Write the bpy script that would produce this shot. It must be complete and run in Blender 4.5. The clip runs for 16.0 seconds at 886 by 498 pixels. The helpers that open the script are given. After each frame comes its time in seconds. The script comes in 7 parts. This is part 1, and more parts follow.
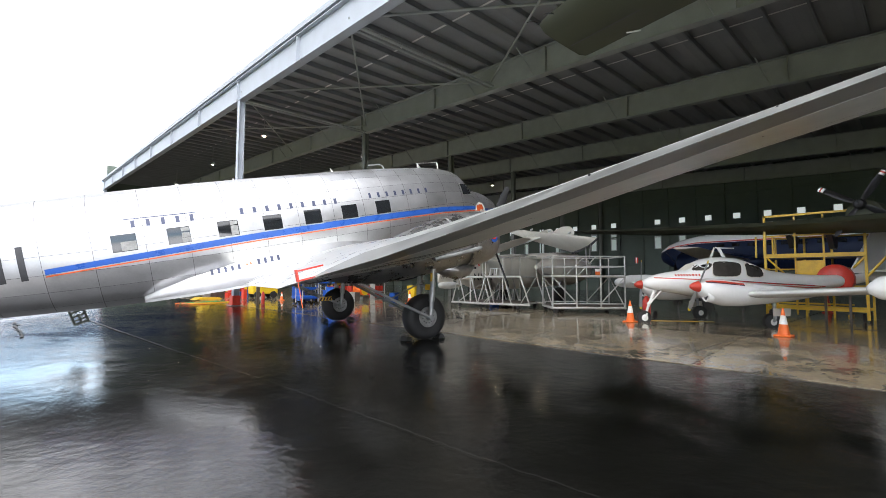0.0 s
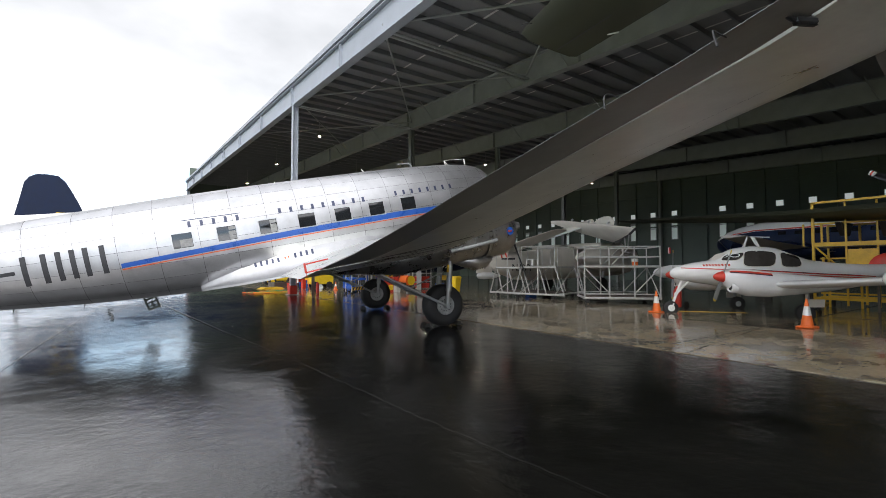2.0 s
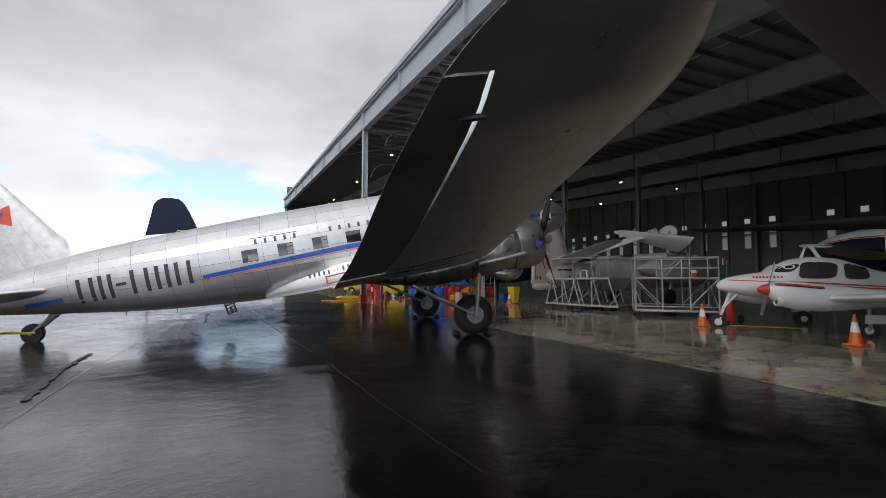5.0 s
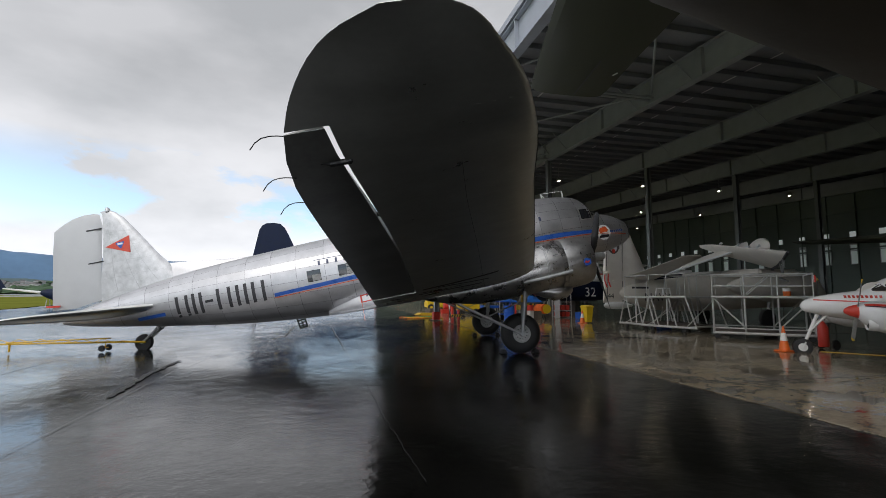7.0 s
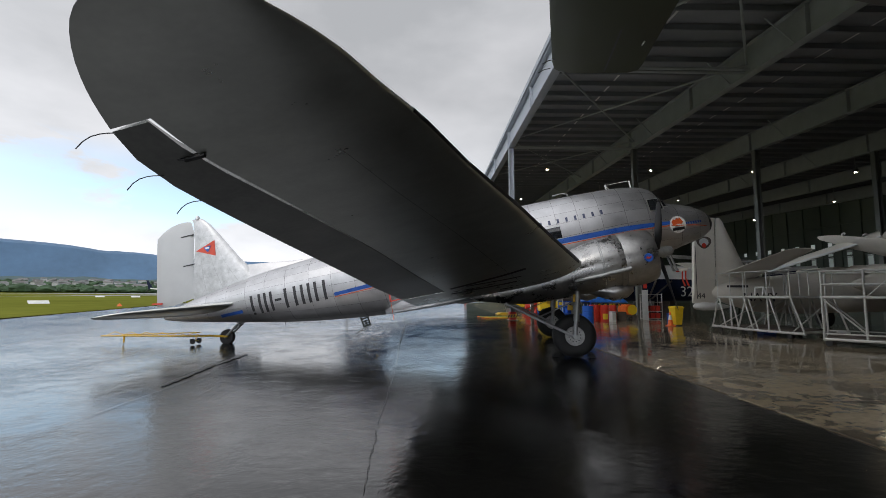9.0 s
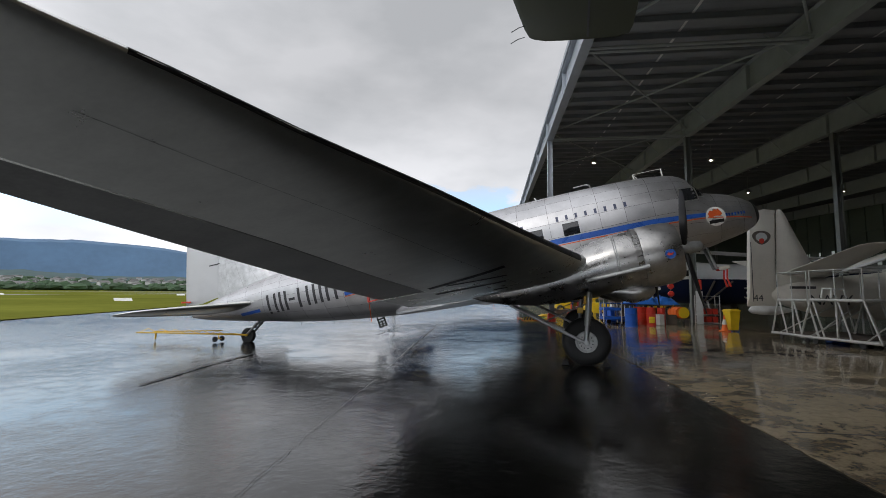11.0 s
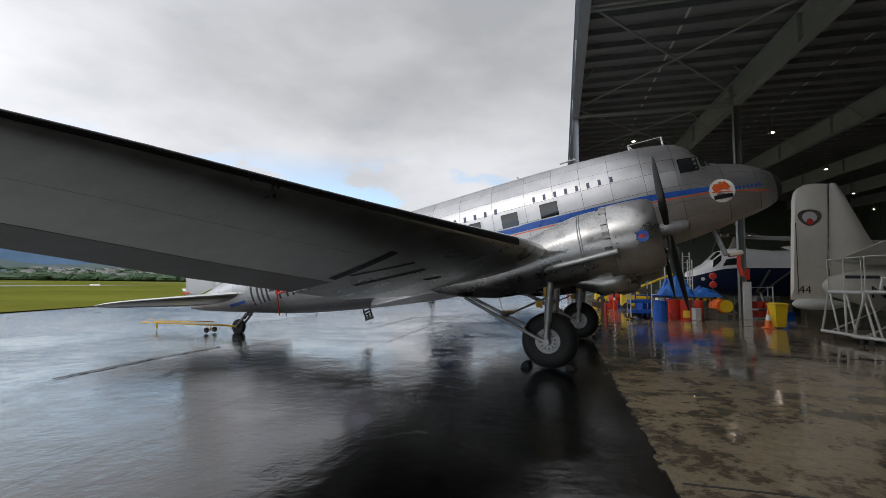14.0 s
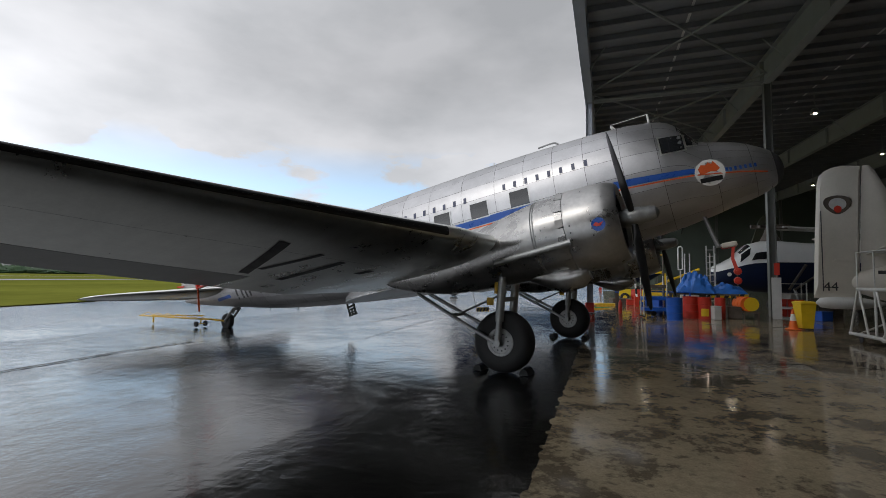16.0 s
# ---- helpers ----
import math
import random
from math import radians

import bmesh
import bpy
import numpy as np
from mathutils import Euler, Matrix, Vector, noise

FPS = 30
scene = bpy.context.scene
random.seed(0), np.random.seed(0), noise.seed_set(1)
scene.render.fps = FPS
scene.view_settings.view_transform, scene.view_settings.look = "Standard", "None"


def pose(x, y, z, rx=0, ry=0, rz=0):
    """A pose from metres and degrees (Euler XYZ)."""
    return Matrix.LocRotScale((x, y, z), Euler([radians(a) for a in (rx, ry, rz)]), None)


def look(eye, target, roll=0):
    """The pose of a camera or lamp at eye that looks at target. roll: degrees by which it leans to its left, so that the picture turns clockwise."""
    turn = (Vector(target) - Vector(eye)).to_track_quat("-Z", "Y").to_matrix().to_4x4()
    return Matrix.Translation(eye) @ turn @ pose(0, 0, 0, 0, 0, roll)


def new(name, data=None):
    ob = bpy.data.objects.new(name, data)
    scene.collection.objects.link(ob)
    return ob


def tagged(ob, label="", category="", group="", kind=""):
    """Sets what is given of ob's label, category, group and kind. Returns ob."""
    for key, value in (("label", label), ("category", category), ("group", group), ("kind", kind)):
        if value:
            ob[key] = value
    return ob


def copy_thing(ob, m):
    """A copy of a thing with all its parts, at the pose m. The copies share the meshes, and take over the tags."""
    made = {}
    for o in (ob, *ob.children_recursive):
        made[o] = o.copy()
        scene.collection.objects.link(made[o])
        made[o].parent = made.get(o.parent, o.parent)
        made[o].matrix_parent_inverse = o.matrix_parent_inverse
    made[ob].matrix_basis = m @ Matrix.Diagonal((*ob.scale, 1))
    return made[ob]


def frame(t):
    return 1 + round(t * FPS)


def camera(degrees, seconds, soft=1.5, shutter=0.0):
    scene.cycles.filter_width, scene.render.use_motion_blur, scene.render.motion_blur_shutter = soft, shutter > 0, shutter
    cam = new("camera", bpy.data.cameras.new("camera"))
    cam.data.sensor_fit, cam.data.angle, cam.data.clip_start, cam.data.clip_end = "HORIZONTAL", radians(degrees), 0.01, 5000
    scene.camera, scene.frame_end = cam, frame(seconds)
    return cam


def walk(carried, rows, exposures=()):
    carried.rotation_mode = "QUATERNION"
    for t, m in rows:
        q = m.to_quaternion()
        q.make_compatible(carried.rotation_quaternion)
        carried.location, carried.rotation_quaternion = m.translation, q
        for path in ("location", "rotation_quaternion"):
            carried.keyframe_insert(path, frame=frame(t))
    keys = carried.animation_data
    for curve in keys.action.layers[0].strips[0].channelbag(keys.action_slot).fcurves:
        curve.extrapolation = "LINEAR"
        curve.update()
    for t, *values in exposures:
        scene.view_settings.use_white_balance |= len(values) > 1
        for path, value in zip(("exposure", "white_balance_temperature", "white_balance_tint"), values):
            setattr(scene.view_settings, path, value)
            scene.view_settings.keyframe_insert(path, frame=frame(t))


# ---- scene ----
cam = camera(88.3, 16.0, soft=0.8)
PATH = [
    (0, (-0.030, -0.447, 1.340), (1.276, 1.063, 1.464), 0.23),
    (0.5, (0.001, -0.826, 1.353), (1.259, 0.724, 1.471), 0.09),
    (1, (0.162, -1.159, 1.349), (1.366, 0.435, 1.458), -0.01),
    (1.5, (0.302, -1.481, 1.369), (1.446, 0.157, 1.468), 0.01),
    (2, (0.419, -1.768, 1.361), (1.506, -0.091, 1.443), -0.01),
    (2.5, (0.559, -2.025, 1.349), (1.583, -0.307, 1.411), 0.02),
    (3, (0.657, -2.288, 1.396), (1.617, -0.534, 1.445), 0.03),
    (3.5, (0.768, -2.567, 1.385), (1.662, -0.779, 1.439), -0.06),
    (4, (0.937, -2.780, 1.377), (1.775, -0.966, 1.451), -0.04),
    (6.5, (2.161, -3.831, 1.459), (2.659, -1.903, 1.649), 0.25),
    (7, (2.503, -3.912, 1.447), (2.861, -1.954, 1.645), 0.26),
    (7.5, (2.854, -3.974, 1.449), (3.121, -2.001, 1.643), 0.34),
    (8, (3.202, -3.994, 1.446), (3.369, -2.010, 1.632), 0.21),
    (8.5, (3.555, -3.861, 1.444), (3.637, -1.871, 1.634), 0.21),
    (9, (3.925, -3.706, 1.452), (3.860, -1.717, 1.645), 0.33),
    (11.5, (5.764, -2.529, 1.469), (5.401, -0.571, 1.656), 0.66),
    (12, (6.153, -2.262, 1.469), (5.742, -0.313, 1.649), 0.63),
    (12.5, (6.519, -1.982, 1.455), (6.065, -0.042, 1.629), 0.57),
    (13, (6.874, -1.674, 1.479), (6.373, 0.255, 1.644), 0.56),
    (13.5, (7.258, -1.400, 1.495), (6.708, 0.516, 1.650), 0.60),
    (14, (7.588, -1.050, 1.492), (6.996, 0.855, 1.641), 0.62),
    (14.5, (7.916, -0.736, 1.496), (7.288, 1.158, 1.638), 0.72),
    (15, (8.276, -0.440, 1.494), (7.608, 1.441, 1.631), 0.66),
    (15.5, (8.624, -0.090, 1.500), (7.916, 1.776, 1.630), 0.78),
    (16, (8.964, 0.260, 1.507), (8.213, 2.110, 1.632), 0.81),
]
EXPO = [(0.0, 1.38), (1.5, 0.92), (3.5, 0.38), (7.0, -0.05), (9.0, -0.04), (12.5, -0.06), (16.0, -0.26)]
walk(cam, [(t, look(eye, target, roll)) for t, eye, target, roll in PATH], EXPO)

# ---- world and sun ----
SUN_EL, SUN_AZ = 38.0, 250.0
world = bpy.data.worlds.new("world")
scene.world = world
world.use_nodes = True
wn, wl = world.node_tree.nodes, world.node_tree.links
wn.clear()
w_out = wn.new("ShaderNodeOutputWorld")
w_bg = wn.new("ShaderNodeBackground")
w_sky = wn.new("ShaderNodeTexSky")
w_sky.sky_type, w_sky.sun_disc = "NISHITA", False
w_sky.sun_elevation, w_sky.sun_rotation = radians(SUN_EL), radians(SUN_AZ)
w_co = wn.new("ShaderNodeTexCoord")
w_map = wn.new("ShaderNodeMapping")
w_map.inputs["Scale"].default_value = (1.0, 1.0, 2.3)
w_n1 = wn.new("ShaderNodeTexNoise")
w_n1.inputs["Scale"].default_value, w_n1.inputs["Detail"].default_value = 2.3, 9.0
w_n1.inputs["Roughness"].default_value = 0.56
w_n2 = wn.new("ShaderNodeTexNoise")
w_n2.inputs["Scale"].default_value, w_n2.inputs["Detail"].default_value = 3.6, 7.0
w_cover = wn.new("ShaderNodeMapRange")
for k, v in (("From Min", 0.495), ("From Max", 0.55)):
    w_cover.inputs[k].default_value = v
w_sep = wn.new("ShaderNodeSeparateXYZ")
w_low = wn.new("ShaderNodeMapRange")          # thinner cloud low down, full cover overhead
for k, v in (("From Min", 0.185), ("From Max", 0.27), ("To Min", 0.0), ("To Max", 1.0)):
    w_low.inputs[k].default_value = v
w_add = wn.new("ShaderNodeMath")
w_add.operation = "ADD"
w_add.use_clamp = True
w_ramp = wn.new("ShaderNodeValToRGB")
w_ramp.color_ramp.elements[0].position, w_ramp.color_ramp.elements[0].color = 0.36, (0.74, 0.76, 0.80, 1)
w_ramp.color_ramp.elements[1].position, w_ramp.color_ramp.elements[1].color = 0.66, (0.99, 1.0, 1.045, 1)
w_gain = wn.new("ShaderNodeVectorMath")
w_gain.operation = "SCALE"
w_gain.inputs["Scale"].default_value = 9.5
w_mix = wn.new("ShaderNodeMixRGB")
wl.new(w_co.outputs["Generated"], w_map.inputs["Vector"])
wl.new(w_map.outputs["Vector"], w_n1.inputs["Vector"])
wl.new(w_map.outputs["Vector"], w_n2.inputs["Vector"])
wl.new(w_n1.outputs["Fac"], w_cover.inputs["Value"])
wl.new(w_co.outputs["Generated"], w_sep.inputs["Vector"])
wl.new(w_sep.outputs["Z"], w_low.inputs["Value"])
wl.new(w_cover.outputs["Result"], w_add.inputs[0])
w_bank = wn.new("ShaderNodeMapRange")         # a white bank along the horizon
for k, v in (("From Min", 0.15), ("From Max", 0.10), ("To Min", 0.0), ("To Max", 1.0)):
    w_bank.inputs[k].default_value = v
w_sum = wn.new("ShaderNodeMath")
w_sum.operation = "ADD"
wl.new(w_sep.outputs["Z"], w_bank.inputs["Value"])
wl.new(w_low.outputs["Result"], w_sum.inputs[0])
wl.new(w_bank.outputs["Result"], w_sum.inputs[1])
wl.new(w_sum.outputs["Value"], w_add.inputs[1])
wl.new(w_n2.outputs["Fac"], w_ramp.inputs["Fac"])
wl.new(w_ramp.outputs["Color"], w_gain.inputs[0])
wl.new(w_add.outputs["Value"], w_mix.inputs["Fac"])
w_blue = wn.new("ShaderNodeVectorMath")
w_blue.operation = "SCALE"
w_blue.inputs["Scale"].default_value = 2.5
wl.new(w_sky.outputs["Color"], w_blue.inputs[0])
wl.new(w_blue.outputs["Vector"], w_mix.inputs["Color1"])
# the cloud is brighter towards the hidden sun
w_dot = wn.new("ShaderNodeVectorMath")
w_dot.operation = "DOT_PRODUCT"
w_dot.inputs[1].default_value = Vector((-9, -12, 12)).normalized()
wl.new(w_co.outputs["Generated"], w_dot.inputs[0])
w_glow = wn.new("ShaderNodeMapRange")
w_glow.interpolation_type = "SMOOTHSTEP"
for k, v in (("From Min", -0.1), ("From Max", 0.95), ("To Min", 6.6), ("To Max", 15.6)):
    w_glow.inputs[k].default_value = v
wl.new(w_dot.outputs["Value"], w_glow.inputs["Value"])
w_hor = wn.new("ShaderNodeMapRange")          # brighter bank towards the horizon
for k, v in (("From Min", 0.05), ("From Max", 0.40), ("To Min", 1.85), ("To Max", 0.97)):
    w_hor.inputs[k].default_value = v
wl.new(w_sep.outputs["Z"], w_hor.inputs["Value"])
w_hg = wn.new("ShaderNodeMath")
w_hg.operation = "MULTIPLY"
wl.new(w_glow.outputs["Result"], w_hg.inputs[0])
wl.new(w_hor.outputs["Result"], w_hg.inputs[1])
wl.new(w_hg.outputs["Value"], w_gain.inputs["Scale"])
wl.new(w_gain.outputs["Vector"], w_mix.inputs["Color2"])
wl.new(w_mix.outputs["Color"], w_bg.inputs["Color"])
w_bg.inputs["Strength"].default_value = 0.10
wl.new(w_bg.outputs["Background"], w_out.inputs["Surface"])

sun = new("sun", bpy.data.lights.new("sun", "SUN"))
sun.data.energy, sun.data.angle, sun.data.color = 0.5, radians(14), (1.0, 0.95, 0.88)
sun.matrix_world = look((0, 0, 30), (9, 12, 18))


# ---- materials ----
def material(name, color, rough=0.5, metal=0.0, var=0.12, scale=3.0, fine=40.0, bump=0.0, rvar=0.1, tint=0.0, stretch=(1, 1, 1), spec=0.5, coat=0.0):
    """A surface with variation at two scales; tint varies it from object to object."""
    m = bpy.data.materials.new(name)
    m.use_nodes = True
    n, k = m.node_tree.nodes, m.node_tree.links
    b = n["Principled BSDF"]
    co = n.new("ShaderNodeTexCoord")
    mp = n.new("ShaderNodeMapping")
    mp.inputs["Scale"].default_value = stretch
    k.new(co.outputs["Object"], mp.inputs["Vector"])
    a, f = n.new("ShaderNodeTexNoise"), n.new("ShaderNodeTexNoise")
    a.inputs["Scale"].default_value, a.inputs["Detail"].default_value = scale, 5
    f.inputs["Scale"].default_value, f.inputs["Detail"].default_value = fine, 3
    for t in (a, f):
        k.new(mp.outputs["Vector"], t.inputs["Vector"])
    mx = n.new("ShaderNodeMath")
    mx.operation = "MULTIPLY_ADD"
    mx.inputs[1].default_value = 0.35
    k.new(f.outputs["Fac"], mx.inputs[0])
    k.new(a.outputs["Fac"], mx.inputs[2])
    src = mx.outputs[0]
    if tint:
        oi = n.new("ShaderNodeObjectInfo")
        t2 = n.new("ShaderNodeMath")
        t2.operation = "MULTIPLY_ADD"
        t2.inputs[1].default_value = tint
        k.new(oi.outputs["Random"], t2.inputs[0])
        k.new(src, t2.inputs[2])
        src = t2.outputs[0]
    r = n.new("ShaderNodeMapRange")
    r.inputs["From Min"].default_value, r.inputs["From Max"].default_value = 0.40, 0.95 + tint
    r.inputs["To Min"].default_value, r.inputs["To Max"].default_value = 1 - var, 1 + var
    k.new(src, r.inputs["Value"])
    s = n.new("ShaderNodeVectorMath")
    s.operation = "SCALE"
    s.inputs[0].default_value = color[:3]
    k.new(r.outputs["Result"], s.inputs["Scale"])
    k.new(s.outputs["Vector"], b.inputs["Base Color"])
    rr = n.new("ShaderNodeMapRange")
    rr.inputs["From Min"].default_value, rr.inputs["From Max"].default_value = 0.40, 0.95 + tint
    rr.inputs["To Min"].default_value, rr.inputs["To Max"].default_value = max(0.02, rough - rvar), min(1, rough + rvar)
    k.new(src, rr.inputs["Value"])
    k.new(rr.outputs["Result"], b.inputs["Roughness"])
    b.inputs["Metallic"].default_value = metal
    b.inputs["Specular IOR Level"].default_value = spec
    if coat:
        b.inputs["Coat Weight"].default_value, b.inputs["Coat Roughness"].default_value = coat, 0.08
    if bump:
        bp = n.new("ShaderNodeBump")
        bp.inputs["Strength"].default_value, bp.inputs["Distance"].default_value = bump, 0.01
        k.new(src, bp.inputs["Height"])
        k.new(bp.outputs["Normal"], b.inputs["Normal"])
    return m


def glow(name, color, strength):
    m = bpy.data.materials.new(name)
    m.use_nodes = True
    b = m.node_tree.nodes["Principled BSDF"]
    b.inputs["Base Color"].default_value = (*color, 1)
    b.inputs["Emission Color"].default_value = (*color, 1)
    b.inputs["Emission Strength"].default_value = strength
    return m


def wet(name, dry, dark, puddle_scale, wet_at, film=0.0, seed=0.0, wet_rough=0.04, dry_rough=0.42, mid_scale=1.3, ripple=1.0, rough_bump=0.9, wet_bump=0.45, tint=(0.7, 1.25), blend=0.022, chop=0.50):
    """Ground with films of water: damp stone between shallow puddles."""
    m = bpy.data.materials.new(name)
    m.use_nodes = True
    n, k = m.node_tree.nodes, m.node_tree.links
    b = n["Principled BSDF"]
    co = n.new("ShaderNodeTexCoord")
    mp = n.new("ShaderNodeMapping")
    mp.inputs["Location"].default_value = (seed, seed * 0.7, 0)
    k.new(co.outputs["Object"], mp.inputs["Vector"])

    def tex(scale, detail, rough=0.5):
        t = n.new("ShaderNodeTexNoise")
        t.inputs["Scale"].default_value, t.inputs["Detail"].default_value = scale, detail
        t.inputs["Roughness"].default_value = rough
        k.new(mp.outputs["Vector"], t.inputs["Vector"])
        return t.outputs["Fac"]

    big, mid, grit, fine, wave = tex(puddle_scale, 8, 0.62), tex(mid_scale, 9, 0.68), tex(55.0, 3), tex(7.0, 6, 0.6), tex(2.2, 4, 0.5)
    w = n.new("ShaderNodeMapRange")
    w.inputs["From Min"].default_value, w.inputs["From Max"].default_value = wet_at - blend, wet_at + blend
    bm_ = n.new("ShaderNodeMath")
    bm_.operation = "MULTIPLY_ADD"
    bm_.inputs[1].default_value = 0.45
    k.new(mid, bm_.inputs[0])
    bs = n.new("ShaderNodeMath")
    bs.operation = "MULTIPLY"
    bs.inputs[1].default_value = 0.55
    k.new(big, bs.inputs[0])
    k.new(bs.outputs[0], bm_.inputs[2])
    k.new(bm_.outputs[0], w.inputs["Value"])
    c = n.new("ShaderNodeMixRGB")
    c.inputs["Color1"].default_value, c.inputs["Color2"].default_value = (*dry, 1), (*dark, 1)
    k.new(w.outputs["Result"], c.inputs["Fac"])
    v = n.new("ShaderNodeMapRange")
    v.inputs["From Min"].default_value, v.inputs["From Max"].default_value = 0.3, 0.7
    v.inputs["To Min"].default_value, v.inputs["To Max"].default_value = tint
    k.new(mid, v.inputs["Value"])
    g = n.new("ShaderNodeMapRange")
    g.inputs["To Min"].default_value, g.inputs["To Max"].default_value = 0.75, 1.25
    k.new(grit, g.inputs["Value"])
    q = n.new("ShaderNodeMath")
    q.operation = "MULTIPLY"
    k.new(v.outputs["Result"], q.inputs[0])
    k.new(g.outputs["Result"], q.inputs[1])
    s = n.new("ShaderNodeVectorMath")
    s.operation = "SCALE"
    k.new(c.outputs["Color"], s.inputs[0])
    k.new(q.outputs[0], s.inputs["Scale"])
    k.new(s.outputs["Vector"], b.inputs["Base Color"])
    r = n.new("ShaderNodeMapRange")
    r.inputs["To Min"].default_value, r.inputs["To Max"].default_value = dry_rough, wet_rough
    k.new(w.outputs["Result"], r.inputs["Value"])
    r2 = n.new("ShaderNodeMath")
    r2.operation = "MULTIPLY_ADD"
    r2.inputs[1].default_value, r2.use_clamp = 0.05, True
    k.new(mid, r2.inputs[0])
    k.new(r.outputs["Result"], r2.inputs[2])
    k.new(r2.outputs[0], b.inputs["Roughness"])
    b.inputs["Specular IOR Level"].default_value = 0.6 + 0.4 * film
    if film:                                   # a film of rain water on top
        b.inputs["Coat Weight"].default_value, b.inputs["Coat IOR"].default_value = film, 1.6
        k.new(r2.outputs[0], b.inputs["Coat Roughness"])
    bp = n.new("ShaderNodeBump")
    bp.inputs["Distance"].default_value = 0.008
    st = n.new("ShaderNodeMapRange")
    st.inputs["To Min"].default_value, st.inputs["To Max"].default_value = rough_bump, wet_bump
    k.new(w.outputs["Result"], st.inputs["Value"])
    k.new(st.outputs["Result"], bp.inputs["Strength"])
    inv = n.new("ShaderNodeMath")
    inv.operation = "MULTIPLY_ADD"
    inv.inputs[1].default_value = 0.13
    k.new(grit, inv.inputs[0])
    wv = n.new("ShaderNodeMath")
    wv.operation = "MULTIPLY_ADD"
    wv.inputs[1].default_value = ripple
    k.new(wave, wv.inputs[0])
    fs_ = n.new("ShaderNodeMath")
    fs_.operation = "MULTIPLY"
    fs_.inputs[1].default_value = chop
    k.new(fine, fs_.inputs[0])
    k.new(fs_.outputs[0], wv.inputs[2])
    k.new(wv.outputs[0], inv.inputs[2])
    k.new(inv.outputs[0], bp.inputs["Height"])
    k.new(bp.outputs["Normal"], b.inputs["Normal"])
    if film:
        k.new(bp.outputs["Normal"], b.inputs["Coat Normal"])
    return m


M_SKIN = material("aluminium", (0.50, 0.50, 0.515), 0.37, 0.82, 0.20, 3.2, 26, 0.03, 0.09, 0.34, (1, 1, 1))
M_COWL = material("weathered_cowl_metal", (0.42, 0.415, 0.41), 0.34, 0.92, 0.40, 2.6, 16, 0.14, 0.20, 0.2)
M_SKINW = material("wing_aluminium", (0.76, 0.775, 0.74), 0.32, 0.93, 0.15, 2.2, 18, 0.0, 0.09, 0.15, (1, 1.6, 1))
M_AIL = material("dull_aileron_skin", (0.34, 0.345, 0.335), 0.40, 0.9, 0.28, 2.5, 25, 0.1)
M_FIN = material("fin_aluminium", (0.52, 0.525, 0.535), 0.45, 0.85, 0.26, 5.0, 40, 0.10, 0.12)
M_FABRIC = material("doped_fabric", (0.50, 0.51, 0.52), 0.55, 0.3, 0.06, 2.0, 30)
M_DARK = material("dark_seam", (0.05, 0.05, 0.055), 0.6)
M_RUBBER = material("tyre_rubber", (0.018, 0.018, 0.019), 0.62, 0, 0.3, 8, 60, 0.1)
M_STEEL = material("grey_steel", (0.34, 0.35, 0.35), 0.42, 0.6, 0.2, 8, 50)
M_BLACK = material("black_paint", (0.02, 0.02, 0.022), 0.45, 0, 0.25, 6, 40)
M_LETTER = material("dark_lettering", (0.035, 0.035, 0.04), 0.45, 0, 0.25, 9, 60)
M_NAVYLET = material("navy_lettering", (0.05, 0.06, 0.12), 0.4, 0, 0.2, 9, 60)
M_BLUE = material("blue_stripe", (0.025, 0.10, 0.42), 0.32, 0, 0.15, 5, 40)
M_RED = material("red_paint", (0.60, 0.05, 0.03), 0.35, 0, 0.15, 5, 40)
M_ORANGE = material("orange_red_paint", (0.72, 0.12, 0.03), 0.4, 0, 0.15, 5, 40)
M_WHITE = material("white_paint", (0.78, 0.78, 0.76), 0.32, 0, 0.06, 3, 30)
M_GLASS = material("dark_window_glass", (0.015, 0.017, 0.02), 0.06, 0, 0.2, 2, 20, 0, 0.03, 0, (1, 1, 1), 0.8)
# front steel: grey paint with the sky's blue light mixed into the colour
M_BEAM = material("skylit_beam_grey", (0.36, 0.39, 0.44), 0.5, 0, 0.10, 1.5, 25)
M_RAFTER = material("grey_rafter_paint", (0.35, 0.375, 0.37), 0.55, 0, 0.12, 1.5, 25)
M_COLUMN = material("dark_grey_column_paint", (0.17, 0.18, 0.165), 0.55, 0, 0.15, 1.5, 25)
M_PURLIN = material("galvanised_purlin", (0.23, 0.245, 0.255), 0.6, 0.2, 0.15, 1.0, 20)
M_ROOF = material("roof_underside", (0.27, 0.28, 0.29), 0.7, 0, 0.12, 0.6, 10)
M_WALL = material("dark_wall_sheeting", (0.10, 0.128, 0.105), 0.6, 0, 0.15, 0.5, 12)
M_APRON = wet("wet_asphalt", (0.012, 0.0118, 0.0108), (0.0045, 0.0044, 0.0040), 0.30, 0.49, film=0.12, seed=3.0, wet_rough=0.055, dry_rough=0.13, mid_scale=2.1, ripple=1.3, rough_bump=1.15, wet_bump=0.40, blend=0.06, chop=0.85)
M_FLOOR = wet("damp_concrete", (0.35, 0.284, 0.190), (0.125, 0.100, 0.068), 1.3, 0.518, seed=9.0, wet_rough=0.0, dry_rough=0.10, mid_scale=8.5, ripple=0.3, rough_bump=0.55, wet_bump=0.2, tint=(0.72, 1.22), blend=0.03)
M_GRASS = material("mown_grass", (0.150, 0.160, 0.030), 0.95, 0, 0.34, 0.05, 0.9, spec=0.0)
# the blue of distance haze is painted into the hills' colour
M_HILL = material("haze_tinted_hills", (0.105, 0.185, 0.295), 0.95, 0, 0.22, 0.004, 0.03)


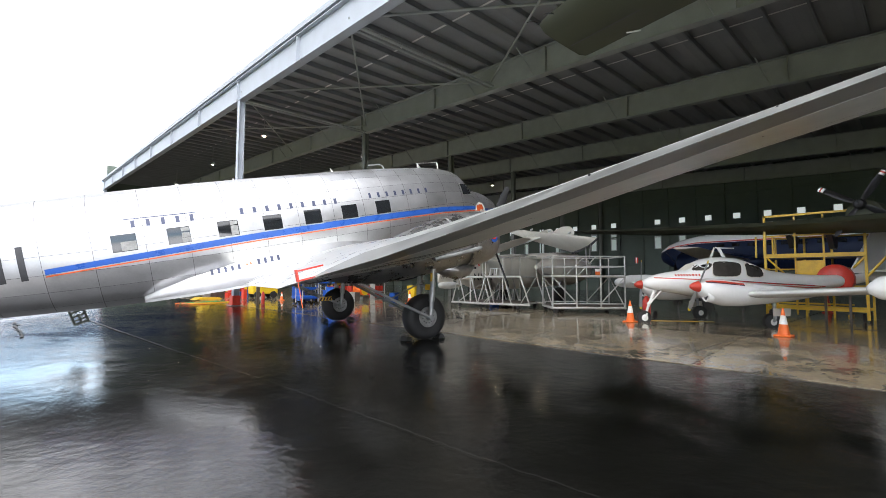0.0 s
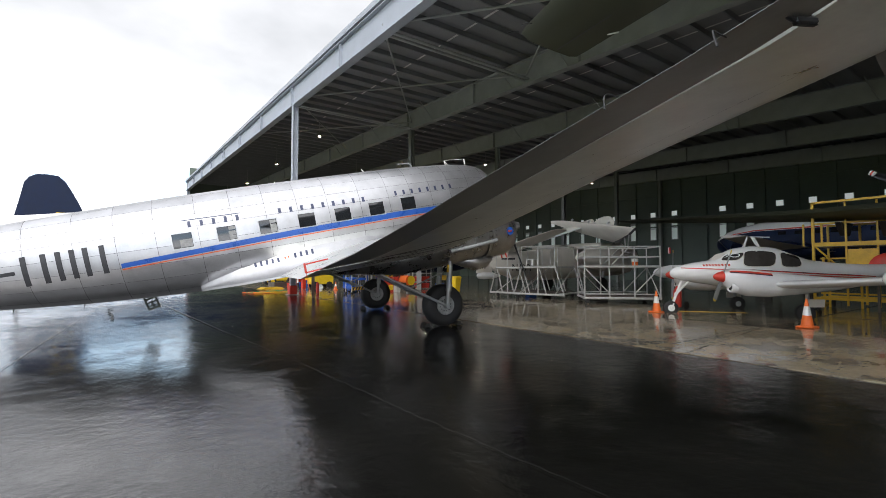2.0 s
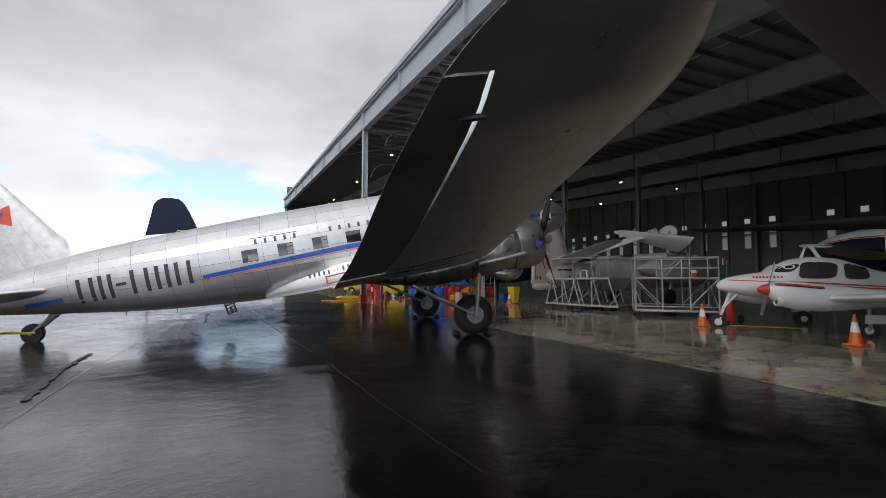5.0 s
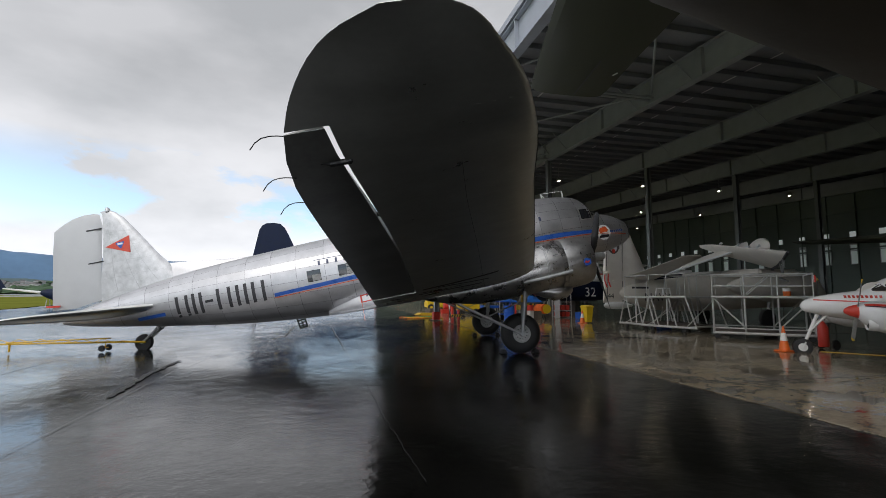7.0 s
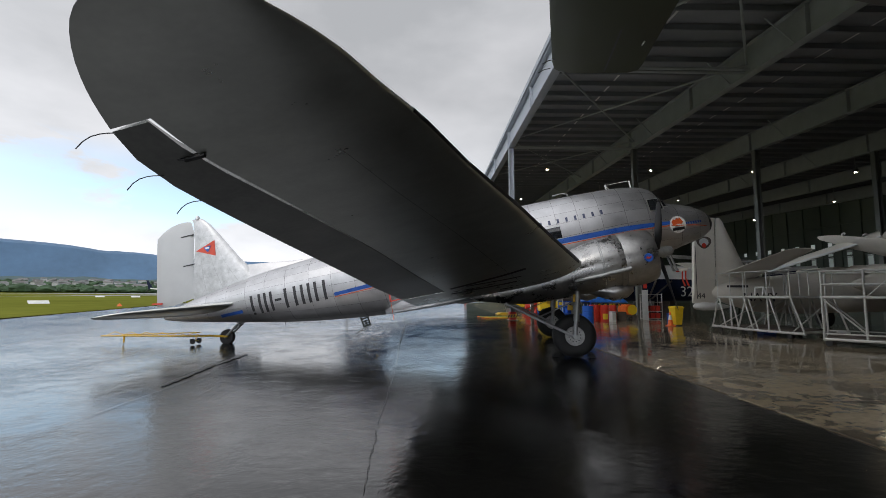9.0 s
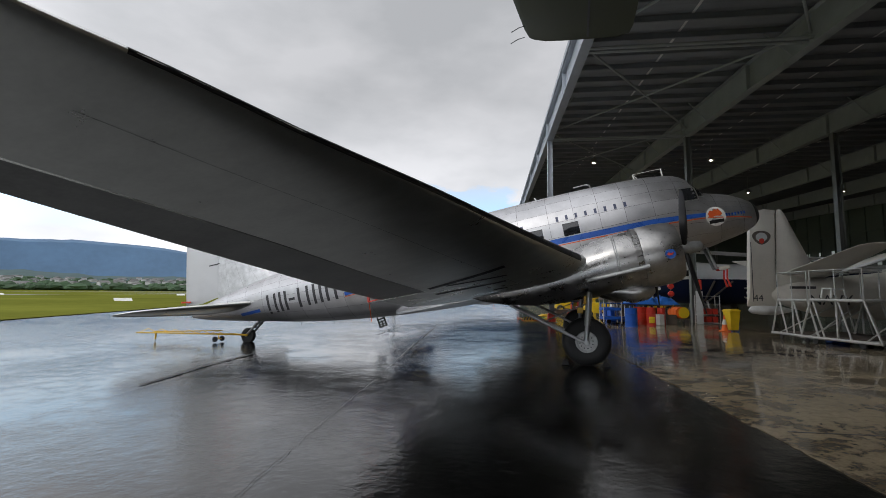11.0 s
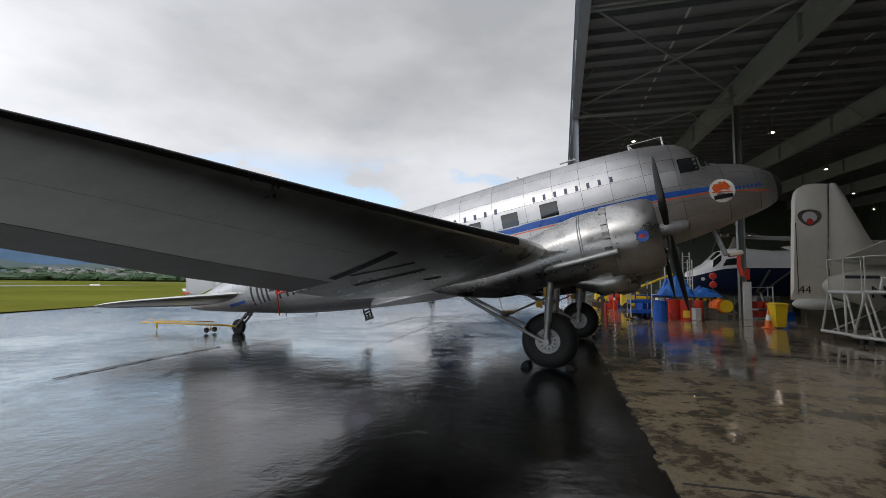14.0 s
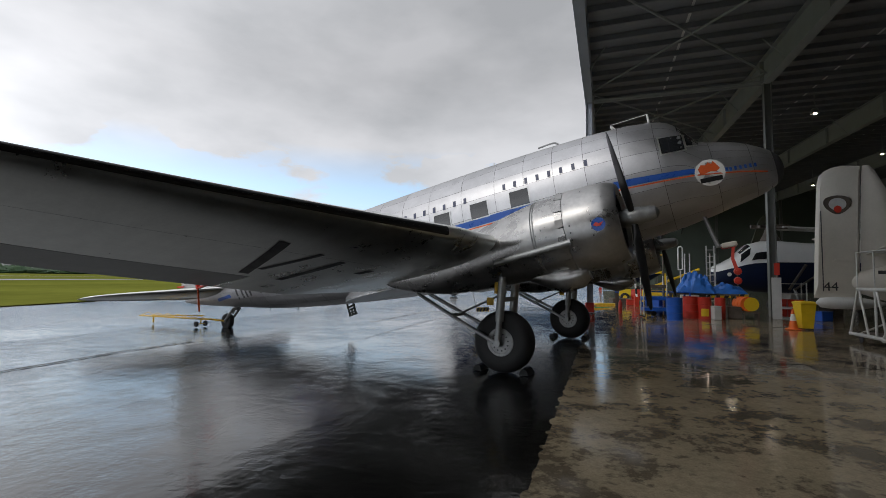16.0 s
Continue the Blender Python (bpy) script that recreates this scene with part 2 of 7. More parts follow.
# ---- paints for the things in the hangar ----
M_CWHITE = material("gloss_white", (0.80, 0.80, 0.79), 0.22, 0, 0.05, 2, 25, 0, 0.06)
M_GREYW = material("navy_light_grey", (0.60, 0.57, 0.51), 0.5, 0, 0.10, 1.5, 18)
M_NAVY = material("deep_navy", (0.006, 0.014, 0.044), 0.55, 0, 0.2, 2, 25, spec=0.25)
M_OLIVE = material("olive_drab", (0.045, 0.050, 0.028), 0.6, 0, 0.25, 1.2, 18)
M_BROWN = material("dark_brown_camouflage", (0.055, 0.045, 0.032), 0.6, 0, 0.25, 1.0, 15)
M_GALV = material("galvanised_tube", (0.52, 0.52, 0.50), 0.45, 0.25, 0.15, 7, 40)
M_BLUEP = material("blue_plastic", (0.015, 0.10, 0.48), 0.38, 0, 0.12, 5, 40)
M_REDP = material("red_drum_paint", (0.50, 0.035, 0.02), 0.4, 0, 0.18, 6, 40)
M_YELP = material("yellow_plastic", (0.72, 0.50, 0.02), 0.4, 0, 0.1, 5, 40)
M_TARP = material("blue_tarpaulin", (0.02, 0.14, 0.50), 0.5, 0, 0.25, 4, 30, 0.4)
M_RUST = material("grimy_metal", (0.12, 0.10, 0.085), 0.6, 0.3, 0.3, 5, 40)
M_CONE = material("orange_cone", (0.78, 0.15, 0.02), 0.45, 0, 0.12, 6, 40)
# the dim cabin behind the glass is put into this grey
M_CABIN = material("dim_cabin_glass", (0.055, 0.05, 0.045), 0.08, 0, 0.35, 2.5, 9, 0, 0.03, 0, (1, 1, 1), 0.7)
M_PALE = material("pale_panel", (0.55, 0.56, 0.56), 0.5, 0, 0.12, 4, 40)


# ---- mesh building ----
class Build:
    """Collects faces of one part."""

    def __init__(self):
        self.v, self.f = [], []

    def add(self, verts, faces):
        o = len(self.v)
        self.v += [tuple(p) for p in verts]
        self.f += [tuple(i + o for i in q) for q in faces]
        return self

    def box(self, c, s, m=None, bev=0.0):
        x, y, z = (d / 2 for d in s)
        b = min(bev, x * 0.9, y * 0.9, z * 0.9)
        if b <= 0:
            vs = [(i * x, j * y, k * z) for k in (-1, 1) for j in (-1, 1) for i in (-1, 1)]
            fs = [(0, 2, 3, 1), (4, 5, 7, 6), (0, 1, 5, 4), (2, 6, 7, 3), (0, 4, 6, 2), (1, 3, 7, 5)]
        else:
            ring = [(x, y - b), (x - b, y), (-x + b, y), (-x, y - b), (-x, -y + b), (-x + b, -y), (x - b, -y), (x, -y + b)]
            vs, fs = [], []
            for zz, sc in ((-z, b), (-z + b, 0), (z - b, 0), (z, b)):
                vs += [(px - math.copysign(sc, px), py - math.copysign(sc, py), zz) for px, py in ring]
            for i in range(3):
                for j in range(8):
                    a, d = i * 8 + j, i * 8 + (j + 1) % 8
                    fs.append((a, d, d + 8, a + 8))
            fs += [tuple(range(7, -1, -1)), tuple(range(24, 32))]
        vs = [Vector(p) for p in vs]
        if m is not None:
            vs = [m @ p for p in vs]
        c = Vector(c)
        return self.add([p + c for p in vs], fs)

    def tube(self, a, b, r, n=10, r2=None, cap=True):
        a, b = Vector(a), Vector(b)
        d = (b - a).normalized()
        q = d.orthogonal().normalized()
        w = d.cross(q)
        r2 = r if r2 is None else r2
        vs = []
        for p, rr in ((a, r), (b, r2)):
            vs += [p + rr * (math.cos(2 * math.pi * i / n) * q + math.sin(2 * math.pi * i / n) * w) for i in range(n)]
        fs = [(i, (i + 1) % n, n + (i + 1) % n, n + i) for i in range(n)]
        if cap:
            fs += [tuple(range(n - 1, -1, -1)), tuple(range(n, 2 * n))]
        return self.add(vs, fs)

    def path(self, pts, r, n=8):
        for a, b in zip(pts, pts[1:]):
            self.tube(a, b, r, n)
        return self

    def loft(self, rings, closed=True, cap=True):
        n = len(rings[0])
        vs = [p for r in rings for p in r]
        fs = []
        for i in range(len(rings) - 1):
            for j in range(n if closed else n - 1):
                a, d = i * n + j, i * n + (j + 1) % n
                fs.append((a, d, d + n, a + n))
        if cap and closed:
            fs += [tuple(range(n - 1, -1, -1)), tuple(range((len(rings) - 1) * n, len(rings) * n))]
        return self.add(vs, fs)

    def lathe(self, profile, a=(0, 0, 0), axis=(0, 0, 1), n=24, cap=True):
        """profile: (radius, distance along axis)."""
        a, d = Vector(a), Vector(axis).normalized()
        q = d.orthogonal().normalized()
        w = d.cross(q)
        rings = [[a + d * h + r * (math.cos(2 * math.pi * i / n) * q + math.sin(2 * math.pi * i / n) * w) for i in range(n)] for r, h in profile]
        return self.loft(rings, True, cap)

    def prism(self, pts, depth):
        """A flat outline with thickness: pts in 3D, depth a vector."""
        depth = Vector(depth)
        pts = [Vector(p) for p in pts]
        n = len(pts)
        return self.add(pts + [p + depth for p in pts], [tuple(range(n - 1, -1, -1)), tuple(range(n, 2 * n))] + [(i, (i + 1) % n, n + (i + 1) % n, n + i) for i in range(n)])

    def mesh(self, name, mat, smooth=False):
        me = bpy.data.meshes.new(name)
        me.from_pydata([tuple(p) for p in self.v], [], self.f)
        bm = bmesh.new()
        bm.from_mesh(me)
        bmesh.ops.recalc_face_normals(bm, faces=bm.faces)
        bm.to_mesh(me)
        bm.free()
        if smooth:
            me.polygons.foreach_set("use_smooth", [True] * len(me.polygons))
            me.set_sharp_from_angle(angle=radians(38))
        me.materials.append(mat)
        return me


def part(name, b, mat, parent=None, label="", smooth=False, m=None):
    ob = new(name, b.mesh(name, mat, smooth) if isinstance(b, Build) else b)
    if parent is not None:
        ob.parent = parent
    if m is not None:
        ob.matrix_basis = m
    return tagged(ob, label)


def thing(name, m, label, category, group=""):
    ob = new(name)
    ob.matrix_basis = m
    ob.empty_display_size = 0.2
    return tagged(ob, label, category, group)


def structure(name, b, mat, label="", smooth=False, m=None, category=""):
    return tagged(part(name, b, mat, None, label, smooth, m), "", category or name.split("_")[0], "", "structure")


# ---- ground ----
HANGAR = pose(8.4, 0, 0, 0, 0, 2.5)      # local x into the hangar, y along its front
EDGE, SLOPE = -0.12, 0.020


def gh(p, q):
    """Height of the ground at hangar coordinates: the floor dips to its edge and the apron falls away from it."""
    if p > 0:
        return EDGE * max(0.0, 1 - p / 4.0)
    return max(EDGE + SLOPE * p, -0.42)


b = Build()
xs = [-3800, -1545, -600, -250, -120, -60, -45, -25] + [-17.5 + 1.25 * i for i in range(14)] + [-0.01, 1.0, 4.0, 80, 400, 3800]
ys = [-3800, -900, -250, -60, -20, 0, 11, 20, 30, 40, 51, 60, 120, 400, 1200, 3800]
for x in xs:
    b.v += [(x, y, gh(x, y) - (0.012 if x < 0 else 0.10)) for y in ys]
ny = len(ys)
b.f = [(i * ny + j, (i + 1) * ny + j, (i + 1) * ny + j + 1, i * ny + j + 1) for i in range(len(xs) - 1) for j in range(ny - 1)]
structure("ground", b, M_APRON, "wet dark asphalt apron with puddles", m=HANGAR, category="apron")
b = Build()
fx = [0, 4, 70]
for x in fx:
    for y, dz in ((-30, 0), (80, 0), (80, -0.09), (-30, -0.09)):
        b.v.append((x, y, gh(max(x, 0.001), y) + dz))
for i in range(len(fx) - 1):
    b.f += [(4 * i + k, 4 * i + 4 + k, 4 * i + 4 + (k + 1) % 4, 4 * i + (k + 1) % 4) for k in range(4)]
b.f += [(0, 1, 2, 3), (11, 10, 9, 8)]
structure("floor", b, M_FLOOR, "damp grey concrete hangar floor", m=HANGAR, category="floor")


def field(p0, p1, q0, q1, lift, skew=0.27):
    """A strip of the airfield that follows the rising ground; the near edge slants."""
    b = Build()
    ps = [p0 + (p1 - p0) * (i / 8) ** 2 for i in range(9)]
    qs = [q0 + (q1 - q0) * i / 24 for i in range(25)]
    for p in ps:
        for q in qs:
            x = p - skew * (q - 45) * (1 - (p - p0) / (p1 - p0))
            b.v.append((x, q, gh(x, q) + lift))
    b.f = [(25 * i + j, 25 * i + 25 + j, 25 * i + 26 + j, 25 * i + j + 1) for i in range(8) for j in range(24)]
    return b


M_TAXI = material("pale_far_pavement", (0.20, 0.20, 0.205), 0.5, 0, 0.15, 0.02, 0.4)
structure("grass", field(-38.7, -1500.0, -60, 900, 0.03, 0.28), M_GRASS, "mown green airfield grass", m=HANGAR, category="grass")
structure("road_taxiway", field(-118.0, -142.0, -200, 1100, 0.06), M_TAXI, "far grey taxiway", m=HANGAR, category="taxiway")
structure("road_runway", field(-205.0, -240.0, -200, 1500, 0.08), M_TAXI, "far pale runway", m=HANGAR, category="runway")

# ---- hangar ----
ROOF0, PITCH = 9.43, 0.0418
RAFT = [-0.14, 7.5, 15.1, 22.6, 30.2, 37.8]
WALLP = 38.15
Q0, Q1 = -28.0, 74.0


def rz(q):
    return ROOF0 + PITCH * q


def rafter(p, mat, name):
    b = Build()
    h, w, tf, tw = 1.18, 0.36, 0.03, 0.02
    for z0, z1, ww in ((0, tf, w), (tf, h - tf, tw), (h - tf, h, w)):
        vs = []
        for q in (Q0, Q1):
            vs += [(p - ww / 2, q, rz(q) + z0), (p + ww / 2, q, rz(q) + z0), (p + ww / 2, q, rz(q) + z1), (p - ww / 2, q, rz(q) + z1)]
        b.add(vs, [(0, 1, 2, 3), (4, 7, 6, 5), (0, 4, 5, 1), (1, 5, 6, 2), (2, 6, 7, 3), (3, 7, 4, 0)])
    q = 24.3 - 6.9 * 7
    while q < Q1:
        if q > Q0:
            b.box((p, q, rz(q) + h / 2), (w - 0.02, 0.03, h - 0.07))
        q += 6.9
    structure(name, b, mat, "painted steel roof rafter", m=HANGAR, category="rafter")


for i, p in enumerate(RAFT):
    rafter(p, M_BEAM if i == 0 else M_RAFTER, "rafter")
for p in RAFT:
    for q in (-24.0, 24.0, 72.0):
        b = Build()
        for dx, sx, sy in ((-0.14, 0.02, 0.30), (0.14, 0.02, 0.30), (0, 0.28, 0.016)):
            b.box((p + dx, q, rz(q) / 2), (sx, sy, rz(q)))
        structure("column", b, M_BEAM if p < 1 else M_COLUMN, "painted steel I-section column", m=HANGAR)
# purlins and sheeting
b = Build()
q = Q0 + 0.3
while q < Q1:
    z = rz(q) + 1.18
    b.box((19.0, q, z + 0.11), (38.4, 0.07, 0.22))
    q += 1.25
structure("ceiling_purlins", b, M_PURLIN, "galvanised roof purlins", m=HANGAR, category="purlins")
b = Build()
n = 255
for i in range(n):
    q = Q0 + (Q1 - Q0) * i / (n - 1)
    z = rz(q) + 1.42 + (0.03 if i % 2 else 0)
    b.v += [(-0.20, q, z), (WALLP + 0.5, q, z), (-0.20, q, z + 0.05), (WALLP + 0.5, q, z + 0.05)]
for i in range(n - 1):
    a = 4 * i
    b.f += [(a, a + 1, a + 5, a + 4), (a + 2, a + 6, a + 7, a + 3), (a, a + 4, a + 6, a + 2), (a + 1, a + 3, a + 7, a + 5)]
structure("ceiling", b, M_ROOF, "corrugated steel roof sheeting from below", m=HANGAR, category="roof")
structure("wall_back", Build().box((WALLP + 0.15, 23, 8), (0.3, 103, 16)), M_WALL, "dark ribbed metal hangar wall", m=HANGAR)
structure("wall_near_end", Build().box((19.2, Q0 - 0.15, 6), (38.4, 0.3, 14)), M_WALL, "dark ribbed metal hangar wall", m=HANGAR)
structure("wall_far_end", Build().box((19.3, Q1 + 0.15, 8), (38.2, 0.3, 16)), M_WALL, "dark ribbed metal hangar wall", m=HANGAR)

# ---- hills ----
b = Build()
for i in range(241):
    a = radians(60 + i * 0.75)                # from north-east round by west
    nz = noise.fractal(Vector((a * 5.0, 7.3, 0.2)), 1.0, 2.1, 6)
    sw = float(np.interp(math.degrees(a), [60, 112, 118, 123, 128, 133, 140, 150, 240], [0.66, 0.72, 0.74, 0.77, 0.84, 0.90, 0.95, 0.98, 0.95]))
    h = 312 * sw * (0.97 + 0.13 * min(0.35, nz))
    x, y = 3300 * math.cos(a), 3300 * math.sin(a)
    b.v += [(x * f, y * f, h * g) for f, g in ((1.0, -0.02), (1.02, 0.30), (1.04, 0.62), (1.055, 0.93), (1.07, 1.0), (1.14, 0.94))]
b.f = [(6 * i + j, 6 * i + 6 + j, 6 * i + 7 + j, 6 * i + 1 + j) for i in range(240) for j in range(5)]
structure("backdrop_hills", b, M_HILL, "distant flat-topped wooded escarpment, tinted haze blue", smooth=True, category="hills")
# leaf green with distance haze put in as extra blue
M_FOOT = material("hazed_wooded_foothills", (0.045, 0.085, 0.085), 0.95, 0, 0.30, 0.01, 0.08)
b = Build()
for i in range(181):
    a = radians(70 + i)
    nz = noise.fractal(Vector((a * 9.0, 2.3, 0.7)), 0.9, 2.1, 6)
    x, y = 1900 * math.cos(a), 1900 * math.sin(a)
    b.v += [(x * f, y * f, h) for f, h in ((0.72, 8), (0.88, 26 + 8 * nz), (1.0, 46 + 16 * nz), (1.15, 52 + 22 * nz))]
b.f = [(4 * i + j, 4 * i + 4 + j, 4 * i + 5 + j, 4 * i + 1 + j) for i in range(180) for j in range(3)]
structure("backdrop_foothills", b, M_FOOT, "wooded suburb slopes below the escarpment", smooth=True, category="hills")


# ---- the silver airliner ----
M_CURTAIN = material("grubby_curtain", (0.30, 0.30, 0.295), 0.8, 0, 0.3, 14, 60)
M_HUB = material("pale_cast_metal", (0.34, 0.34, 0.335), 0.45, 0.6, 0.3, 9, 50)
M_HAZ = material("warning_yellow", (0.66, 0.40, 0.02), 0.45, 0, 0.2, 6, 40)
def hermite(tab, x):
    """Smooth interpolation in a table of rows (x, a, b, ...), x falling."""
    xs = [r[0] for r in tab]
    if x >= xs[0]:
        return tab[0][1:]
    if x <= xs[-1]:
        return tab[-1][1:]
    i = next(j for j in range(len(xs) - 1) if xs[j] >= x >= xs[j + 1])
    x0, x1 = xs[i], xs[i + 1]
    t = (x - x0) / (x1 - x0)
    out = []
    for c in range(1, len(tab[0])):
        y0, y1 = tab[i][c], tab[i + 1][c]
        d = (y1 - y0) / (x1 - x0)
        dp = (y0 - tab[i - 1][c]) / (x0 - tab[i - 1][0]) if i > 0 else d
        dn = (tab[i + 2][c] - y1) / (tab[i + 2][0] - x1) if i + 2 < len(tab) else d
        m0 = 0 if dp * d <= 0 else 2 * dp * d / (dp + d)
        m1 = 0 if dn * d <= 0 else 2 * dn * d / (dn + d)
        h = x1 - x0
        out.append((2 * t**3 - 3 * t**2 + 1) * y0 + (t**3 - 2 * t**2 + t) * h * m0 + (3 * t**2 - 2 * t**3) * y1 + (t**3 - t**2) * h * m1)
    return out


# station, top, bottom, half width
FUS = [(5.06, 2.40, 2.33, 0.04), (5.02, 2.55, 2.18, 0.19), (4.92, 2.68, 2.06, 0.32), (4.7, 2.85, 1.94, 0.48), (4.4, 3.01, 1.86, 0.63), (4.1, 3.11, 1.80, 0.74),
       (3.82, 3.21, 1.73, 0.83), (3.66, 3.44, 1.70, 0.87), (3.46, 3.72, 1.66, 0.92), (3.2, 3.86, 1.61, 0.97), (2.5, 3.99, 1.53, 1.06), (1.5, 4.05, 1.46, 1.12),
       (0.0, 4.08, 1.40, 1.14), (-3.0, 4.05, 1.39, 1.14), (-5.0, 4.00, 1.43, 1.11), (-7.2, 3.90, 1.60, 1.02), (-9.0, 3.80, 1.83, 0.86), (-10.4, 3.66, 2.07, 0.68),
       (-12.0, 3.42, 2.36, 0.42), (-13.3, 3.16, 2.62, 0.22), (-13.9, 2.98, 2.78, 0.08)]


def section(F):
    top, bot, hw = hermite(FUS, F)
    return (top + bot) / 2, (top - bot) / 2, hw


def skin(F, a, off=0.0):
    """A point of the fuselage's skin; a: angle, 0 on the left, 90 on top, 180 on the right."""
    mid, hh, hw = section(F)
    c, s = math.cos(a), math.sin(a)
    e = 2 / 2.15
    L, U = hw * math.copysign(abs(c) ** e, c), hh * math.copysign(abs(s) ** e, s)
    if F > 3.0 and s > 0 and F < 3.9:            # the cockpit roof is flatter and narrower
        w = max(0.0, 1 - abs(F - 3.5) / 0.45)
        L *= 1 - 0.10 * w * s
    nrm = Vector((0, L / max(hw, 0.03) ** 2, U / max(hh, 0.03) ** 2)).normalized()
    return Vector((F, L, mid + U)) + nrm * off


def side(F, U, off=0.0, right=True):
    """The skin at a height on one side."""
    mid, hh, hw = section(F)
    s = max(-1.0, min(1.0, (U - mid) / hh))
    a = math.asin(math.copysign(abs(s) ** (2.15 / 2), s))
    return skin(F, math.pi - a if right else a, off)


def side_patch(b, F0, F1, lo, hi, off=0.004, n=2, m=2, right=True):
    """A patch on the fuselage's side; lo and hi are heights, or functions of the station."""
    lo_f = lo if callable(lo) else (lambda F: lo)
    hi_f = hi if callable(hi) else (lambda F: hi)
    rows = []
    for i in range(n + 1):
        F = F0 + (F1 - F0) * i / n
        rows.append([side(F, lo_f(F) + (hi_f(F) - lo_f(F)) * j / m, off, right) for j in range(m + 1)])
    return b.loft(rows, closed=False)


PLANE = pose(7.200, 10.983, 0.381, -0.91, -11.22, -7.90)
plane = thing("airliner", PLANE, "polished bare-metal twin-engined tail-dragger airliner with a blue stripe", "aeroplane")

# skin: one smooth shell below, single sheets over it
b = Build()
sts = [5.06 - 0.02 * i for i in range(8)] + [4.9 - 0.1 * i for i in range(19)] + [3.0 - 0.25 * i for i in range(68)]
b.loft([[skin(F, 2 * math.pi * j / 48, -0.006) for j in range(48)] for F in sts if F > -13.9])
part("inner_shell", b, M_DARK, plane, "dark joints between skin sheets", True)
cuts = [5.06, 4.55, 3.95, 3.1, 2.45, 1.75, 1.1, 0.45, -0.25, -1.1, -2.0, -2.8, -3.6, -4.4, -5.2, -6.1, -6.9, -7.7, -8.6, -9.4, -10.2, -11.0, -11.9, -12.8, -13.9]
angs = [radians(d) for d in (-90, -20, 30, 78, 100, 117, 134, 151, 166, 182, 199, 218, 242, 270)]
for i in range(len(cuts) - 1):
    F1, F0 = cuts[i], cuts[i + 1]
    nF = max(2, int((F1 - F0) / 0.13))
    for j in range(len(angs) - 1):
        a0, a1 = angs[j], angs[j + 1]
        na = max(3, int((a1 - a0) / 0.12))
        off = random.uniform(-0.001, 0.0015)
        b = Build()
        b.loft([[skin(F0 + 0.0036 + (F1 - F0 - 0.0072) * u / nF, a0 + 0.0024 + (a1 - a0 - 0.0048) * v / na, off) for v in range(na + 1)] for u in range(nF + 1)], closed=False)
        me = b.mesh("skin_panel", M_SKIN, True)
        part("skin_panel", me, M_SKIN, plane)


# wings
SWEEP = 0.016
TIP, AIL_END = 13.685, 13.03


def outer(y):
    """Stretches the rounded tip."""
    return y if y < 12.4 else 12.4 + (y - 12.4) * 1.12 / (TIP - 12.4)


def le(y):
    y = outer(y)
    lead = SWEEP * y + float(np.interp(y, [4.3, 7.0, 9.5, 11.5, 12.4, 13.0, 13.3, 13.52], [-0.304, -0.136, 0.014, 0.119, 0.202, 0.231, 0.226, 0.283]))
    if y < 11.6:
        return float(np.interp(y, [0, 4.3, 12.4], [0.70, 0.70, -1.76])) + lead
    return lead + hermite([(-11.3, -1.426), (-11.6, -1.517), (-12.0, -1.638), (-12.4, -1.762), (-12.8, -1.92), (-13.1, -2.065), (-13.32, -2.23), (-13.46, -2.40), (-13.52, -2.56)], -y)[0]


def te(y):
    y = outer(y)
    return SWEEP * y + float(np.interp(y, [5.9, 11, 13.52], [0.0, 0.042, 0.079])) + hermite([(0, -3.62), (-4.3, -3.56), (-6.0, -3.49), (-8.0, -3.41), (-10.0, -3.35), (-11.5, -3.33), (-12.3, -3.31), (-12.8, -3.25), (-13.05, -3.15), (-13.25, -3.02), (-13.43, -2.82), (-13.52, -2.60)], -y)[0]


def wing_u(y):
    return 1.546 + 0.0878 * max(0.0, y - 4.3) + 0.12 * max(0.0, y - 12.8) + float(np.interp(y, [4.3, 10, 13.7], [0, 0.092, 0.052]))


def hinge(y):
    return SWEEP * y + float(np.interp(y, [0, 5.9, 8, 10, 11, 12, 13.03, 14], [-2.59, -2.59, -2.63, -2.68, -2.74, -2.81, -2.89, -2.95]))


def drop(y):
    """How far the trailing edge lies below the wing's reference line."""
    return float(np.interp(y, [0, 4.3, 6, 8, 10, 12.6, 13.1, 13.5], [0.03, 0.148, 0.182, 0.232, 0.227, 0.13, 0.055, 0.0]))


def twist(y):
    return float(np.interp(y, [0, 4.3, 8, 13.6], [0.035, 0.03, 0.0, -0.04]))


XC = [0, 0.004, 0.012, 0.03, 0.06, 0.11, 0.18, 0.27, 0.38, 0.5, 0.63, 0.76, 0.88, 1.0]


def foil(y, sgn, f0=0.0, f1=1.0, grow=0.0):
    """Airfoil outline at y between chord fractions f0 and f1."""
    c = le(y) - te(y)
    t = float(np.interp(outer(y), [0, 4.3, 12.8, 13.2, 13.45, 13.52], [0.145, 0.14, 0.08, 0.072, 0.05, 0.03]))

    def at(x, up):
        yt = 5 * t * (0.2969 * math.sqrt(x) - 0.126 * x - 0.3516 * x * x + 0.2843 * x**3 - 0.1026 * x**4) + grow
        cam = 0.02 * (4 * x * (1 - x))
        return Vector((le(y) - x * c, sgn * y, wing_u(y) - x * drop(y) + (1 - x) * twist(y) * c + c * (cam + (yt if up else -yt))))

    xs = [f0 + (f1 - f0) * x for x in XC]
    return [at(x, True) for x in reversed(xs)] + [at(x, False) for x in xs[1:]]


def frac(y, F):
    return (le(y) - F) / (le(y) - te(y))


